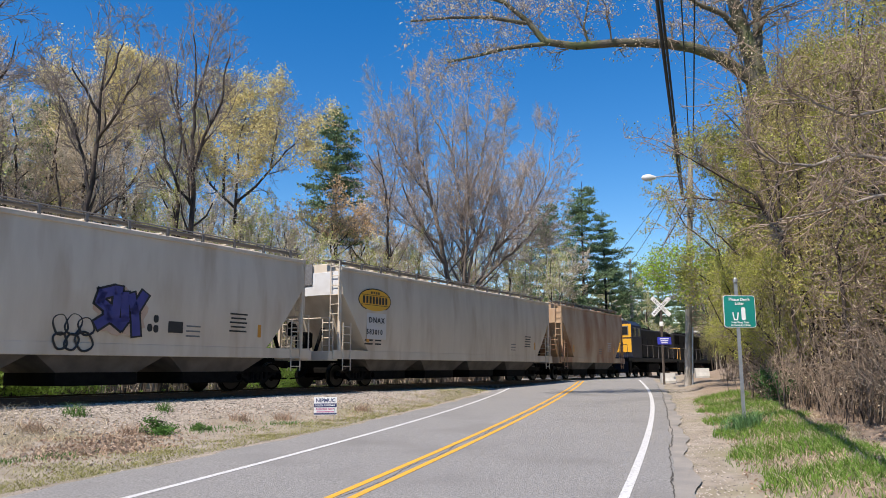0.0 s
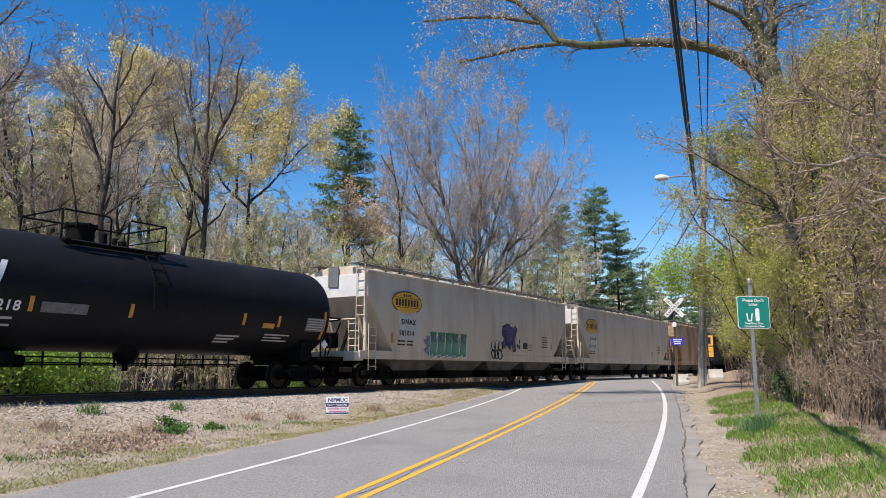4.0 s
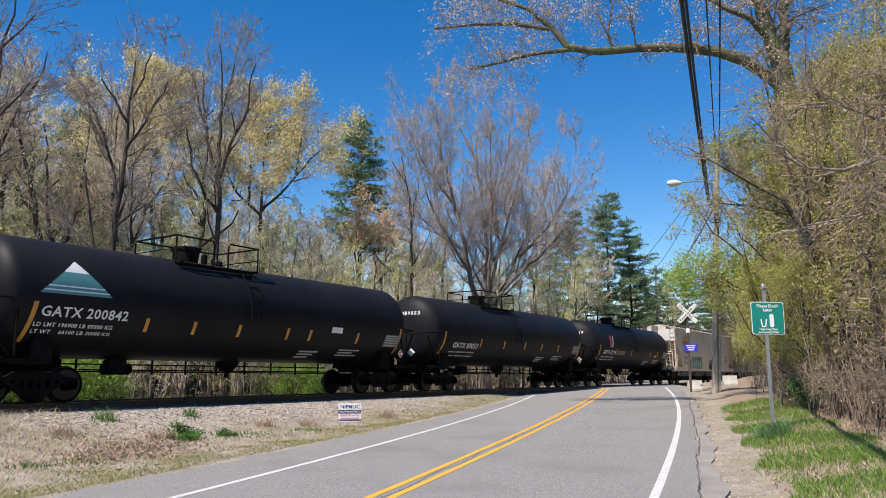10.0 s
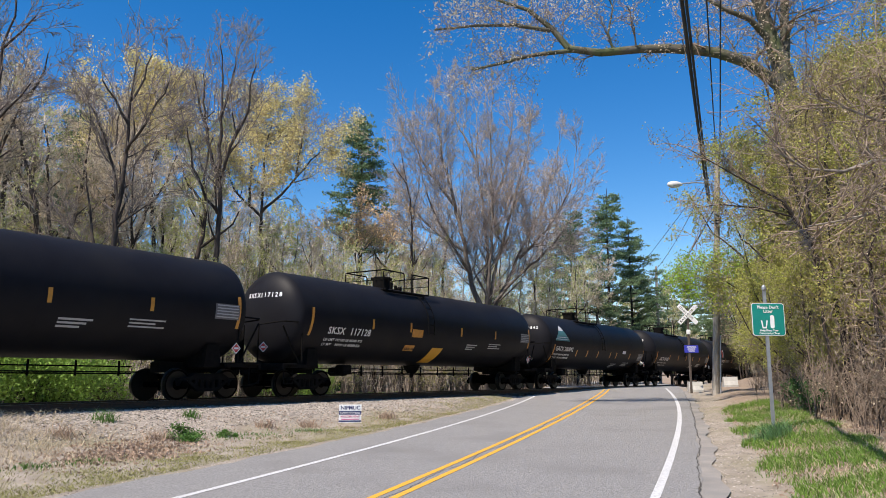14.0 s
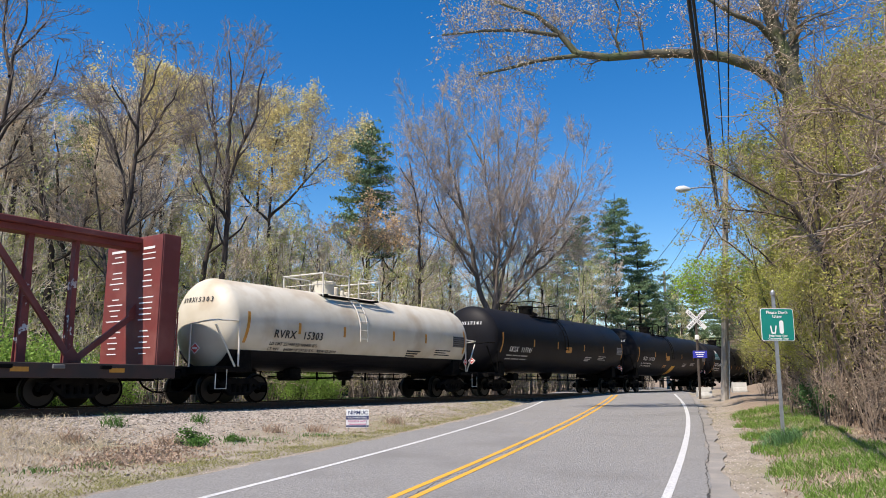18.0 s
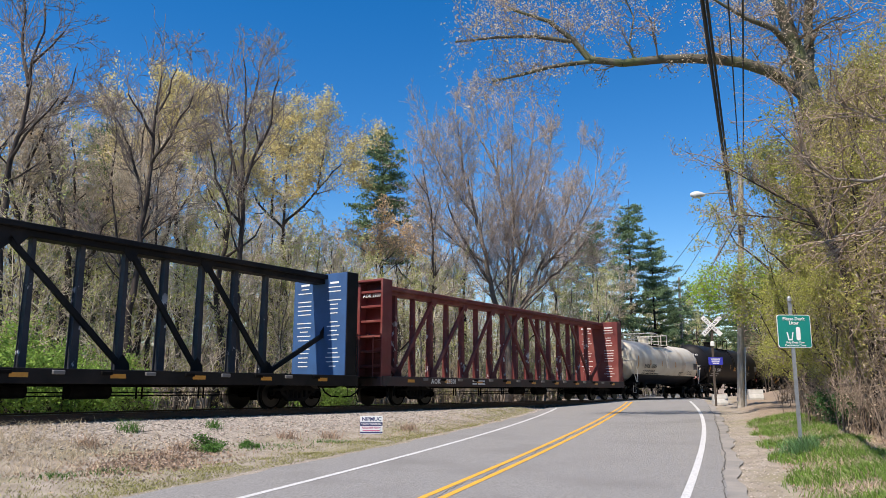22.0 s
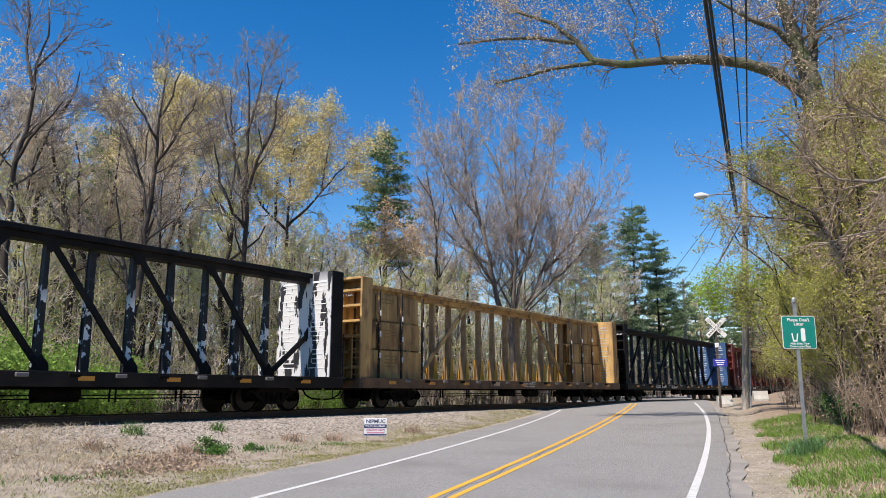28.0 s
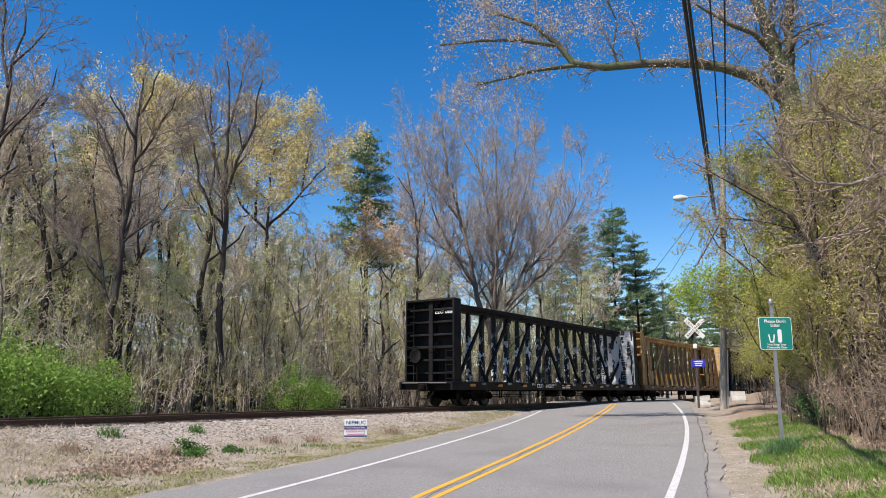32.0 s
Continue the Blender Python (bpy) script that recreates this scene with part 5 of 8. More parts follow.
# ---- trees ----
M["bark"] = material("grey_brown_bark", (0.066, 0.050, 0.041), 0.95, 0, (0.03, 0.023, 0.019), 6, 0.8, 30, stretch=(1, 1, 0.25))
M["bark_pale"] = material("pale_bark", (0.36, 0.315, 0.265), 0.95, 0, (0.16, 0.135, 0.11), 5, 0.8, 30, stretch=(1, 1, 0.25))
M["bud_tan"] = material("tan_buds", (0.60, 0.50, 0.36), 0.9, island=0.35, trans=0.4)
M["bud_yellow"] = material("yellow_green_buds", (0.67, 0.58, 0.28), 0.9, island=0.35, trans=0.45)
M["leaf_green"] = material("fresh_green_leaves", (0.24, 0.38, 0.075), 0.8, island=0.35, trans=0.4)
M["bud_olive"] = material("olive_buds", (0.46, 0.48, 0.18), 0.9, island=0.35, trans=0.35)
M["bud_rust"] = material("orange_tan_spring_leaves", (0.78, 0.56, 0.32), 0.9, island=0.3, trans=0.35)
M["leaf_lime"] = material("lime_green_leaves", (0.34, 0.50, 0.05), 0.8, island=0.3, trans=0.45)
M["leaf_dark"] = material("dark_green_leaves", (0.05, 0.12, 0.03), 0.8, island=0.35, trans=0.3)
M["bark_moss"] = material("mossy_grey_bark", (0.13, 0.115, 0.09), 0.95, 0, (0.075, 0.075, 0.04), 2.5, 0.8, 25, (0.11, 0.13, 0.05), 0.9)
M["bark_sapling"] = material("sapling_bark", (0.19, 0.155, 0.12), 0.95, 0, (0.09, 0.073, 0.058), 6, 0.5, 30)
M["bark_maple"] = material("grey_maple_bark", (0.19, 0.16, 0.135), 0.95, 0, (0.11, 0.09, 0.075), 6, 0.8, 30, stretch=(1, 1, 0.25))
M["twig_bush"] = material("bush_twigs", (0.25, 0.19, 0.14), 0.9, island=0.4)
M["twig_maple"] = material("maple_twigs", (0.34, 0.285, 0.25), 0.9, island=0.4)
M["leaf_olive"] = material("olive_green_leaves", (0.34, 0.35, 0.10), 0.8, island=0.35, trans=0.4)
M["bud_moss"] = material("moss_green_buds", (0.36, 0.32, 0.11), 0.9, island=0.5, trans=0.3)
M["twig_brown"] = material("brown_twigs", (0.46, 0.39, 0.30), 0.9, island=0.4)
M["twig_dark"] = material("dark_twigs", (0.29, 0.24, 0.205), 0.9, island=0.4)
M["twig_bare"] = material("dark_bare_twigs", (0.20, 0.165, 0.145), 0.9, island=0.4)
M["twig_wood"] = material("grey_brown_twigs", (0.60, 0.53, 0.425), 0.9, island=0.5)
M["needle"] = material("pine_needles", (0.14, 0.215, 0.10), 0.8, island=0.4, trans=0.15)


def tubes(name, P0, P1, R0, R1, n, mat):
    """Many tapered bars at once."""
    P0, P1 = np.asarray(P0), np.asarray(P1)
    R0, R1 = np.asarray(R0)[:, None], np.asarray(R1)[:, None]
    d = P1 - P0
    d /= np.linalg.norm(d, axis=1, keepdims=True) + 1e-9
    ref = np.where(np.abs(d[:, 2:3]) < 0.9, np.array([[0, 0, 1.0]]), np.array([[1.0, 0, 0]]))
    a = np.cross(d, ref)
    a /= np.linalg.norm(a, axis=1, keepdims=True)
    b = np.cross(d, a)
    N = len(P0)
    v = np.zeros((N, 2 * n, 3))
    for k in range(n):
        w = 2 * math.pi * k / n
        o = a * math.cos(w) + b * math.sin(w)
        v[:, k] = P0 + o * R0
        v[:, n + k] = P1 + o * R1
    f = np.array([(k, (k + 1) % n, n + (k + 1) % n, n + k) for k in range(n)])
    F = (np.arange(N)[:, None, None] * 2 * n + f[None]).reshape(-1, 4)
    me = bpy.data.meshes.new(name)
    me.vertices.add(N * 2 * n)
    me.vertices.foreach_set("co", v.ravel())
    me.loops.add(F.size)
    me.loops.foreach_set("vertex_index", F.ravel())
    me.polygons.add(len(F))
    me.polygons.foreach_set("loop_start", np.arange(0, F.size, 4))
    me.polygons.foreach_set("use_smooth", np.ones(len(F), bool))
    me.materials.append(mat)
    me.update(calc_edges=True)
    return me


def leaves(name, C, size, mat, rng, flatness=0.0):
    """Small folded leaf or bud tufts, each a pair of triangles, about the points C."""
    C = np.asarray(C)
    N = len(C)
    u = rng.normal(size=(N, 3))
    u /= np.linalg.norm(u, axis=1, keepdims=True)
    w = rng.normal(size=(N, 3))
    w[:, 2] *= 1 - flatness
    w = np.cross(u, w)
    w /= np.linalg.norm(w, axis=1, keepdims=True) + 1e-9
    s = size * rng.uniform(0.6, 1.4, (N, 1))
    v = np.stack([C - u * s, C + w * s * 0.5, C + u * s, C - w * s * 0.5], 1)
    F = np.arange(N * 4).reshape(N, 4)
    me = bpy.data.meshes.new(name)
    me.vertices.add(N * 4)
    me.vertices.foreach_set("co", v.ravel())
    me.loops.add(N * 4)
    me.loops.foreach_set("vertex_index", F.ravel())
    me.polygons.add(N)
    me.polygons.foreach_set("loop_start", np.arange(0, N * 4, 4))
    me.materials.append(mat)
    me.update(calc_edges=True)
    return me


def place(o, x, y, sc=1.0, turn=0.0, tall=1.0):
    o.matrix_basis = pose(x, y, float(ground_z(x, y)) - 0.05, 0, 0, turn)
    o.scale = (sc, sc, sc * tall)
    return o


def put(src, x, y, sc=1.0, turn=0.0, tall=1.0, label=""):
    o = copy_thing(src, Matrix())
    place(o, x, y, sc, turn, tall)
    if label:
        o["label"] = label
    return o


def behind(s, l):
    p = T0 + TD * s - TN * l
    return p.x, p.y


rt = random.Random(5)


def crown_points(rng, n, blobs):
    """Points spread through a crown made of overlapping ellipsoids (x, y, z, rx, ry, rz)."""
    B = np.array(blobs, float)
    vol = B[:, 3] * B[:, 4] * B[:, 5]
    k = rng.choice(len(B), n, p=vol / vol.sum())
    u = rng.normal(size=(n, 3))
    u /= np.linalg.norm(u, axis=1, keepdims=True)
    return B[k, :3] + u * B[k, 3:] * (rng.uniform(0, 1, (n, 1)) ** 0.42)


def colonise(rng, A, stems, D, kill, rise=0.12, jitter=0.14, tip=0.011, power=2.35, reach_=7.0):
    """Grows branches from the stems towards the points A, each point drawing its nearest branch on; returns nodes, parents and radii."""
    P, par = [], []
    for st in stems:
        st = [np.array(q, float) for q in st]
        last = -1
        for q0, q1 in zip(st[:-1], st[1:]):
            m = max(1, int(np.linalg.norm(q1 - q0) / D))
            for j in range(m):
                P.append(q0 + (q1 - q0) * j / m + (rng.normal(size=3) * D * 0.1 if last >= 0 else 0))
                par.append(last)
                last = len(P) - 1
        P.append(st[-1])
        par.append(last)
    P, par = np.array(P), np.array(par)
    kids = np.zeros(len(P), int)
    dist = np.linalg.norm(A[:, None] - P[None], axis=2)
    near, dist = dist.argmin(1), dist.min(1)
    alive = dist > kill
    up = np.array([0, 0, rise])
    idle = 0
    for _ in range(120):
        idx = np.nonzero(alive & (dist < D * reach_) & (kids[near] < 4))[0]
        if len(idx) < 0.004 * len(A) or idle > 16:
            break
        v = A[idx] - P[near[idx]]
        v /= np.linalg.norm(v, axis=1, keepdims=True) + 1e-9
        acc = np.zeros((len(P), 3))
        np.add.at(acc, near[idx], v)
        src = np.unique(near[idx])
        d = acc[src]
        d /= np.linalg.norm(d, axis=1, keepdims=True) + 1e-9
        d = d + up + rng.normal(size=d.shape) * jitter
        d /= np.linalg.norm(d, axis=1, keepdims=True)
        Q = P[src] + d * D
        kids[src] += 1
        base = len(P)
        P, par, kids = np.concatenate([P, Q]), np.concatenate([par, src]), np.concatenate([kids, np.zeros(len(Q), int)])
        idx = np.nonzero(alive)[0]
        dd = np.linalg.norm(A[idx][:, None] - Q[None], axis=2)
        j, m = dd.argmin(1), dd.min(1)
        better = m < dist[idx]
        near[idx[better]] = base + j[better]
        dist[idx[better]] = m[better]
        gone = dist[idx] < kill
        alive[idx[gone]] = False
        idle = 0 if gone.any() else idle + 1
    W = np.zeros(len(P))
    R = np.zeros(len(P))
    for i in range(len(P) - 1, -1, -1):
        R[i] = max(tip, W[i] ** (1 / power)) if W[i] else tip
        if par[i] >= 0:
            W[par[i]] += R[i] ** power
    return P, par, R


def wood(name, label, seed, blobs, stems, n, bark, twig, bud, D=0.27, kill=0.3, twigs=3, tlen=0.6, bud_n=2, bud_size=0.07, scatter=0.16, rise=0.12, tip=0.011, kind="", category="tree", group="",
         thick_from=0.06, low_bud=0.0, power=2.1, trunk_r=0.0, bud_share=1.0, tup=0.35):
    """A tree grown by colonise(): trunk, crown of branches and twigs, buds or leaves at the twigs' ends."""
    rng = np.random.default_rng(seed)
    P, par, R = colonise(rng, crown_points(rng, n, blobs), stems, D, kill, rise, tip=tip, power=power)
    k = np.nonzero(par >= 0)[0]
    p0, p1 = P[par[k]], P[k]
    r1 = R[k]
    r0 = np.minimum(R[par[k]], r1 * 1.5)
    if trunk_r:
        f = trunk_r / R.max()
        r0, r1 = np.where(r0 > 0.05, 0.05 + (r0 - 0.05) * f, r0), np.where(r1 > 0.05, 0.05 + (r1 - 0.05) * f, r1)
    big = r0 > thick_from
    e = k[R[k] < tip * 2.0]
    e = np.repeat(e, twigs)
    d = P[e] - P[par[e]]
    d /= np.linalg.norm(d, axis=1, keepdims=True) + 1e-9
    d = d * 0.7 + rng.normal(size=d.shape) * 0.55 + np.array([0, 0, tup])
    d /= np.linalg.norm(d, axis=1, keepdims=True)
    ln = tlen * rng.uniform(0.35, 1.2, (len(e), 1))
    m = P[e] + d * ln * 0.5
    q = m + (d + rng.normal(size=d.shape) * 0.25) * ln * 0.5
    t = thing(name, label, category, kind=kind, group=group)
    part("trunk", tubes("trunk", p0[big], (p1 + (p1 - p0) * 0.16)[big], r0[big], r1[big], 6, bark), None, t)
    T0s, T1s = np.concatenate([p0[~big], P[e], m]), np.concatenate([p1[~big], m, q])
    Rs, Re = np.concatenate([r0[~big], np.full(len(e), tip * 0.9), np.full(len(e), tip * 0.7)]), np.concatenate([r1[~big], np.full(len(e), tip * 0.7), np.full(len(e), tip * 0.45)])
    cr = part("crown", tubes("crown", T0s, T1s, Rs, Re, 3, twig), None, t)
    if bud:
        C = np.concatenate([q, m])
        if bud_share < 1:
            # leaf comes out in patches
            z = np.sin(C[:, 0] * 0.9 + seed) + np.sin(C[:, 1] * 0.8 + 1.3 * seed) + np.sin(C[:, 2] * 0.9 + 0.7 * seed) + rng.normal(size=len(C)) * 0.5
            C = C[z > np.quantile(z, 1 - bud_share)]
        C = np.repeat(C, bud_n, 0)
        part("foliage", leaves("foliage", C + rng.normal(size=C.shape) * scatter, bud_size, bud, rng), None, cr)
    return t


def leader_line(rng, pts, step=0.45, sway=0.035):
    """A smooth line through the given points, in short steps, with a slight sway."""
    P = np.array([pts[0]] + list(pts) + [pts[-1]], float)
    out = []
    for i in range(1, len(P) - 2):
        a, b, c, d = P[i - 1], P[i], P[i + 1], P[i + 2]
        m = max(2, int(np.linalg.norm(c - b) / step))
        for j in range(m):
            t = j / m
            out.append(0.5 * (2 * b + (c - a) * t + (2 * a - 5 * b + 4 * c - d) * t * t + (3 * b - a - 3 * c + d) * t ** 3))
    out.append(P[-1])
    out = np.array(out)
    out[1:-1] += rng.normal(size=out[1:-1].shape) * sway
    return out


def ramify(rng, leaders, r0, r1, dens=(1.9, 2.6, 3.4), ratio=(0, 0.5, 0.5), longest=3.4, angle=(0.85, 0.8, 0.8), rise=(0.07, 0.05, 0.03), start=0.35, tip=0.012, wander=0.14):
    """Branches on branches, each rising from its parent: bars (from, to, radii) and the twigs' ends. leaders: lines, the first one the trunk."""
    bars, ends = [], []
    lines = [leader_line(rng, p) for p in leaders]
    full = float(np.linalg.norm(np.diff(lines[0], axis=0), axis=1).sum())
    now = []
    for k, q in enumerate(lines):
        ln = float(np.linalg.norm(np.diff(q, axis=0), axis=1).sum())
        ra = r0 if k == 0 else min(r0 * 0.5, r0 * (0.22 + 0.5 * ln / full))
        rr = np.linspace(ra, r1, len(q)) if k else np.concatenate([np.linspace(ra * 1.12, ra * 0.93, 4), np.linspace(ra * 0.9, r1, len(q) - 4)])
        bars.append((q[:-1], q[1:], rr[:-1], rr[1:]))
        now.append((q, rr, ln, (start if k == 0 else 0.12)))
    for lev in range(len(dens)):
        O, Dr, Ln, Rd = [], [], [], []
        for q, rr, ln, lo in now:
            n = rng.poisson(dens[lev] * ln * (1 - lo)) + (1 if lev else 0)
            if n < 1:
                continue
            t = lo + (1 - lo) * rng.uniform(0, 1, n)
            f = t * (len(q) - 1)
            i = np.minimum(f.astype(int), len(q) - 2)
            w = (f - i)[:, None]
            ax = q[i + 1] - q[i]
            ax /= np.linalg.norm(ax, axis=1, keepdims=True) + 1e-9
            side = np.cross(ax, rng.normal(size=(n, 3)))
            side /= np.linalg.norm(side, axis=1, keepdims=True) + 1e-9
            an = (angle[lev] * rng.uniform(0.6, 1.3, n))[:, None]
            O.append(q[i] + (q[i + 1] - q[i]) * w)
            Dr.append(ax * np.cos(an) + side * np.sin(an))
            Ln.append((np.minimum(longest * (1.2 - 0.7 * t), 0.5 + 0.65 * ln) if lev == 0 else ln * ratio[lev] * (1.15 - 0.5 * t)) * rng.uniform(0.5, 1.2, n))
            Rd.append(np.maximum((rr[i] * (1 - w[:, 0]) + rr[i + 1] * w[:, 0]) * rng.uniform(0.35, 0.6, n), tip))
        O, d, Ln, Rd = np.concatenate(O), np.concatenate(Dr), np.concatenate(Ln), np.concatenate(Rd)
        Rd = np.minimum(Rd, tip + 0.011 * Ln)
        m = (6, 4, 3)[min(lev, 2)]
        Q = [O]
        for j in range(m):
            d = d + rng.normal(size=d.shape) * wander + np.array([0, 0, rise[lev]])
            d /= np.linalg.norm(d, axis=1, keepdims=True)
            Q.append(Q[-1] + d * (Ln / m)[:, None])
        end = tip * (0.9, 0.75, 0.6)[min(lev, 2)]
        for j in range(m):
            bars.append((Q[j], Q[j + 1], Rd + (end - Rd) * j / m, Rd + (end - Rd) * (j + 1) / m))
        Q = np.stack(Q, 1)
        now = [(Q[k], np.linspace(Rd[k], end, m + 1), Ln[k], 0.15) for k in range(len(O))] if lev < len(dens) - 1 else []
        if lev:
            ends.append(Q[:, -1])
        if lev == len(dens) - 1:
            ends.append(Q[:, 1])
    return [np.concatenate(c) for c in zip(*bars)], np.concatenate(ends)


def forest_tree(label, seed, leaders, bark, twig, bud=None, r0=0.2, r1=0.011, bud_n=1, bud_size=0.05, scatter=0.08, share=0.6, bud_low=0.0, thick_from=0.03, name="tree", kind="", group="", **kw):
    """A tree of trunk, branching crown and buds; bud_low: height below which it stays bare."""
    rng = np.random.default_rng(seed)
    (a, b, ra, rb), ends = ramify(rng, leaders, r0, r1, **kw)
    big = ra > thick_from
    t = thing(name, label, "tree", kind=kind, group=group)
    part("trunk", tubes("trunk", a[big], (b + (b - a) * 0.12)[big], ra[big], rb[big], 7, bark), None, t)
    cr = part("crown", tubes("crown", a[~big], b[~big], ra[~big], rb[~big], 3, twig), None, t)
    if bud:
        C = ends[ends[:, 2] > bud_low]
        z = np.sin(C[:, 0] * 1.1 + seed) + np.sin(C[:, 1] * 0.9 + 1.3 * seed) + np.sin(C[:, 2] * 1.2 + 0.7 * seed) + rng.normal(size=len(C)) * 0.5
        C = np.repeat(C[z > np.quantile(z, 1 - share)], bud_n, 0)
        part("foliage", leaves("foliage", C + rng.normal(size=C.shape) * scatter, bud_size, bud, rng), None, cr)
    return t


G = "woods behind the track"
FINE = dict(dens=(2.2, 3.2, 3.8), longest=2.9, angle=(0.75, 0.7, 0.7), rise=(0.10, 0.07, 0.04))
place(forest_tree("tall bare tree with a dark forked trunk", 11,
                  [[(0, 0, -0.3), (-0.16, 0, 2.46), (-0.12, 0, 4.76), (0.02, 0, 6.35), (0.03, 0, 7.43), (0.21, 0, 9.5), (0.25, 0, 11.06), (0.24, 0, 12.2), (0.37, 0, 14.0), (0.4, 0, 15.75)],
                   [(0.06, 0, 7.83), (-0.38, 0.3, 9.6), (-1.2, 0.5, 11.5), (-1.83, 0.7, 12.5), (-2.7, 0.8, 13.8)], [(0.23, 0, 11.4), (-0.13, -0.5, 12.2), (-0.53, -0.9, 12.9), (-0.47, -1, 14.2)],
                   [(0.29, 0, 12.4), (0.45, 0.4, 13.06), (0.65, 0.7, 14.6), (0.77, 0.8, 15.8)], [(-0.24, 0, 4.2), (-1.04, 0.6, 6.1), (-1.54, 0.9, 8.0), (-1.9, 1, 9.6), (-2.5, 1.1, 11.1)],
                   [(0.23, 0, 10.2), (1.3, -0.8, 11.1), (2.27, -1.2, 12.6), (2.58, -1.3, 13.8)]], M["bark"], M["twig_bare"], M["bud_tan"], 0.19, share=0.25, bud_size=0.03, group=G, start=0.45, **FINE), -14.06, 29.0)
place(forest_tree("tall bare tree with steep fanning branches", 12,
                  [[(0, 0, -0.3), (-0.3, 0, 5.85), (-0.22, 0, 7.8), (-0.28, 0, 9.8), (-0.3, 0, 11.55), (-0.4, 0, 14.9), (-0.64, 0, 17.6)], [(-0.27, 0, 9.6), (-1, 0.4, 11.7), (-1.44, 0.7, 13.9), (-1.47, 0.8, 16.2), (-1.36, 0.8, 17.4)],
                   [(-0.26, 0, 9.9), (0.28, -0.3, 11.45), (1.05, -0.6, 13), (1.29, -0.7, 14.6), (1.39, -0.7, 16.4)], [(-1.04, 0.4, 12), (-1.95, 0.9, 14.8), (-2.53, 1.1, 16.8)],
                   [(-0.35, 0, 13), (-0.16, 0.9, 15.3), (-0.15, 1.2, 17), (0.03, 1.2, 17.8)], [(-0.28, 0, 8.4), (-1, -0.9, 9.8), (-1.32, -1.3, 11.5), (-1.78, -1.4, 13.3)]],
                  M["bark"], M["twig_bare"], M["bud_tan"], 0.2, share=0.2, bud_size=0.03, group=G, start=0.4, **FINE), -10.96, 32.8)
OAK = dict(dens=(2.8, 3.8, 4.2), longest=2.9, angle=(0.95, 0.85, 0.85), rise=(0.05, 0.04, 0.02), bud_n=8, bud_size=0.068, scatter=0.2, share=0.8, wander=0.2)
place(forest_tree("oak with spreading limbs in yellow spring flower", 14,
                  [[(0, 0, -0.3), (-0.22, 0, 5.4), (-0.51, 0, 10.56), (-0.48, 0, 12.2), (-0.43, 0, 14.4), (-0.13, 0, 16.3), (0.09, 0, 18.0)], [(-0.51, 0, 10.56), (-1.43, 0.3, 11.4), (-2.33, 0.5, 12.3), (-2.85, 0.6, 13.6), (-2.9, 0.7, 15.8)],
                   [(-0.49, 0, 10.84), (1.14, -0.3, 12.3), (2.1, -0.5, 13.4), (3.3, -0.6, 14.7), (4.05, -0.6, 16.0)], [(-1.27, 0, 11.3), (-1.5, 0.8, 13.9), (-1.9, 1, 16.6), (-2.2, 1, 18.4)],
                   [(-0.42, 0, 14.7), (0.65, 0.9, 16.6), (1.2, 1.1, 18)], [(1.62, -0.4, 12.8), (1.97, -0.8, 15.1), (2.4, -1, 16.8)]], M["bark"], M["twig_dark"], M["bud_yellow"], 0.22, bud_low=12.2, group=G, start=0.6, **OAK), -11.78, 43.6)
place(forest_tree("tall oak in yellow flower behind bare trees", 15,
                  [[(0, 0, -0.3), (-0.32, 0, 5), (-0.72, 0, 9.25), (-1.03, 0, 11.4), (-1.4, 0, 13.65), (-1.85, 0, 16.2), (-2.2, 0, 18)], [(-0.97, 0, 11.1), (-2.9, 0.5, 13.5), (-4.4, 0.8, 15.9), (-4.9, 0.9, 17.2)], [(-1.1, 0, 12), (0.02, -0.5, 14.1), (0.48, -0.8, 15.9), (0.53, -0.8, 17.2)],
                   [(-1.63, 0, 14.95), (-1.36, 0.8, 17), (-1.24, 1, 18.4)], [(-1.52, 0, 14.3), (-2.6, -0.9, 15.9), (-2.96, -1.1, 17.6)]], M["bark"], M["twig_dark"], M["bud_yellow"], 0.2, bud_low=13.0, group=G, start=0.6, **OAK), -16.1, 38.9)
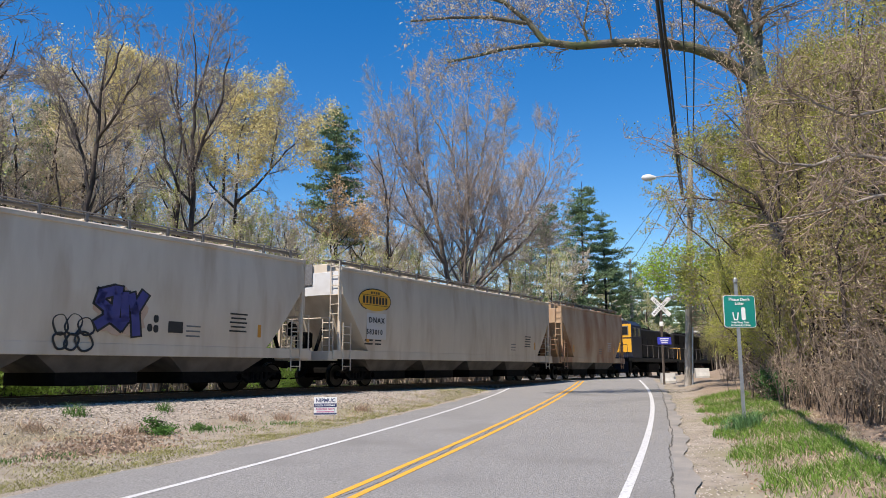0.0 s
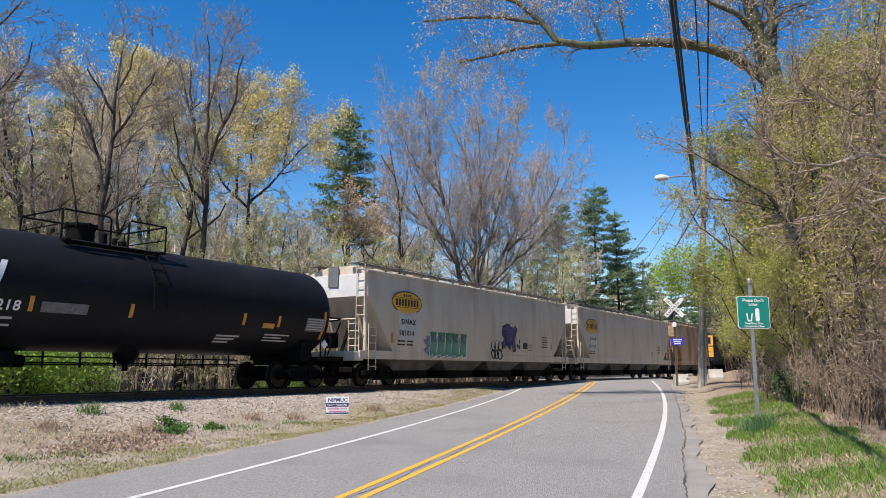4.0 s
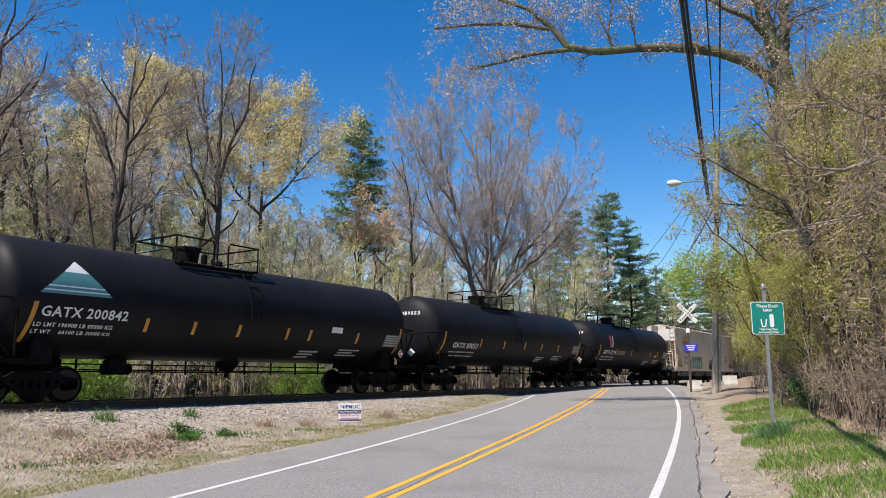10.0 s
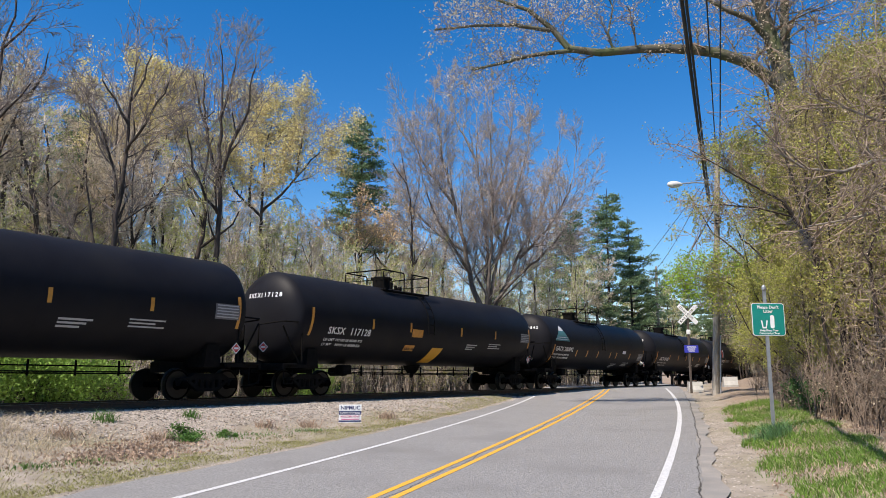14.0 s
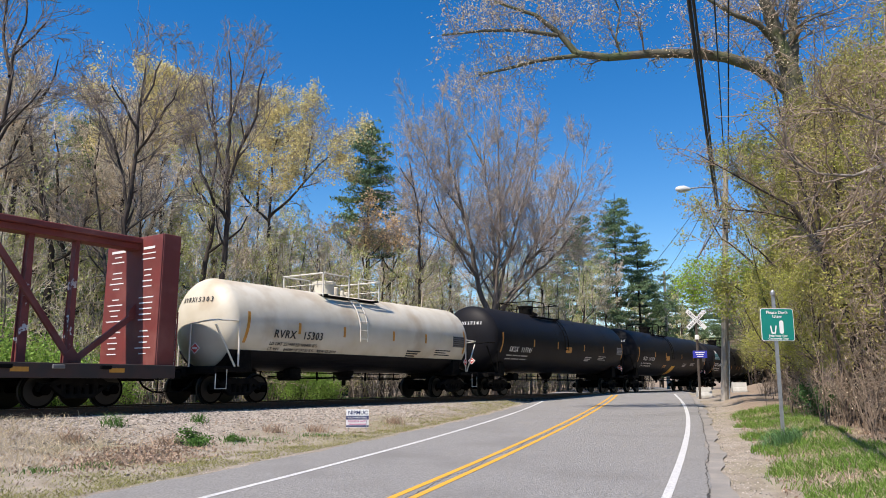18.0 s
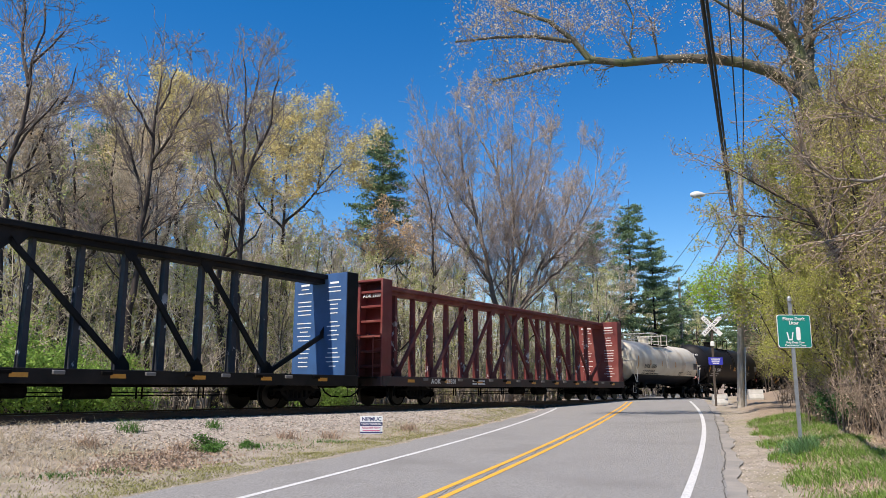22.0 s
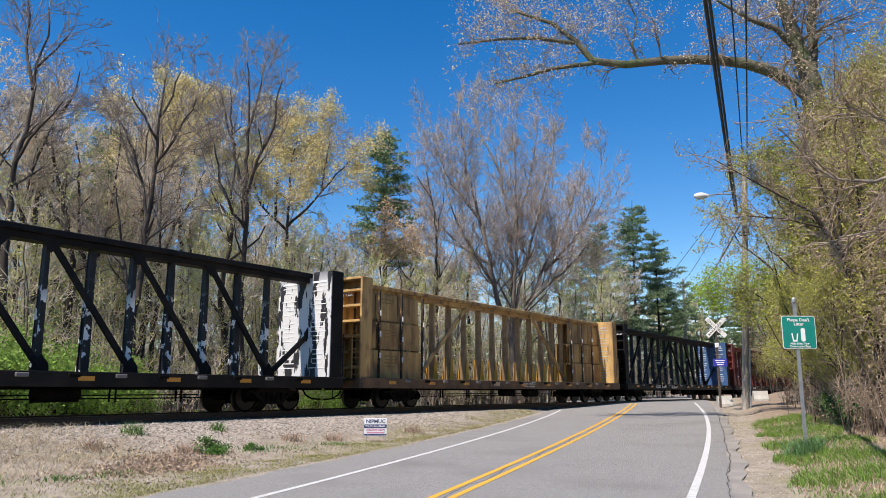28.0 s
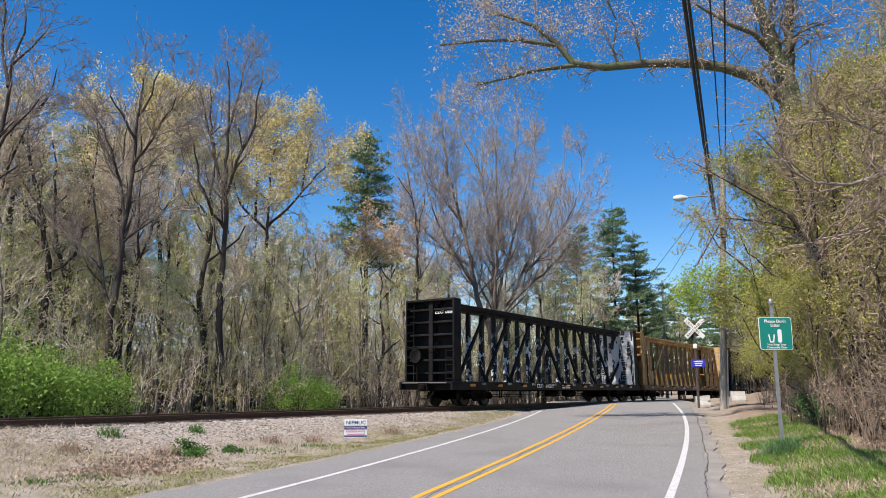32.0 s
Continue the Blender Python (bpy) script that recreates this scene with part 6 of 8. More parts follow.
place(forest_tree("large spreading bare maple behind the track", 16,
                  [[(0, 0, -0.3), (-0.02, 0, 4.5), (-0.9, 0, 7), (-1.33, 0, 9.4), (-2.04, 0, 12.6), (-2.9, 0, 16.1), (-3.3, 0, 19.4), (-3.55, 0, 21.6)], [(0, 0, 4.6), (0.12, 0.4, 8.9), (-0.1, 0.8, 12.8), (-0.53, 1, 16.1), (-0.5, 1.1, 19.6), (-1.3, 1.2, 21.8)],
                   [(0, 0, 4.2), (0.2, -0.4, 7.5), (0.41, -0.6, 10.4), (0.45, -1, 13.85), (0.37, -1.3, 17.3), (0.7, -1.4, 21)], [(0.05, 0, 4.6), (0.65, -0.3, 8.2), (1.58, -0.9, 11.6), (2.33, -1.2, 14.2), (2.94, -1.4, 16.9), (3.15, -1.5, 19.4)],
                   [(0.08, 0, 4.4), (1.39, 0.5, 7.4), (3.17, 1.2, 11.1), (4.2, 1.6, 13.3), (4.9, 1.9, 16), (5.6, 2, 18.2)], [(0.5, 0, 5.9), (1.88, -0.2, 7.5), (4.4, -0.7, 9.8), (6.0, -1, 12), (6.7, -1, 13.8)],
                   [(-1.33, 0, 9.4), (-3.57, 0.6, 11.1), (-5.2, 1, 13), (-6.2, 1.2, 15)], [(-2.04, 0, 12.6), (-4.06, -0.6, 15.3), (-5.1, -1, 18), (-5.5, -1.2, 19.4)], [(-1.04, 0, 7.9), (-2.57, -2, 10.2), (-3.6, -3, 12.2), (-4.5, -3.5, 15.5)],
                   [(-0.1, 0.6, 11), (1.4, 3, 15.5), (2.1, 3.5, 19.4), (2.07, 3.6, 21.4)], [(2.3, 0, 9), (4.1, -3, 10.7), (5.3, -4, 13), (5.7, -4.2, 15.5)], [(-0.53, 1, 16.1), (-1.85, 2.5, 19.2), (-2.5, 3, 21.8)]],
                  M["bark_maple"], M["twig_maple"], M["bud_tan"], 0.26, 0.012, share=0.55, bud_size=0.042, bud_low=11, thick_from=0.04, group=G, dens=(2.3, 3.6, 4.4), longest=3.8, angle=(0.7, 0.7, 0.75), rise=(0.10, 0.07, 0.04), start=0.3, tip=0.014), 1.23, 50.0)
place(forest_tree("slender bare tree beside the spreading maple", 17, [[(0, 0, -0.3), (0, 0, 4.2), (-0.07, 0, 10.85), (-0.52, 0, 13.8), (-0.9, 0, 16.1), (-1.06, 0, 17.8)], [(-0.06, 0, 10.5), (0.4, 0.4, 13.2), (0.56, 0.5, 15.5)], [(-0.05, 0, 7.7), (1.05, 0.5, 9.9), (1.76, 0.6, 11.8)], [(-0.37, 0, 13.1), (-1.4, -0.6, 14.8), (-1.7, -0.7, 16.4)]],
                  M["bark"], M["twig_maple"], M["bud_tan"], 0.13, group=G, share=0.35, bud_size=0.04, start=0.35, **FINE), -3.41, 46.0)
place(forest_tree("crooked bare tree with a long side limb", 18,
                  [[(0, 0, -0.3), (-0.27, 0, 3.9), (-0.2, 0, 6.2), (-0.65, 0, 8), (-1.03, 0, 9.7), (-1.7, 0, 11.8), (-1.7, 0, 13.4), (-1.4, 0, 14.8)], [(-0.2, 0, 6.2), (1.15, -0.6, 6.75), (1.67, -0.9, 7.8), (2.28, -1, 8.35)], [(-0.72, 0, 8.1), (-2.37, 0.6, 9.8), (-3.43, 0.9, 10.7), (-4.2, 1, 11.2)],
                   [(-1.64, 0, 11.6), (-2.9, 0.5, 13.2), (-3.6, 0.6, 14.9)], [(-1.7, 0, 13.3), (-0.73, -0.5, 13.8), (-0.32, -0.6, 15.4)], [(-0.47, 0, 7.1), (-1.5, 0.8, 7.8), (-2.84, 1.2, 8.4), (-3.7, 1.3, 8.6)]], M["bark"], M["twig_bare"], M["bud_tan"], 0.23, share=0.2, bud_size=0.03, group=G, start=0.5, dens=(2.0, 3.4, 4.4), longest=2.8), -17.88, 31.0)
place(forest_tree("tall bare tree with a leaning dark trunk", 19,
                  [[(0, 0, -0.3), (-0.47, 0, 5), (-0.6, 0, 7.5), (-0.59, 0, 9.7), (-0.22, 0, 11.5), (-0.16, 0, 13.3), (0.17, 0, 15.5), (0.17, 0, 17.6)], [(-0.59, 0, 9.7), (0.56, -0.4, 11), (1.45, -0.6, 11.9), (1.88, -0.6, 13)], [(-0.6, 0, 7.5), (-2.15, 0.5, 10.3), (-3.1, 0.6, 13.7), (-3.7, 0.6, 17.6)],
                   [(-0.19, 0, 12.7), (-1, 0.6, 14.6), (-1.25, 0.8, 16.7), (-1.66, 0.9, 18.7)], [(-0.14, 0, 13.6), (0.94, -0.5, 14.1), (1.59, -0.6, 14.9)]], M["bark"], M["twig_bare"], None, 0.2, group=G, start=0.5, **FINE), -17.58, 26.5)

# straight forest trees of several builds, standing behind and between
TR = {}
TR["slim_a"] = forest_tree("slim straight bare forest tree", 31, [[(0, 0, -0.3), (0.15, 0, 4), (0.0, 0.1, 8), (0.3, 0, 11), (0.4, 0.1, 14.5)], [(0.1, 0, 8.3), (-0.7, 0.3, 10.5), (-1.0, 0.5, 13)], [(0.25, 0, 10.4), (1.1, -0.3, 12.2), (1.3, -0.4, 14)]], M["bark"], M["twig_wood"], M["bud_tan"], 0.19, group=G, share=0.8, bud_n=3, bud_size=0.05, **FINE)
TR["slim_b"] = forest_tree("tall forest tree with a forked dark trunk", 32, [[(0, 0, -0.3), (-0.2, 0, 3), (-0.1, 0, 6), (-0.6, 0, 9), (-0.8, 0.2, 12.5), (-0.7, 0.2, 15)], [(-0.1, 0, 6), (0.7, 0.3, 8.5), (1.0, 0.4, 11.5), (1.4, 0.4, 14)], [(0.8, 0.3, 9), (2.0, -0.3, 10.4), (2.6, -0.4, 12)], [(-0.5, 0, 8.4), (-1.9, 0.3, 9.8), (-2.5, 0.5, 11.4)]], M["bark"], M["twig_wood"], M["bud_tan"], 0.23, group=G, share=0.8, bud_n=3, bud_size=0.05, **FINE)
TR["slim_c"] = forest_tree("forest tree with low crooked limbs", 33, [[(0, 0, -0.3), (0.2, 0, 3), (-0.2, 0, 5.4), (0.2, 0, 8), (0.1, 0, 10.5), (0.5, 0, 13)], [(-0.1, 0, 4.6), (-1.6, 0.4, 5.9), (-2.5, 0.6, 6.4), (-3.3, 0.6, 7.4)], [(0.1, 0, 7), (1.6, -0.4, 8), (2.3, -0.5, 9.5)], [(0.15, 0, 9), (-1.0, 0.4, 10.5), (-1.3, 0.5, 12.2)]], M["bark"], M["twig_wood"], M["bud_olive"], 0.21, group=G, share=0.8, bud_n=4, bud_size=0.052, start=0.3, dens=(2.0, 3.2, 4.2), longest=2.8)
TR["young"] = forest_tree("young tree budding pale olive", 34, [[(0, 0, -0.3), (0.1, 0, 3), (-0.1, 0.1, 6), (0.2, 0, 9.5)], [(0.05, 0, 3.5), (0.8, 0.2, 5.5), (1.1, 0.3, 8)], [(0, 0, 4.4), (-0.8, -0.2, 6.4), (-1.0, -0.3, 8.4)]], M["bark_maple"], M["twig_wood"], M["bud_olive"], 0.085, 0.015, bud_n=4, group=G, share=0.8, bud_size=0.05, start=0.2, dens=(2.4, 3.2, 4.0), longest=2.2)
TR["rust"] = forest_tree("small tree in orange-tan spring leaf", 35, [[(0, 0, -0.3), (0.1, 0, 4), (-0.1, 0, 8), (0, 0, 11.5)], [(0, 0, 8), (1.6, 0, 9.6), (2.6, 0.2, 10.8)], [(0, 0, 8.2), (-1.5, 0.2, 9.4), (-2.2, 0.2, 10)], [(0, 0, 7.4), (1.3, 0.5, 8.4), (2.6, 0.7, 9.0)]], M["bark"], M["twig_maple"], M["bud_rust"], 0.12, bud_n=6, bud_size=0.07, scatter=0.2, share=0.9, bud_low=8.6, group=G, start=0.65, dens=(2.4, 3.0, 3.4), longest=2.0, rise=(0.02, 0.02, 0))
place(TR["slim_a"], -20.3, 30.4)
place(TR["slim_b"], -16.4, 34.8)
place(TR["slim_c"], -12.3, 33.6)
place(TR["young"], -8.6, 37.0)
place(TR["rust"], -6.8, 46.0, 1.08)
for x, y, key, sc in ((-19.0, 34.0, "slim_b", 1.0), (-21.6, 33.6, "slim_c", 1.15), (-23.5, 37.5, "slim_a", 1.1), (-18.7, 37.6, "slim_a", 0.95), (-15.0, 32.6, "slim_a", 0.8), (-17.9, 42.5, "slim_c", 1.05), (-21.8, 42.0, "slim_b", 1.1), (-26.5, 42.5, "slim_b", 1.1), (-25.4, 46.5, "slim_a", 1.15),
                      (-14.4, 40.2, "slim_a", 0.85), (-13.6, 46.8, "slim_b", 0.85), (-10.2, 40.4, "slim_c", 0.72), (-9.3, 44.8, "slim_a", 0.72), (-7.2, 43.6, "young", 1.0), (-5.6, 46.2, "slim_c", 0.75), (-4.6, 52.0, "slim_b", 0.9), (-1.8, 54.5, "slim_a", 1.0), (-9.6, 52.6, "slim_c", 0.85), (-15.8, 50.0, "slim_a", 0.95),
                      (-20.6, 50.5, "slim_c", 1.1), (-29, 48.5, "slim_a", 1.2), (-31.5, 45.5, "slim_c", 1.2), (-11.6, 56.0, "slim_b", 0.85), (-6.5, 57.5, "slim_a", 0.95), (2.6, 57.5, "slim_c", 0.95), (5.4, 59.5, "slim_a", 0.95), (7.4, 62.0, "young", 1.35), (9.4, 66.0, "slim_c", 0.85), (10.8, 68.5, "young", 1.3),
                      (-17.0, 36.6, "young", 1.0), (-12.9, 36.6, "young", 1.0), (-10.6, 37.4, "young", 0.85), (-6.2, 41.4, "young", 0.85), (-4.0, 43.8, "young", 0.9), (-2.2, 47.2, "young", 1.0), (-13.0, 31.0, "young", 0.75), (-18.6, 29.2, "young", 0.9), (-15.9, 30.6, "young", 0.8), (1.6, 53.5, "young", 1.0), (4.0, 56.0, "young", 1.05), (6.2, 57.0, "young", 1.0),
                      (18.5, 88, "young", 1.2), (25, 92, "slim_c", 0.9), (12.2, 70.5, "slim_a", 0.8), (-22.6, 28.6, "slim_b", 1.1), (-25.5, 31.5, "slim_a", 1.1), (-27.5, 36, "slim_c", 1.2)):
    put(TR[key], x, y, sc, rt.uniform(0, 360))


def pine_tree(seed, height, label, low=0.3, wide=0.2):
    """White pine: whorls of level limbs, each carrying flat sprays of needles, with gaps between the whorls."""
    rng = np.random.default_rng(seed)
    t = thing("pine_tree", label, "tree")
    n = 12
    z = np.linspace(-0.3, height, n + 1)
    line = np.stack([rng.normal(size=n + 1).cumsum() * 0.03, rng.normal(size=n + 1).cumsum() * 0.03, z], 1)
    A, B, RA, RB, C = [line[:-1]], [line[1:]], [np.linspace(0.24, 0.03, n + 1)[:-1]], [np.linspace(0.24, 0.03, n + 1)[1:]], []
    h = height * low
    while h < height - 0.3:
        f = (h / height - low) / (1 - low)
        reach_ = height * wide * (1 - f) ** 0.75 * min(1.0, 0.55 + 1.6 * f) + 0.35
        for k in range(rng.integers(4, 7)):
            a = rng.uniform(0, 6.28)
            r = reach_ * rng.uniform(0.35, 1.3)
            p0 = np.array([np.interp(h, z, line[:, 0]), np.interp(h, z, line[:, 1]), h + rng.uniform(-0.15, 0.15)])
            p1 = p0 + np.array([math.cos(a) * r * 0.6, math.sin(a) * r * 0.6, r * 0.05])
            p2 = p0 + np.array([math.cos(a) * r, math.sin(a) * r, r * rng.uniform(0.12, 0.35)])
            A += [p0[None], p1[None]]
            B += [p1[None], p2[None]]
            RA += [[0.04], [0.025]]
            RB += [[0.025], [0.01]]
            for b in range(max(3, int(r * 4.5))):
                w = rng.uniform(0.25, 1.05)
                q = (p0 + (p1 - p0) * w / 0.6 if w < 0.6 else p1 + (p2 - p1) * (w - 0.6) / 0.4) + rng.normal(size=3) * np.array([0.28, 0.28, 0.07])
                C.append(q + rng.normal(size=(28, 3)) * np.array([0.21, 0.21, 0.07]) + np.array([0, 0, 0.06]))
        h += rng.uniform(0.4, 1.0) * (1.15 - 0.5 * f)
    part("trunk", tubes("trunk", np.concatenate(A), np.concatenate(B), np.concatenate(RA), np.concatenate(RB), 6, M["bark"]), None, t)
    part("crown", leaves("crown", np.concatenate(C), 0.09, M["needle"], rng), None, t)
    return t


pine = pine_tree(21, 19.2, "dark green pine in the woods behind the track", 0.5, 0.135)
place(pine, -7.4, 51.0)
pine_b = pine_tree(22, 20.0, "broad dark pine beyond the crossing", 0.12, 0.25)
place(pine_b, 14.0, 74.0, 0.97)
for x, y, sc in ((16.7, 77, 0.86), (11.2, 80, 0.95), (-22.6, 41.5, 0.84), (-25.0, 46.0, 0.88), (22, 100, 0.8), (26.5, 100, 0.75), (29.5, 103, 0.8), (32.5, 101, 0.75), (24, 99, 0.6), (35.5, 108, 0.8)):
    put(pine_b, x, y, sc, rt.uniform(0, 360))


def thicket(seed, label, n, h, plot, bark, twig, bud, bud_n, bud_size, arch=0.0, share=0.6, name="sapling_thicket"):
    """Slender saplings side by side, each with upswept side shoots."""
    rng = np.random.default_rng(seed)
    thick, thin, tips = [], [], []
    for i in range(n):
        p = np.array([rng.uniform(-plot, plot), rng.uniform(-plot, plot) * 0.8, -0.15])
        hh = h * rng.uniform(0.45, 1.15)
        r = 0.009 * hh * rng.uniform(0.35, 0.7) + 0.006
        d = np.array([*rng.normal(size=2) * 0.13, 1.0])
        pull = np.array([*rng.normal(size=2) * arch, -arch * 0.5])
        line = [p]
        for j in range(7):
            d = d + np.array([*rng.normal(size=2) * 0.11, 0]) + pull * (j / 6)
            line.append(line[-1] + d / np.linalg.norm(d) * hh / 7)
        for j in range(7):
            (thick if r * (1 - 0.13 * j) > 0.016 else thin).append((line[j], line[j + 1], r * (1 - 0.12 * j), r * (0.88 - 0.12 * j)))
        for j in range(int(hh * 1.35)):
            t = rng.uniform(1.2, 6.9)
            a = int(t)
            b = line[a] + (line[min(a + 1, 7)] - line[a]) * (t - a)
            w = rng.uniform(0, 6.28)
            d = np.array([math.cos(w), math.sin(w), rng.uniform(0.3, 1.3)])
            ln = hh * 0.2 * rng.uniform(0.4, 1.2)
            for q in range(2):
                e = b + d / np.linalg.norm(d) * ln * 0.5
                thin.append((b, e, 0.012 - 0.003 * q, 0.008 - 0.002 * q))
                for _ in range(2):
                    f = e + (d / np.linalg.norm(d) * 0.6 + rng.normal(size=3) * 0.5) * ln * 0.45
                    thin.append((e, f, 0.008, 0.005))
                    tips.append(f)
                b, d = e, d + rng.normal(size=3) * 0.35
            tips.append(b)
    t = thing(name, label, "thicket", kind="stuff")
    if thick:
        part("trunk", tubes("trunk", *[np.array(c) for c in zip(*thick)], 4, bark), None, t)
    cr = part("crown", tubes("crown", *[np.array(c) for c in zip(*thin)], 3, twig), None, t)
    C = np.array(tips)
    z = np.sin(C[:, 0] * 1.1 + seed) + np.sin(C[:, 2] * 0.9 + seed) + rng.normal(size=len(C)) * 0.6
    C = np.repeat(C[z > np.quantile(z, 1 - share)], bud_n, 0)
    part("foliage", leaves("foliage", C + rng.normal(size=C.shape) * 0.12, bud_size, bud, rng), None, cr)
    return t


# saplings that fill the woods' edge
TH = [thicket(50, "thicket of saplings budding olive green", 15, 6.5, 1.9, M["bark_sapling"], M["twig_brown"], M["bud_olive"], 5, 0.045, 0, 0.8),
      thicket(51, "thicket of bare brown saplings", 17, 5.6, 1.9, M["bark_sapling"], M["twig_brown"], M["bud_tan"], 3, 0.045, 0.08, 0.6),
      thicket(52, "thicket of saplings with first green leaves", 13, 5.0, 1.9, M["bark_sapling"], M["twig_brown"], M["leaf_olive"], 5, 0.045, 0, 0.8),
      thicket(53, "tangle of pale arching canes", 20, 4.2, 1.9, M["bark_sapling"], M["twig_wood"], M["bud_tan"], 1, 0.04, 0.22, 0.4)]
k = 0
for l, step, hs in ((6.5, 2.7, 0.68), (8.4, 2.9, 1.0), (12.0, 3.1, 1.3), (17.0, 3.8, 1.5), (25.0, 5.4, 1.7)):
    s = -4.0 + l * 0.1
    while s < 84:
        x, y = behind(s + rt.uniform(-0.8, 0.8), l + rt.uniform(-1.0, 1.0))
        src = TH[rt.choice((0, 0, 1, 1, 2, 2, 3))]
        sc = hs * rt.uniform(0.8, 1.2)
        if k < 4:
            place(TH[k], x, y, sc, rt.uniform(0, 360))
        else:
            put(src, x, y, sc, rt.uniform(0, 360))
        k += 1
        s += step * rt.uniform(0.8, 1.2)

# the far wood: small trees on the rising ground beyond
FAR = [forest_tree("distant bare tree in the far wood", 60, [[(0, 0, -0.3), (0.2, 0, 4), (0, 0, 8), (0.3, 0, 13)], [(0.1, 0, 5), (1.2, 0.3, 7.5), (1.6, 0.5, 11)], [(0.1, 0, 6), (-1.1, -0.3, 8), (-1.5, -0.4, 11.5)]], M["bark_maple"], M["twig_wood"], M["bud_tan"], 0.15, bud_n=1, bud_size=0.08, share=0.5, name="far_tree", kind="stuff", start=0.15, dens=(2.6, 3.0, 2.8), longest=3.4, tip=0.017),
       forest_tree("distant tree budding olive in the far wood", 61, [[(0, 0, -0.3), (-0.2, 0, 4), (0.1, 0, 8), (0, 0, 12.5)], [(-0.1, 0, 4), (-1.3, 0.3, 6.5), (-1.6, 0.5, 10)], [(0.05, 0, 6), (1.4, -0.3, 8), (1.8, -0.4, 10.5)]], M["bark_maple"], M["twig_wood"], M["bud_olive"], 0.13, bud_n=1, bud_size=0.09, share=0.7, name="far_tree", kind="stuff", start=0.15, dens=(2.6, 3.0, 2.8), longest=3.2, tip=0.017)]
for i in range(104):
    x, y = behind(-22 + (i % 44) * 3.2 + rt.uniform(-1, 1), rt.uniform(24, 44) if i < 44 else rt.uniform(44, 66)) if i < 88 else (rt.uniform(18, 62), rt.uniform(84, 125))
    if i >= 88 and x < y * 0.17 + 4:
        x = x + 14
    if i < 2:
        place(FAR[i], x, y, 1.0, 0)
    else:
        put(FAR[i % 2], x, y, rt.uniform(0.8, 1.25), rt.uniform(0, 360))


def leafy_shrub(seed, label, mat, h=2.6, r=1.7, n=5200, size=0.075, clumps=26, name="shrub"):
    """Leaves in many uneven clumps on thin stems."""
    rng = np.random.default_rng(seed)
    t = thing(name, label, "shrub")
    bars, C = [], []
    for i in range(clumps):
        a, q = rng.uniform(0, 6.28), r * math.sqrt(rng.uniform(0, 1))
        z = h * (1 - 0.55 * (q / r) ** 2) * rng.uniform(0.35, 1.0)
        e = np.array([q * math.cos(a), q * math.sin(a), z])
        b = np.array([e[0] * 0.25, e[1] * 0.25, -0.1])
        m = (b + e) / 2 + rng.normal(size=3) * 0.12
        bars += [(b, m, 0.018, 0.014), (m, e, 0.014, 0.008)]
        C.append(e + rng.normal(size=(n // clumps, 3)) * np.array([0.34, 0.34, 0.24]) * r / 1.7)
    C = np.concatenate(C)
    C = C[C[:, 2] > 0.03]
    part("stem", tubes("stem", *[np.array(c) for c in zip(*bars)], 4, M["bark"]), None, t)
    part("foliage", leaves("foliage", C, size, mat, rng), None, t)
    return t


SH = leafy_shrub(71, "bright green leafy shrub at the edge of the woods", M["leaf_green"], 3.3, 2.0, 7600, 0.062, 44)
place(SH, *behind(16.5, 5.6), 1.2, 0)
for s, l, sc in ((14.4, 5.6, 1.15), (18.6, 5.8, 1.1), (20.6, 5.9, 0.95), (22.2, 6.0, 0.8), (12.0, 5.6, 1.1), (33.2, 5.6, 0.7), (34.8, 5.8, 0.55), (24.0, 6.3, 0.7), (12.2, 9.5, 1.3), (3.0, 7.0, 1.0), (24, 9, 0.6), (36, 8.5, 0.6), (-0.5, 7, 1.1)):
    put(SH, *behind(s, l), sc, rt.uniform(0, 360))

# ---- brush and trees at the right of the road ----
BR = []
for i, (bud, n, sz, lab) in enumerate((("bud_moss", 7, 0.036, "tall tangled brush in olive bud beside the road"), ("bud_tan", 1, 0.03, "tall tangle of bare brown brush beside the road"), ("leaf_olive", 6, 0.036, "dense roadside brush in first leaf"))):
    rg = np.random.default_rng(80 + i)
    st = []
    for j in range(6):
        x, y = rg.uniform(-1.4, 1.4), rg.uniform(-1.4, 1.4)
        st.append([(x, y, -0.3), (x * 1.1 + rg.normal() * 0.2, y * 1.1, 2.0), (x * 1.25 + rg.normal() * 0.3, y * 1.25, 4.0)])
    BR.append(wood("brush", lab, 80 + i, [(0, 0, 6.2, 2.3, 2.3, 3.2), (0.6, 0, 3.2, 2.3, 2.2, 2.2), (-0.7, 0.3, 3.0, 2.2, 2.2, 2.2)], st, 1900, M["bark"], M["twig_bush"], M[bud], D=0.26, kill=0.29, tlen=0.5, twigs=2, bud_n=n, bud_size=sz, scatter=0.13, rise=0.1, tip=0.009, kind="stuff", category="brush", thick_from=0.02, bud_share=0.8, tup=0.15, trunk_r=0.06))
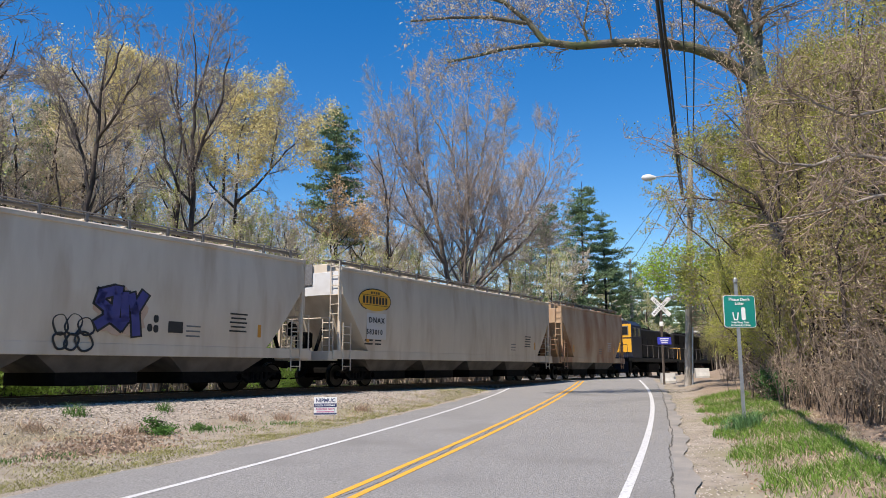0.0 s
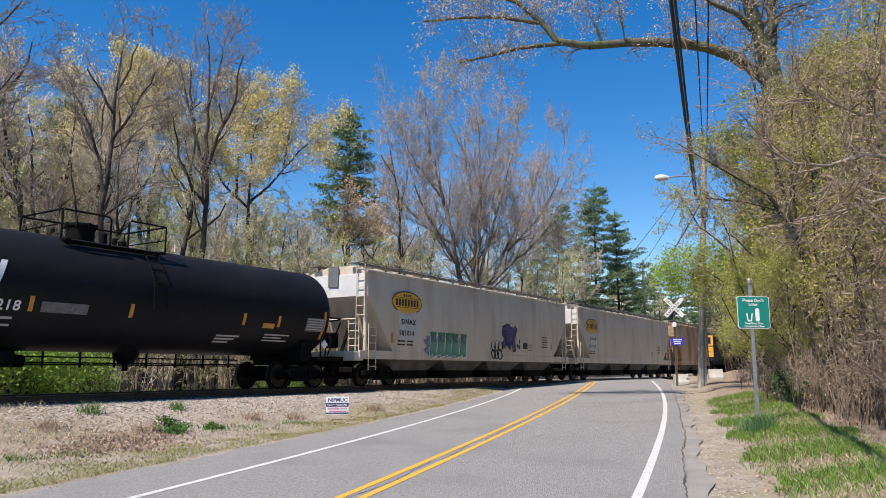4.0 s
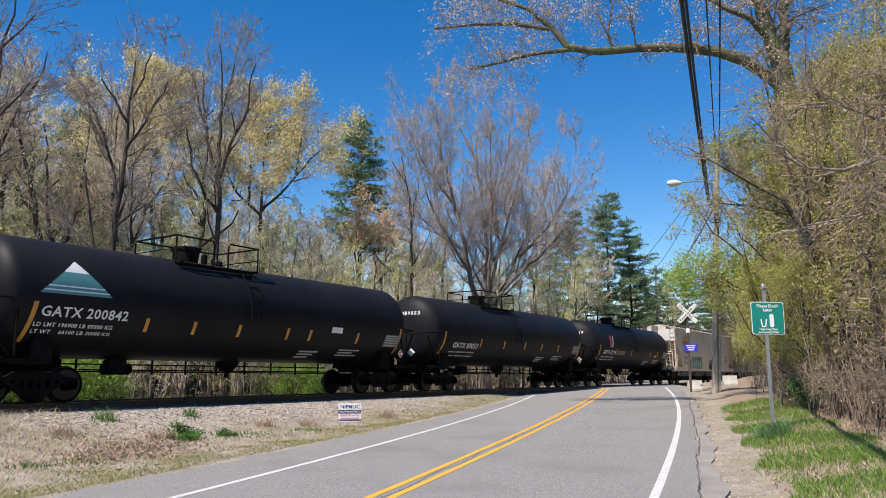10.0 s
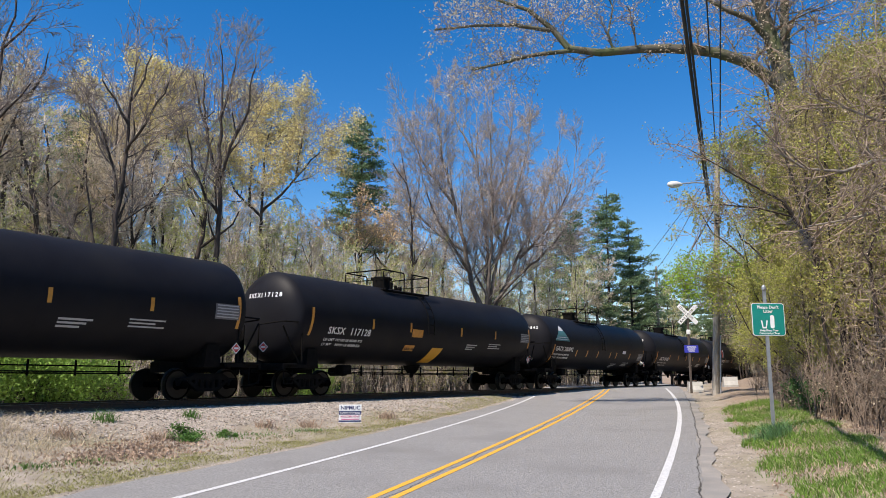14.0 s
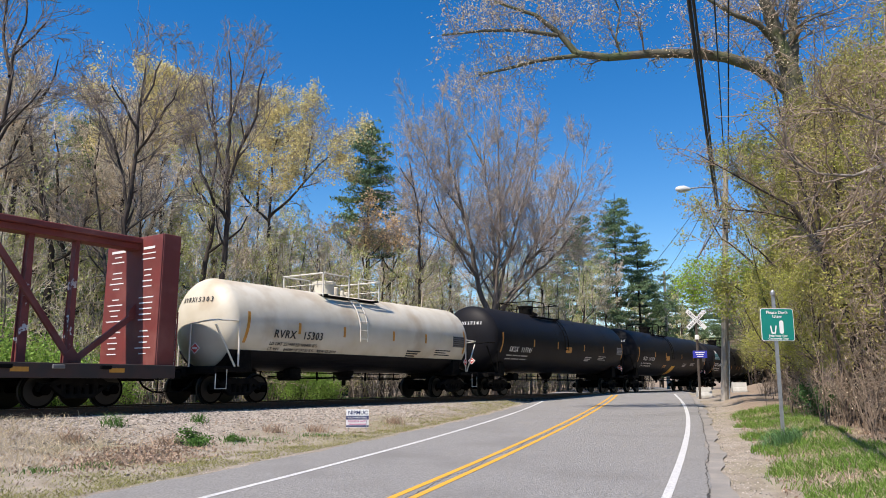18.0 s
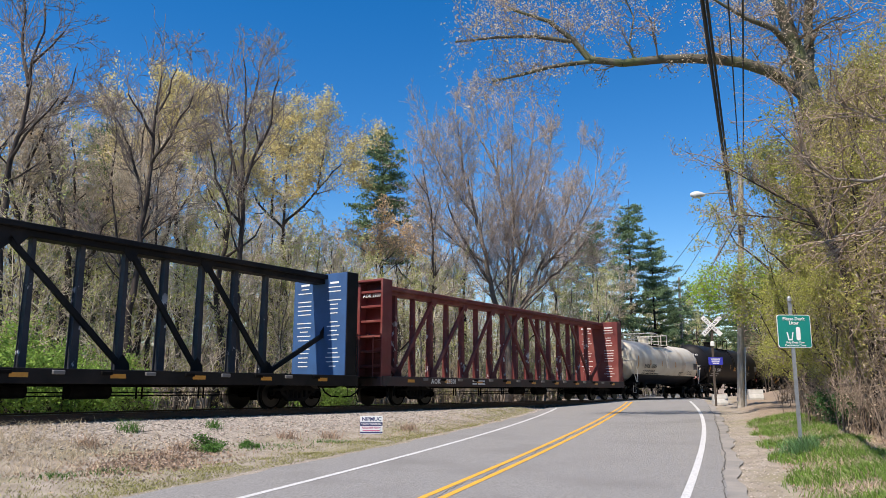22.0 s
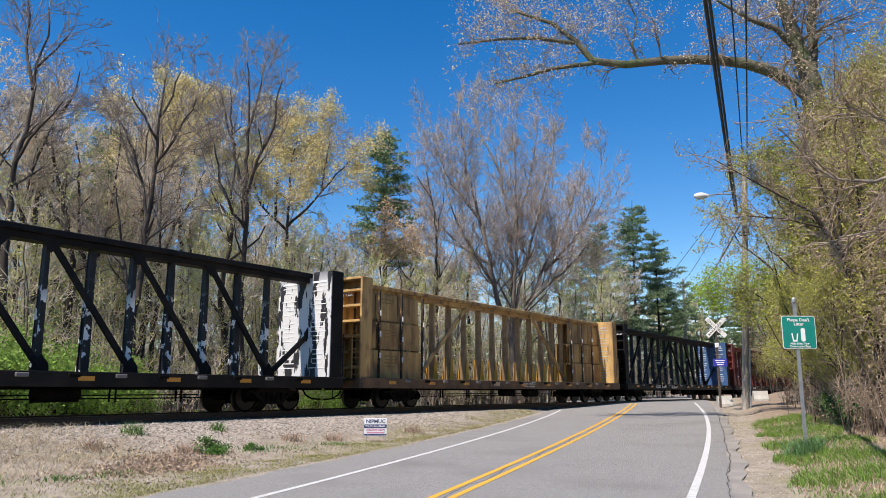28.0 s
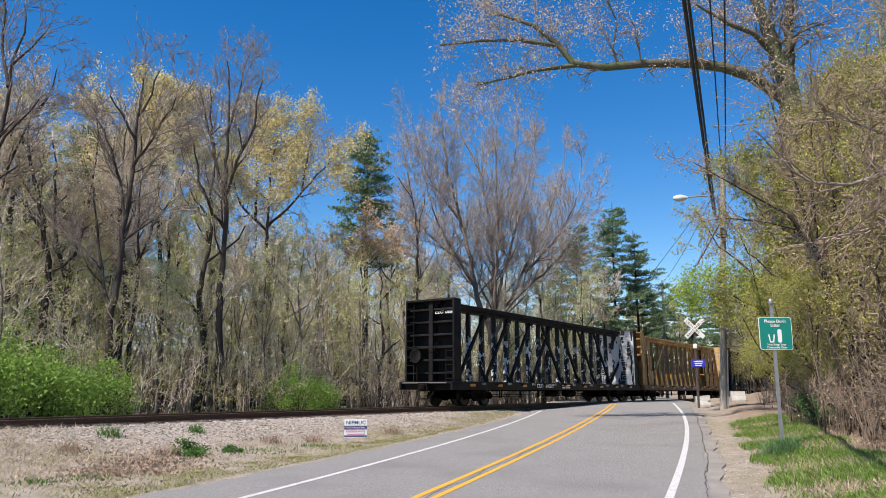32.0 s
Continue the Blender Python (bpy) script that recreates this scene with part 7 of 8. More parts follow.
rows = [(10.9, 13.0, 0.95), (10.2, 16.5, 0.8), (11.9, 17.6, 1.05), (10.9, 20.2, 0.85), (12.5, 21.8, 1.0), (12.8, 24.5, 0.95), (14.8, 26.5, 1.05), (14.2, 29.5, 1.0), (16.9, 31.5, 1.1), (17.0, 35.0, 0.95), (18.9, 38.0, 1.0), (19.8, 42.0, 0.85), (14.5, 13.6, 1.2), (15.3, 19.5, 1.25), (17.8, 25.5, 1.25), (20.4, 32.0, 1.2), (21.9, 47.0, 0.9), (24.9, 53.0, 0.9), (23.9, 40.0, 1.1), (28.4, 60.0, 1.0), (33.4, 70, 1.1), (26.9, 47.0, 1.1), (18.5, 16, 1.4), (19.5, 22, 1.4), (22.5, 29, 1.4), (25.5, 36, 1.4), (27.5, 64, 1.0), (30.5, 76, 1.1), (33, 78, 1.3), (37, 84, 1.3), (30.5, 69, 1.1), (40, 90, 1.3), (27, 76, 1.0), (12.2, 23.4, 0.95), (13.4, 26.2, 1.05), (11.6, 21.6, 0.85)]
for i, (x, y, sc) in enumerate(rows):
    if i < 3:
        place(BR[i], x, y, sc, 40 * i, 1.2)
    else:
        put(BR[1] if y < 18.5 else BR[0 if i % 2 else 2], x, y, sc, rt.uniform(0, 360), 1.3)
for x, y in ((34.5, 88), (36.5, 92), (39.5, 98), (41.0, 107), (44.5, 106), (47.0, 117), (53.0, 122), (33.0, 84.5)):
    put(BR[2], x, y, 1.35, rt.uniform(0, 360))
BC = thicket(91, "low tangle of bare brown canes", 34, 2.6, 1.0, M["bark"], M["twig_bush"], M["bud_tan"], 1, 0.03, 0.16, 0.3, "bramble")
BC["category"] = "brush"
place(BC, 9.0, 14.6, 0.9)
for x, y, sc in ((8.0, 13.0, 0.9), (8.6, 16.2, 1.0), (8.9, 18.2, 0.95), (9.3, 20.0, 1.0), (9.5, 22.2, 0.95), (10.2, 24.6, 0.9), (10.9, 27.0, 0.9), (11.8, 29.8, 0.9), (9.6, 15.6, 1.2), (10.4, 19, 1.2), (12.6, 33.0, 0.8), (7.9, 11.4, 0.9), (9.3, 12.2, 1.2), (14.0, 38.5, 0.7), (15.4, 41.5, 0.6), (7.6, 12.2, 0.8), (8.3, 14.4, 0.85), (7.5, 15.4, 0.6), (8.6, 17.4, 0.9), (8.4, 19.2, 0.8), (9.0, 21.2, 0.85), (9.4, 23.6, 0.8), (10.0, 26.2, 0.8), (9.8, 17.0, 1.3), (10.2, 21.0, 1.25), (10.9, 23.2, 1.2), (8.8, 13.4, 1.2)):
    put(BC, x + 0.75, y, sc * 1.05, rt.uniform(0, 360))
SR = leafy_shrub(72, "dark green shrub under the brush", M["leaf_dark"], 1.8, 1.2, 2600, 0.05, 20)
place(SR, 9.9, 21.6, 0.75)
put(SR, 10.7, 23.6, 0.6, 70)
maple = wood("tree", "young maple in lime-green leaf by the pole", 92, [(-0.9, 0, 6.5, 1.3, 1.3, 0.8), (0.2, 0, 5.5, 1.2, 1.2, 0.9), (-0.5, 0, 7.4, 0.9, 1.0, 0.6), (1.0, 0, 7.2, 1.1, 1.2, 1.2), (1.3, 0.2, 5.2, 1.1, 1.2, 0.8), (2.3, 0, 6.4, 1.3, 1.2, 1.0)],
             [[(4.7, 0, -0.3), (4.3, 0, 3.2), (3.4, 0, 5.0), (1.8, 0, 5.8), (0.0, 0, 6.4)]], 1000, M["bark"], M["twig_dark"], M["leaf_lime"], tlen=0.45, twigs=2, bud_n=7, bud_size=0.06, scatter=0.2, rise=0.05, trunk_r=0.055, tup=0.0, bud_share=0.72)
place(maple, 11.3, 36.2, 0.88, 0)

# small many-limbed trees in first leaf, crowding the bank up to the pole
M["twig_pale"] = material("pale_sunlit_twigs", (0.33, 0.28, 0.205), 0.9, island=0.45)
M["leaf_first"] = material("small_olive_tan_leaves", (0.40, 0.41, 0.10), 0.85, island=0.5, trans=0.35)
HEDGE = dict(dens=(2.9, 3.8, 3.8), longest=2.4, angle=(0.95, 0.9, 0.9), rise=(0.03, 0.02, 0.0), bud_n=7, bud_size=0.048, scatter=0.13, share=0.85, wander=0.24, start=0.2, tip=0.009, thick_from=0.022)
bank_tree = forest_tree("many-limbed roadside tree in small olive leaf", 95,
                        [[(0, 0, -0.3), (-0.3, 0, 3), (-0.5, 0, 6), (-0.8, 0, 9.3)], [(-0.3, 0, 2.6), (-1.5, 0, 4.6), (-2.9, 0.2, 6), (-3.6, 0, 7.0)], [(-0.4, 0, 5), (-1.6, -0.5, 7.3), (-2.3, -0.6, 9.2)], [(0, 0, 4), (1.5, -0.5, 6.5), (2.1, -0.6, 9), (2.3, -0.5, 10.8)],
                         [(-0.2, 0, 2.4), (1.9, -0.6, 4.3), (3.1, -0.6, 6.2)], [(-0.3, 0, 3), (-0.6, -1.6, 5), (-0.9, -2.2, 7.2)], [(-0.2, 0, 2.0), (-1.6, -0.8, 3.2), (-2.9, -1.0, 4.0)], [(-0.2, 0, 1.8), (1.2, -1.4, 3.0), (2.0, -2.0, 4.2)], [(-0.3, 0, 3.4), (0.3, 1.5, 6), (0.6, 2, 8.5)]],
                        M["bark"], M["twig_pale"], M["leaf_first"], 0.14, 0.018, name="roadside_tree", **HEDGE)
place(bank_tree, 13.9, 32.0, 1.15)
for x, y, sc, turn in ((14.3, 27.6, 1.22, 140), (16.8, 24.5, 1.3, 250), (12.9, 23.2, 0.92, 60), (16.6, 31.0, 1.35, 70), (13.4, 29.4, 1.0, 15), (18.6, 20.5, 1.4, 120), (17.6, 34.5, 1.1, 200), (18.4, 29, 1.2, 20), (11.9, 18.6, 0.8, 310), (19.5, 44, 1.0, 330), (14.2, 19.6, 1.0, 170), (9.9, 22.6, 0.48, 80), (10.8, 26.0, 0.55, 200)):
    put(bank_tree, x, y, sc, turn)

# the old tree whose limb reaches over the road
old = thing("old_tree", "old grey tree with one long mossy limb over the road", "tree")
rg = np.random.default_rng(33)
bars, fine, tips = [], [], []


def bough(pts, r0, r1, twigs, ln):
    P = [np.array(p, float) for p in pts]
    n = len(P) - 1
    for i in range(n):
        bars.append((P[i], P[i + 1], r0 + (r1 - r0) * i / n, r0 + (r1 - r0) * (i + 1) / n))
    for j in range(twigs):
        t = n * (0.12 + 0.88 * (j + rg.uniform(0, 1)) / twigs)
        i = min(int(t), n - 1)
        b = P[i] + (P[i + 1] - P[i]) * (t - i)
        d = (P[i + 1] - P[i]) / np.linalg.norm(P[i + 1] - P[i]) * 0.5 + rg.normal(size=3) * 0.6 + np.array([0, 0, 0.35])
        sprig(b, d / np.linalg.norm(d), ln * rg.uniform(0.5, 1.2), max(r1 * 0.35, 0.018), 0)


def sprig(p, d, ln, r, lev):
    q = p
    for i in range(3):
        d = d + rg.normal(size=3) * 0.18
        d /= np.linalg.norm(d)
        e = q + d * ln / 3
        fine.append((q, e, r * (1 - 0.2 * i), r * (0.8 - 0.2 * i)))
        if lev < 2:
            for _ in range(1 if lev else 2):
                nd = d + rg.normal(size=3) * 0.75
                sprig(e, nd / np.linalg.norm(nd), ln * 0.5, max(r * 0.55, 0.007), lev + 1)
        q = e
    tips.append(q)


OX, OY = 12.0, 27.4
oz = float(ground_z(OX, OY))
bough([(12.9, 27.4, oz - 0.3), (12.8, 27.3, 5), (12.5, 27.2, 9.8), (11.94, 27.0, 11.8), (11.82, 27.0, 13.1)], 0.46, 0.36, 0, 1)
bough([(11.82, 27.0, 13.1), (11.5, 27.0, 14.3), (11.1, 26.9, 15.7), (10.4, 26.8, 18)], 0.34, 0.16, 16, 2.2)
bough([(11.85, 27.0, 13.0), (12.1, 27.2, 14.2), (12.2, 27.3, 15.6), (12.6, 27.4, 18)], 0.22, 0.12, 14, 2.2)
bough([(11.6, 27.0, 14.0), (10.6, 26.6, 14.9), (9.6, 26.4, 15.2), (8.4, 26.2, 15.9)], 0.14, 0.05, 14, 1.6)
bough([(12.0, 27.0, 12.0), (11.4, 27.0, 12.7), (10.44, 27.0, 13.4), (9.5, 27.0, 13.75), (8.54, 27.0, 13.9), (7.6, 27.0, 13.95), (6.6, 27.0, 13.95), (5.1, 27.0, 13.82), (3.9, 27.0, 14.0)], 0.24, 0.13, 12, 1.3)
bough([(3.9, 27.0, 14.0), (3.3, 27.0, 14.8), (2.4, 27.0, 15.6), (0.8, 27.0, 16.2)], 0.13, 0.05, 20, 1.7)
bough([(4.2, 27.0, 13.95), (2.52, 27.0, 13.76), (1.23, 27.0, 13.43), (0.2, 27.0, 13.2)], 0.09, 0.04, 16, 1.1)
bough([(3.2, 27.0, 14.75), (1.8, 26.8, 14.9), (0.4, 26.8, 14.9), (-1.2, 26.7, 14.7)], 0.085, 0.035, 18, 1.3)
bough([(5.6, 27.0, 13.8), (5.4, 27.0, 14.6), (5.6, 26.9, 15.6), (5.2, 26.8, 16.6)], 0.05, 0.02, 12, 1.2)
part("trunk", tubes("trunk", *[np.array(c) for c in zip(*bars)], 10, M["bark_moss"]), None, old)
ocr = part("crown", tubes("crown", *[np.array(c) for c in zip(*fine)], 3, M["twig_bush"]), None, old)
C = np.repeat(np.array(tips), 4, 0)
part("foliage", leaves("foliage", C + rg.normal(size=C.shape) * 0.15, 0.045, M["bud_tan"], rg), None, ocr)


# a bare tree just outside the view at the right, its pale limbs reaching in
def reach(name, label, boughs, mat, twig_mat, bud, n, size, seed):
    global rg, bars, fine, tips
    rg, bars, fine, tips = np.random.default_rng(seed), [], [], []
    for pts, r0, r1, tw, ln in boughs:
        bough(pts, r0, r1, tw, ln)
    t = thing(name, label, "tree")
    part("trunk", tubes("trunk", *[np.array(c) for c in zip(*bars)], 8, mat), None, t)
    cr = part("crown", tubes("crown", *[np.array(c) for c in zip(*fine)], 3, twig_mat), None, t)
    C = np.repeat(np.array(tips), n, 0)
    part("foliage", leaves("foliage", C + rg.normal(size=C.shape) * 0.1, size, bud, rg), None, cr)
    return t



reach("overhanging_tree", "bare grey tree leaning in from the roadside", [
    ([(9.6, 11.6, 0.2), (9.4, 11.8, 2.5), (9.0, 12.0, 4.2), (8.2, 12.0, 5.2)], 0.11, 0.07, 6, 1.2),
    ([(8.2, 12.0, 5.2), (7.3, 12.0, 5.1), (6.7, 12.0, 5.2), (6.1, 12.0, 5.0), (5.5, 12.0, 5.05), (5.0, 12.0, 5.4)], 0.05, 0.012, 26, 1.0),
    ([(9.0, 12.0, 4.2), (7.9, 11.6, 4.5), (6.6, 11.2, 4.3), (5.6, 11.0, 4.0), (5.0, 11.0, 3.9)], 0.034, 0.01, 22, 0.9),
    ([(8.6, 12.0, 4.8), (7.8, 12.2, 6.1), (6.9, 12.2, 5.9), (6.2, 12.2, 6.2), (5.6, 12.2, 6.5)], 0.036, 0.01, 24, 1.0),
    ([(8.8, 12.0, 4.6), (8.6, 12.4, 6.6), (8.0, 12.6, 8.2), (7.4, 12.6, 9.2)], 0.045, 0.012, 24, 1.3)], M["bark_pale"], M["twig_bush"], M["bud_moss"], 2, 0.02, 5)
reach("roadside_tree", "slender tree in bud reaching over the shoulder", [
    ([(10.6, 21.0, 0.3), (10.2, 20.8, 3.0), (9.4, 20.5, 5.2), (8.6, 20.2, 6.4)], 0.1, 0.06, 8, 1.3),
    ([(8.6, 20.2, 6.4), (7.6, 20.0, 6.9), (6.8, 20.0, 7.4), (6.0, 20.0, 7.9)], 0.035, 0.01, 16, 1.0),
    ([(8.9, 20.3, 6.0), (7.8, 20.0, 6.2), (6.8, 20.0, 6.3), (6.1, 20.0, 6.2)], 0.028, 0.01, 16, 0.9),
    ([(9.4, 20.5, 5.2), (9.0, 20.5, 7.2), (8.6, 20.4, 8.8), (8.4, 20.4, 10.0)], 0.05, 0.015, 18, 1.1)], M["bark"], M["twig_bush"], M["bud_moss"], 3, 0.024, 6)


# ---- poles, wires, signs, blocks ----
M["pole_wood"] = material("weathered_pole_wood", (0.42, 0.385, 0.335), 0.9, 0, (0.29, 0.26, 0.22), 3, 0.6, 40, stretch=(6, 6, 0.3))
M["galv"] = material("galvanised_steel", (0.42, 0.43, 0.43), 0.45, 0.7, (0.33, 0.34, 0.34), 8, 0.1, 60)
M["concrete"] = material("pale_concrete", (0.47, 0.46, 0.43), 0.9, 0, (0.36, 0.35, 0.32), 3, 0.4, 50)
M["sign_green"] = material("reflective_green", (0.0, 0.24, 0.195), 0.45, 0, (0.0, 0.21, 0.17), 2)
M["sign_white"] = material("reflective_white", (0.82, 0.82, 0.80), 0.5)
M["sign_blue"] = material("blue_sign", (0.04, 0.05, 0.42), 0.5)
M["wire"] = material("black_cable", (0.015, 0.015, 0.015), 0.6)
M["lamp_white"] = material("pale_lamp_housing", (0.62, 0.63, 0.62), 0.5)
M["lens"] = material("lamp_lens", (0.55, 0.56, 0.55), 0.15)
M["navy_print"] = material("navy_print", (0.03, 0.04, 0.12), 0.6)
M["pink_print"] = material("magenta_print", (0.50, 0.10, 0.22), 0.6)


def utility_pole(x, y, x1, h, label):
    z = float(ground_z(x, y))
    p = thing("utility_pole", label, "pole", pose(x, y, z - 0.3))
    part("shaft", Mesh().tube([(0, 0, 0), ((x1 - x) * 0.5, 0, h * 0.5), (x1 - x, 0, h)], [0.18, 0.155, 0.125], 14), M["pole_wood"], p, smooth=40)
    part("pole_cap", Mesh().lathe([(h, 0.13), (h + 0.03, 0.12)], 12, "z", (x1 - x, 0, 0)), M["galv"], p)
    return p, z - 0.3


up, uz = utility_pole(12.15, 38.0, 13.0, 12.9, "weathered grey wooden utility pole beside the crossing")
for k, (zz, sx) in enumerate(((9.7, -0.14), (12.4, -0.1), (12.7, 0.1))):
    part("insulator", Mesh().lathe([(0, 0.05), (0.06, 0.08), (0.09, 0.05), (0.15, 0.075), (0.18, 0.03)], 12, "z"), M["galv"], up, at=pose(0.85 * zz / 12.9 + sx, -0.16, zz))
part("cable_bracket", Mesh().box((0.62, -0.2, 9.35), (0.5, 0.12, 0.1), bevel=0.02), M["galv"], up)
part("junction_loop", Mesh().tube([(0.45 + 0.3 * math.cos(a), -0.3, 8.9 + 0.09 * math.sin(a)) for a in np.linspace(0, 6.28, 16)], 0.03, 5), M["wire"], up, "coil of black cable")
part("conduit", Mesh().tube([(0.2, -0.17, 0.3), (0.36, -0.17, 3.2)], 0.035, 6), M["galv"], up)
lamp = thing("street_lamp", "pale cobra-head street lamp on a curved arm", "street lamp", pose(12.95, 38.0, 11.45))
part("arm", Mesh().tube([(-0.05, 0, -0.1), (-0.5, 0, 0.08), (-1.2, 0, 0.14), (-1.95, 0, 0.08)], 0.035, 8), M["galv"], lamp)
hd = part("head", Mesh().lathe([(-2.62, 0.02), (-2.58, 0.1), (-2.4, 0.17), (-2.2, 0.18), (-2.0, 0.12), (-1.86, 0.06)], 16, "x", (0, 0, 0.05)), M["lamp_white"], lamp, smooth=50)
part("lens", Mesh().lathe([(-0.14, 0.05), (-0.1, 0.12), (-0.04, 0.15)], 14, "z", (-2.35, 0, 0)), M["lens"], hd)
far_pole, _ = utility_pole(20.0, 80.0, 20.1, 12.6, "pale utility pole beyond the crossing")
near_pole, _ = utility_pole(-1.2, -6.0, -1.2, 13.0, "wooden utility pole behind the viewer")


def cable(a, b, sag, r, label):
    a, b = Vector(a), Vector(b)
    pts = []
    for i in range(25):
        t = i / 24
        q = a.lerp(b, t)
        q.z -= sag * 4 * t * (1 - t)
        pts.append(q)
    ob = part("overhead_cable", Mesh().tube(pts, r, 6), M["wire"], smooth=60)
    return tagged(ob, label, "cable", "cables between the poles")


cable((12.3, 37.8, 10.5), (-2.6, -6.0, 10.6), 0.38, 0.05, "thick black bundled cable above the road edge")
cable((12.4, 37.8, 10.45), (-2.5, -6.0, 10.55), 0.38, 0.035, "black telephone cable lashed beside the bundle")
cable((12.85, 37.85, 12.6), (-2.0, -6.0, 12.4), 0.45, 0.022, "thin black power line")
cable((13.05, 37.85, 12.9), (-1.3, -6.0, 12.8), 0.4, 0.026, "thin black power line")
cable((12.95, 38.2, 12.7), (20.1, 80, 13.0), 0.5, 0.02, "thin black power line")
cable((12.7, 38.2, 10.2), (20.0, 80, 10.4), 0.6, 0.04, "thick black bundled cable above the road edge")
cable((12.0, 38.1, 11.3), (9.0, 47.5, 6.3), 0.1, 0.012, "thin black service wire from the pole")

# litter sign
gz = float(ground_z(6.28, 16.0))
ls = thing("litter_sign", "teal-green litter sign on a galvanised post in the grass", "sign", pose(6.28, 16.05, gz - 0.3))
part("post", Mesh().prism([(-0.035, 0.0), (-0.035, 0.03), (-0.02, 0.03), (-0.012, 0.01), (0.012, 0.01), (0.02, 0.03), (0.035, 0.03), (0.035, 0.0)], 0, 3.53 - gz + 0.3, "z"), M["galv"], ls, "galvanised channel post")
part("post_cap", Mesh().lathe([(0, 0.02), (0.03, 0.05), (0.09, 0.05), (0.13, 0.02)], 10, "z", (0, 0.015, 3.53 - gz + 0.28)), M["galv"], ls)
zs = 2.91 - gz + 0.3


def rounded(w, h, r, n=5):
    p = []
    for cx, cy, a0 in ((w / 2 - r, h / 2 - r, 0), (-w / 2 + r, h / 2 - r, 90), (-w / 2 + r, -h / 2 + r, 180), (w / 2 - r, -h / 2 + r, 270)):
        p += [(cx + r * math.cos(radians(a0 + 90 * k / n)), cy + r * math.sin(radians(a0 + 90 * k / n))) for k in range(n + 1)]
    return p


plate = part("plate", Mesh().prism([(x, z) for x, z in rounded(0.71, 0.68, 0.05)], -0.012, -0.004, "y"), M["sign_white"], ls, at=pose(0.04, 0, zs, 0, 0, 6))
part("green_field", Mesh().prism(rounded(0.685, 0.655, 0.045), -0.0145, -0.0125, "y"), M["sign_green"], plate)


def sign_word(text, size, x, z, mat, parent, y=-0.018, sp=1.0):
    o = word(text, size, mat, parent, pose(x, y, z, 90))
    w = o.dimensions.x
    o.matrix_basis = pose(x - w / 2, y, z, 90)
    return o


sign_word("Please Don't", 0.092, 0, 0.225, M["sign_white"], plate)
sign_word("Litter", 0.092, 0, 0.14, M["sign_white"], plate)
sign_word("Help Keep Your", 0.06, 0, -0.25, M["sign_white"], plate)
sign_word("Community Clean", 0.06, 0, -0.31, M["sign_white"], plate)
part("bin_symbol", Mesh().prism([(-0.17, -0.02), (-0.14, -0.02), (-0.12, -0.16), (-0.07, -0.16), (-0.05, -0.02), (-0.02, -0.02), (-0.05, -0.19), (-0.14, -0.19)], -0.018, -0.016, "y"), M["sign_white"], plate, "white litter bin symbol")
part("plain_symbol", Mesh().prism(rounded(0.09, 0.28, 0.04), -0.018, -0.016, "y"), M["sign_white"], plate, "plain white bar symbol", at=pose(0.08, 0, -0.05))

# lawn sign at the edge of the gravel
gy_ = float(ground_z(-3.16, 20.5))
ys = thing("lawn_sign", "small white printed lawn sign on wire legs in the gravel", "sign", pose(-3.16, 20.5, gy_))
zz = max(0.75 - gy_, 0.26)
pl = part("panel", Mesh().box((0, 0, zz), (0.60, 0.012, 0.47)), M["sign_white"], ys, at=pose(0, 0, 0, 0, 0, 8))
part("dark_band", Mesh().box((0, -0.0075, zz + 0.02), (0.598, 0.003, 0.1)), M["navy_print"], pl)
part("bottom_band", Mesh().box((0, -0.0075, zz - 0.2), (0.598, 0.003, 0.04)), M["navy_print"], pl)
sign_word("NIPMUC", 0.14, 0, zz + 0.105, M["navy_print"], pl, -0.011)
sign_word("YOUTH FOOTBALL", 0.062, 0, zz + 0.0, M["sign_white"], pl, -0.013)
sign_word("REGISTER NOW", 0.07, 0, zz - 0.1, M["pink_print"], pl, -0.011)
part("small_lettering", Mesh().box((0, -0.0075, zz - 0.15), (0.46, 0.003, 0.025)), M["pink_print"], pl)
for dx in (-0.24, 0.24):
    part("wire_leg", Mesh().tube([(dx, 0.01, -0.12), (dx, 0.01, zz - 0.05)], 0.006, 5), M["galv"], ys)

# crossbuck
gc = float(ground_z(12.15, 42.0))
cb = thing("crossbuck", "white railroad crossbuck on a dark post", "sign", pose(12.15, 42.0, gc - 0.3))
part("post", Mesh().box((0, 0, (5.5 - gc + 0.3) / 2), (0.11, 0.11, 5.5 - gc + 0.3), bevel=0.012), M["tie"], cb, "dark wooden post")
zc_ = 5.12 - gc + 0.3
for a, txt in ((45, "RAILROAD"), (-45, "CROSSING")):
    bl = part("blade", Mesh().box((0, 0, 0), (1.4, 0.02, 0.23), bevel=0.006), M["sign_white"], cb, at=pose(0, -0.07 - (0.025 if a > 0 else 0), zc_, 0, -a, 0))
    o = word(txt, 0.17, M["decal_black"], bl, pose(-0.6, -0.012, -0.06, 90), spread=1.25)
bs = part("small_sign", Mesh().box((0.1, -0.07, 3.22 - gc + 0.3), (0.76, 0.015, 0.4), bevel=0.005), M["sign_blue"], cb, "blue emergency notice plate")
for j in range(3):
    part("small_lettering", Mesh().box((0.1, -0.0795, 3.33 - gc + 0.3 - 0.11 * j), (0.5 - 0.08 * j, 0.003, 0.05)), M["sign_white"], bs)
part("white_cap", Mesh().box((0, -0.02, 4.15 - gc + 0.3), (0.2, 0.16, 0.26), bevel=0.03), M["sign_white"], cb)


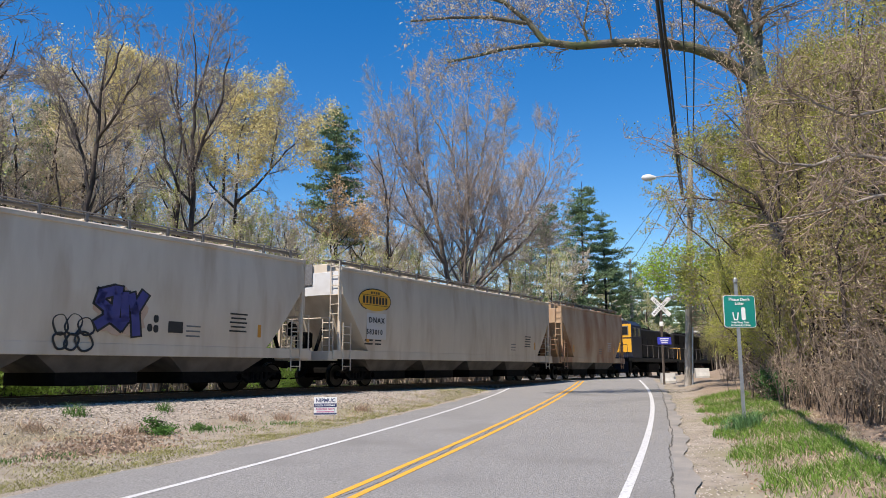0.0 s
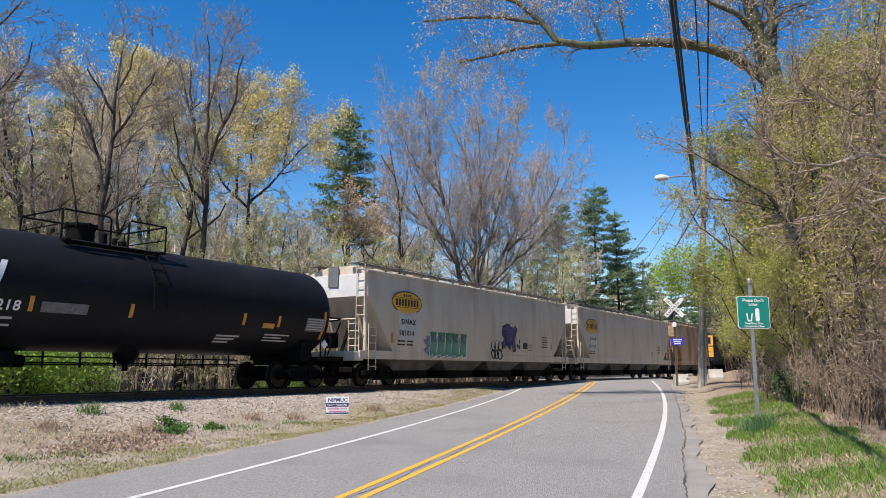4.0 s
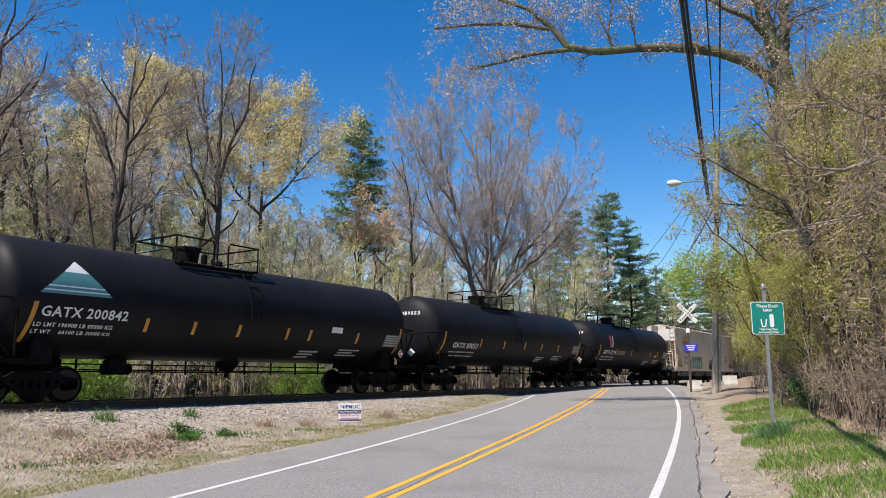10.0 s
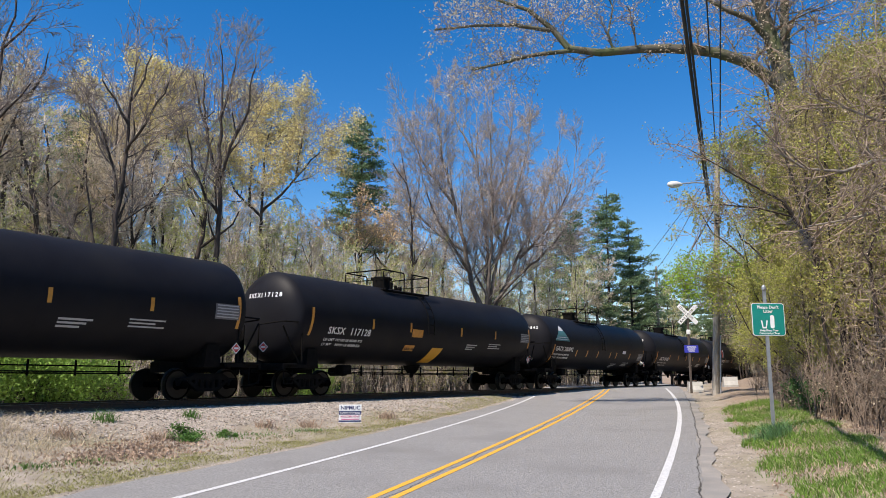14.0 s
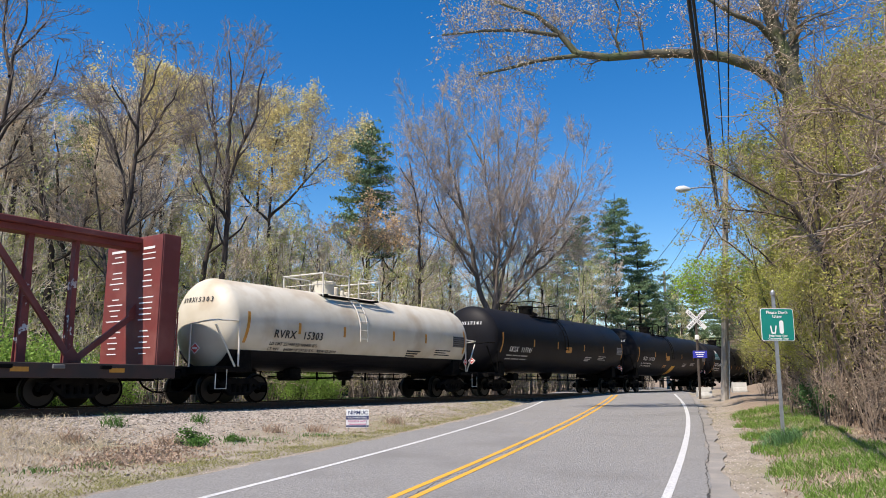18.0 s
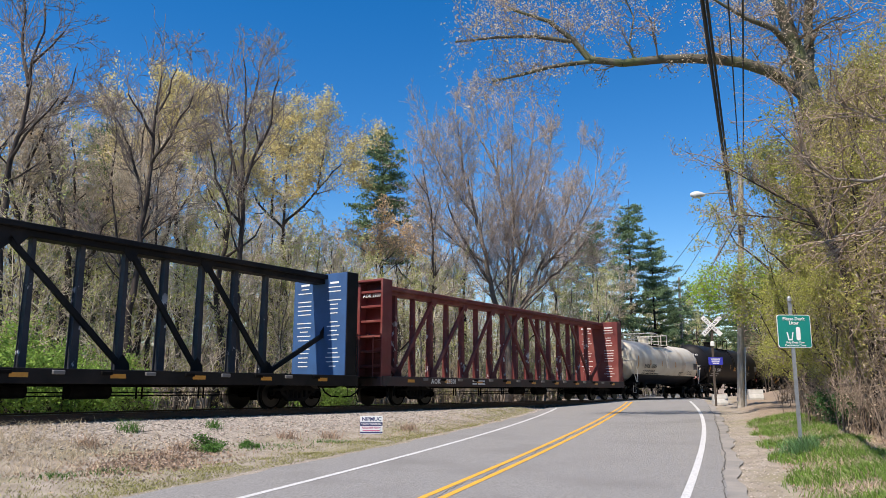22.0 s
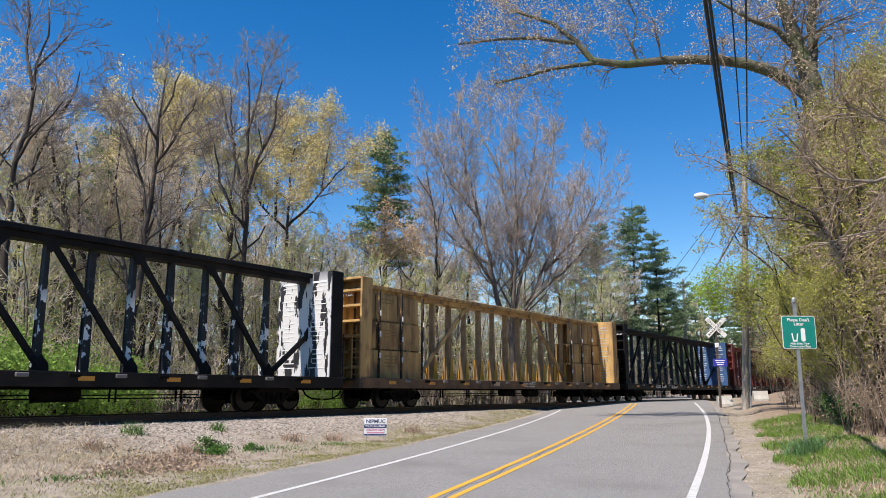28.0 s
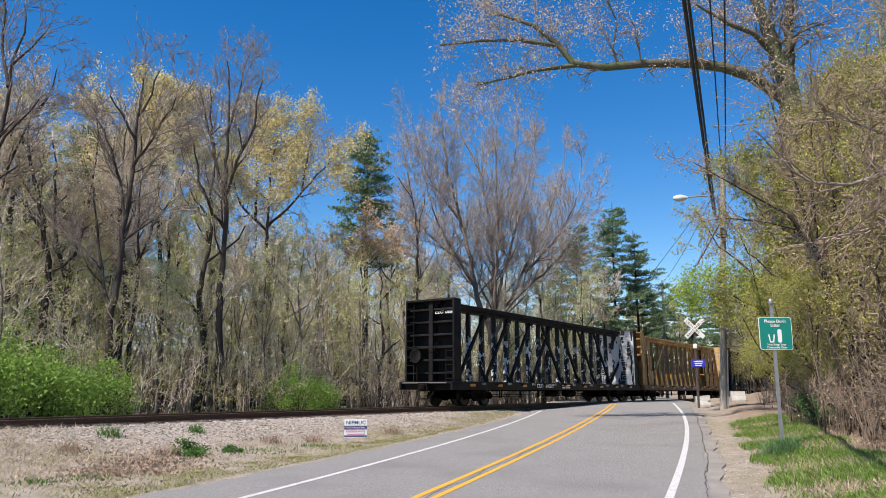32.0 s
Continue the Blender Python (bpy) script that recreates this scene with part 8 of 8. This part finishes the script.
def concrete_block(x, y, turn):
    z = float(ground_z(x, y))
    b = thing("concrete_block", "pale concrete barrier block by the crossing", "barrier", pose(x, y, z - 0.05, 0, 0, turn), "barrier blocks")
    g = Mesh().prism([(-0.4, 0), (0.4, 0), (0.4, 0.14), (0.26, 0.34), (0.2, 0.6), (-0.2, 0.6), (-0.26, 0.34), (-0.4, 0.14)], -0.38, 0.38)
    part("body", g, M["concrete"], b)
    part("lifting_loop", Mesh().tube([(-0.12, 0, 0.58), (-0.1, 0, 0.66), (0.1, 0, 0.66), (0.12, 0, 0.58)], 0.015, 5), M["rust"], b)
    return b


concrete_block(12.95, 44.0, -6)
concrete_block(15.0, 44.2, -10)


# a car parked in the woods' edge, half hidden by a shrub
M["car_green"] = material("dark_green_car_paint", (0.012, 0.045, 0.03), 0.25, 0.0, (0.015, 0.05, 0.034), 1.0)
M["car_glass"] = material("tinted_car_glass", (0.02, 0.03, 0.03), 0.05, 0, (0.03, 0.04, 0.04), 1)
M["tyre"] = material("tyre_rubber", (0.02, 0.02, 0.02), 0.85)
cx_, cy_ = behind(40.0, 11.5)
car = thing("parked_car", "dark green parked car half hidden by shrubs", "car", pose(cx_, cy_, float(ground_z(cx_, cy_)), 0, 0, 40))
part("body", Mesh().prism([(-2.2, 0.3), (2.2, 0.3), (2.25, 0.62), (2.1, 0.82), (1.1, 0.95), (-1.7, 0.97), (-2.2, 0.85), (-2.28, 0.55)], -0.86, 0.86, "y"), M["car_green"], car, smooth=35)
part("cabin", Mesh().prism([(-1.75, 0.96), (1.0, 0.94), (0.35, 1.38), (-1.1, 1.4)], -0.74, 0.74, "y", poly2=[(-1.75, 0.96), (1.0, 0.94), (0.35, 1.38), (-1.1, 1.4)]), M["car_glass"], car)
part("roof", Mesh().prism([(-1.2, 1.385), (0.4, 1.365), (0.3, 1.43), (-1.0, 1.45)], -0.7, 0.7, "y"), M["car_green"], car)
for sx in (-1.35, 1.4):
    for sy in (-0.82, 0.82):
        w_ = part("wheel", Mesh().lathe([(-0.1, 0.2), (-0.1, 0.32), (0.1, 0.32), (0.1, 0.2)], 18, "y", (sx, sy, 0.31)), M["tyre"], car)
        part("rim", Mesh().lathe([(-0.105, 0.02), (-0.105, 0.2), (0.105, 0.2), (0.105, 0.02)], 14, "y", (sx, sy, 0.31)), M["galv"], w_)
for sy in (-0.6, 0.6):
    part("headlight", Mesh().box((2.2, sy, 0.68), (0.1, 0.34, 0.14), bevel=0.03), M["lens"], car)


# ---- loose cover: stones, leaves, grass ----
M["stone"] = material("ballast_stone", (0.36, 0.315, 0.27), 0.9, island=0.55)
M["dry_leaf"] = material("dry_leaves", (0.37, 0.265, 0.19), 0.9, island=0.4, trans=0.15)
M["straw"] = material("dry_straw_grass", (0.48, 0.40, 0.27), 0.9, island=0.3, trans=0.2)
M["grass"] = material("green_grass", (0.15, 0.26, 0.04), 0.8, island=0.4, trans=0.35)
M["grass_blue"] = material("bluish_grass_tuft", (0.12, 0.24, 0.09), 0.7, island=0.3, trans=0.3)
M["grass_thin"] = material("olive_grass", (0.28, 0.27, 0.10), 0.85, island=0.4, trans=0.25)
M["grass_tuft"] = material("bright_green_weeds", (0.085, 0.19, 0.035), 0.8, island=0.35, trans=0.35)
rc = np.random.default_rng(77)


def stones(name, X, Y, size, mat, label):
    N = len(X)
    base = np.array([(1, 0, 0), (0, 1, 0), (-1, 0, 0), (0, -1, 0), (0.2, 0.1, 0.55), (0, 0, -0.6)], float)
    faces = np.array([(0, 1, 4), (1, 2, 4), (2, 3, 4), (3, 0, 4), (1, 0, 5), (2, 1, 5), (3, 2, 5), (0, 3, 5)])
    v = base[None] * rc.uniform(0.6, 1.35, (N, 6, 1)) + rc.normal(size=(N, 6, 3)) * 0.18
    a = rc.uniform(0, 6.28, N)
    c, s = np.cos(a)[:, None], np.sin(a)[:, None]
    x, y = v[..., 0] * c - v[..., 1] * s, v[..., 0] * s + v[..., 1] * c
    v = np.stack([x, y, v[..., 2]], -1) * (size * rc.uniform(0.5, 1.5, N))[:, None, None]
    v += np.stack([X, Y, ground_z(X, Y) + size * 0.25], -1)[:, None]
    F = (np.arange(N)[:, None, None] * 6 + faces[None]).reshape(-1, 3)
    me = bpy.data.meshes.new(name)
    me.from_pydata(v.reshape(-1, 3).tolist(), [], F.tolist())
    me.materials.append(mat)
    return tagged(new(name, me), label, "gravel", kind="stuff")


def track_points(n, s0, s1, l0, l1, power=1.0):
    s = s0 + (s1 - s0) * rc.uniform(0, 1, n) ** power
    l = rc.uniform(l0, l1, n)
    return T0.x + TD.x * s + TN.x * l, T0.y + TD.y * s + TN.y * l


def off_road(X, Y, gap=0.25):
    k = (X < road_left(Y) - gap) | (X > road_right(Y) + gap)
    return X[k], Y[k]


stones("ballast", *off_road(*track_points(26000, 2, 62, 1.0, 4.6, 1.5)), 0.026, M["stone"], "loose grey and tan ballast stones")
stones("ballast", *off_road(*track_points(5000, 2, 62, -3.4, 1.0, 1.2)), 0.04, M["stone"], "grey ballast stones between the rails")
stones("ballast", *track_points(4500, 4, 60, -5.4, -3.2, 1.1), 0.035, M["stone"], "loose tan gravel beyond the track")
stones("gravel", *off_road(*track_points(9000, 6, 45, 3.8, 8.5, 1.2)), 0.014, M["stone"], "fine gravel on the sandy verge")


def blades(name, X, Y, h, w, mat, label, lean=0.5):
    N = len(X)
    Z = ground_z(X, Y)
    p = np.stack([X, Y, Z - 0.01], -1)
    a = rc.uniform(0, 6.28, N)
    side = np.stack([np.cos(a), np.sin(a), np.zeros(N)], -1) * w
    hh = h * rc.uniform(0.5, 1.3, N)
    b = rc.normal(size=(N, 2)) * lean
    mid = p + np.stack([b[:, 0] * hh * 0.35, b[:, 1] * hh * 0.35, hh * 0.6], -1)
    tip = p + np.stack([b[:, 0] * hh, b[:, 1] * hh, hh * 0.95], -1)
    v = np.stack([p - side, p + side, mid + side * 0.7, mid - side * 0.7, tip], 1)
    me = bpy.data.meshes.new(name)
    f = []
    for i in range(N):
        k = 5 * i
        f += [(k, k + 1, k + 2, k + 3), (k + 3, k + 2, k + 4)]
    me.from_pydata(v.reshape(-1, 3).tolist(), [], f)
    me.materials.append(mat)
    return tagged(new(name, me), label, "grass", kind="stuff")


def litter(name, X, Y, size, mat, label, up=0.03):
    C = np.stack([X, Y, ground_z(X, Y) + rc.uniform(0.005, up, len(X))], -1)
    me = leaves(name, C, size, mat, rc, 0.75)
    return tagged(new(name, me), label, "leaf litter", kind="stuff")


def patch(n, cx, cy, rx, ry):
    return cx + rc.normal(size=n) * rx, cy + rc.normal(size=n) * ry


litter("leaf_litter", *off_road(*track_points(5000, 2, 50, 3.0, 6.4, 1.2)), 0.026, M["dry_leaf"], "scattered brown leaves on the verge")
litter("leaf_litter", *off_road(*patch(2600, -6.4, 14.4, 0.6, 1.0)), 0.034, M["dry_leaf"], "drift of russet leaves on the verge", 0.05)
litter("leaf_litter", *track_points(9000, -5, 70, -14, -3.5), 0.07, M["dry_leaf"], "brown leaf litter under the woods", 0.06)
blades("dry_grass", *off_road(*patch(3200, -9.3, 14.2, 1.2, 1.6)), 0.16, 0.006, M["straw"], "pale dead grass on the bank", 1.3)
blades("dry_grass", *off_road(*track_points(3500, 4, 40, 4.0, 7.5, 1.2)), 0.09, 0.005, M["straw"], "thin dry grass on the verge", 1.2)
YV = 8 + 28 * rc.uniform(0, 1, 44000) ** 1.3
DV = 0.3 + np.abs(rc.normal(size=44000)) * 0.8
KV = rc.uniform(0, 1, 44000) < 0.6 + 0.45 * wob(road_left(YV) - DV, YV, 0.8)
blades("verge_grass", (road_left(YV) - DV)[KV], YV[KV], 0.045, 0.007, M["grass_thin"], "thin olive grass along the verge", 1.0)


def tuft(x, y, n, r, h, mat, label, w=0.008, lean=0.6):
    X, Y = patch(n, x, y, r, r)
    o = blades("grass_tuft", X, Y, h, w, mat, label, lean)
    o["category"] = "grass tuft"
    return o


weed = leafy_shrub(73, "bright green leafy weed on the sandy verge", M["grass_tuft"], 0.5, 0.5, 1500, 0.035, 18, "weed")
place(weed, -6.2, 16.5, 0.8)
put(weed, -5.45, 17.3, 0.42, 80)
for x, y, n, r, h in ((-5.4, 17.4, 120, 0.3, 0.1), (-4.8, 17.9, 110, 0.35, 0.09), (-8.3, 17.4, 120, 0.14, 0.26), (-6.9, 19.0, 90, 0.12, 0.24), (-8.0, 11.6, 160, 0.2, 0.12), (-7.0, 12.3, 130, 0.25, 0.1), (-6.4, 13.0, 120, 0.2, 0.1), (-10.4, 12.8, 130, 0.15, 0.24), (-3.9, 19.0, 160, 0.3, 0.1)):
    tuft(x, y, n, r, h, M["grass_tuft"], "small green weed tuft in the gravel")
for x, y in ((-8.2, 15.4), (-6.6, 16.4), (-5.0, 19.0), (-4.2, 20.2), (-2.4, 22.6)):
    tuft(x, y, 90, 0.14, 0.22, M["dry_leaf"], "dead brown weed in the gravel", 0.01, 0.8)

# the grassy bank at the right
N = 30000
Y = rc.uniform(6.5, 27, N)
R = 1.05 + 1.9 * rc.uniform(0, 1, N) ** 0.9 + 0.2 * np.sin(Y * 1.9) + 0.3 * smooth01(11, 8, Y)
k = rc.uniform(0, 1, N) < 0.6 + 0.5 * np.sin(Y * 2.3 + R * 2.4)
X = road_right(Y) + R
blades("bank_grass", X[k], Y[k], 0.15, 0.007, M["grass"], "fresh green grass on the bank", 0.6)
blades("bank_straw", X[::5] + 0.3, Y[::5], 0.12, 0.006, M["straw"], "dead grass among the green", 1.2)
litter("leaf_litter", road_right(Y[:6000]) + rc.uniform(1.0, 5.5, 6000), Y[:6000], 0.03, M["dry_leaf"], "brown leaves on the bank", 0.06)
tuft(6.2, 15.9, 420, 0.17, 0.36, M["grass_blue"], "tall blue-green grass tuft at the sign's foot", 0.009, 0.55)
stones("shoulder_gravel", *(lambda y: (road_left(y) - np.abs(rc.normal(size=5000)) * 0.3 + 0.12, y))(rc.uniform(7, 40, 5000)), 0.012, M["stone"], "fine pale grit along the asphalt's edge")
stones("shoulder_gravel", *(lambda y: (road_right(y) + np.abs(rc.normal(size=6000)) * 0.8 + 0.1, y))(rc.uniform(5, 36, 6000)), 0.014, M["stone"], "fine gravel on the sandy shoulder")

# undergrowth beyond the track
blades("undergrowth", *track_points(3500, -4, 44, -7.5, -5.0), 0.14, 0.012, M["grass_tuft"], "low green undergrowth along the woods", 0.7)
C = np.stack([*track_points(2800, -4, 46, -8.0, -5.4)], -1)
C = np.concatenate([C, (ground_z(C[:, 0], C[:, 1]) + rc.uniform(0.03, 0.28, len(C)))[:, None]], 1)
tagged(new("undergrowth", leaves("undergrowth", C, 0.06, M["leaf_green"], rc)), "leafy green undergrowth along the woods", "undergrowth", kind="stuff")


def fallen_log(x, y, ln, r, turn, tilt=3):
    z = float(ground_z(x, y))
    t = thing("fallen_log", "grey fallen branch on the ground by the track", "log", pose(x, y, z + r * 0.7, 0, tilt, turn))
    part("stem", Mesh().tube([(-ln / 2, 0, 0), (-ln * 0.2, 0.06, 0.03), (ln * 0.2, -0.04, 0.02), (ln / 2, 0.05, -0.02)], [r, r * 0.9, r * 0.7, r * 0.4], 8), M["bark_pale"], t, smooth=60)
    part("side_branch", Mesh().tube([(ln * 0.1, 0, 0.02), (ln * 0.22, 0.25, 0.2), (ln * 0.3, 0.5, 0.25)], [r * 0.4, r * 0.3, r * 0.15], 6), M["bark_pale"], t)
    return t


for s, l, ln, r, turn in ((25, 4.3, 2.6, 0.07, 70), (26.5, 4.7, 1.8, 0.05, 40), (33.5, 4.6, 2.4, 0.08, 20), (35.5, 5.0, 3.0, 0.09, 65), (37, 4.4, 1.9, 0.06, 100), (40, 5.2, 2.5, 0.08, 50)):
    fallen_log(*behind(s, l), ln, r, turn)
fallen_log(-10.0, 13.4, 1.1, 0.03, -20, 1)


# ---- what moves: the train, gathering speed along the straight track ----
SPEED_T = (0, 1, 2, 3, 3.5, 4.5, 5.5, 7, 9, 10, 11, 12, 13, 14, 15.5, 17, 19, 21, 23, 25, 27, 29, 31, 32)
SPEED_V = (4.95, 5.12, 5.3, 5.5, 5.6, 5.8, 6.0, 6.25, 6.55, 6.75, 6.9, 7.05, 7.2, 7.4, 7.65, 7.82, 7.8, 7.8, 7.85, 7.85, 7.85, 7.8, 7.65, 7.5)


def travelled(t):
    n = 400
    ts = np.linspace(0, t, n) if t > 0 else np.zeros(n)
    v = np.interp(ts, SPEED_T, SPEED_V)
    return float(np.sum((v[1:] + v[:-1]) / 2 * np.diff(ts)))


def motions():
    times = [float(t) for t in range(33)]
    way = [travelled(t) for t in times]
    for car, s in CARS:
        walk(car, [(t, TRACK @ pose(s + w, 0, 0)) for t, w in zip(times, way)])
    # the wheels roll with the way travelled, at most 85 degrees from row to row
    fine = np.linspace(0, 32, 641)
    run = np.interp(fine, times, way)
    turns = np.arange(0, run[-1], WHEEL_R * radians(85))
    rolls = [(float(np.interp(w, run, fine)), w / WHEEL_R) for w in turns] + [(32.0, run[-1] / WHEEL_R)]
    for wheel in WHEELS:
        x = wheel.matrix_basis.translation.x
        walk(wheel, [(t, pose(x, 0, WHEEL_R, 0, math.degrees(a), 0)) for t, a in rolls])


motions()
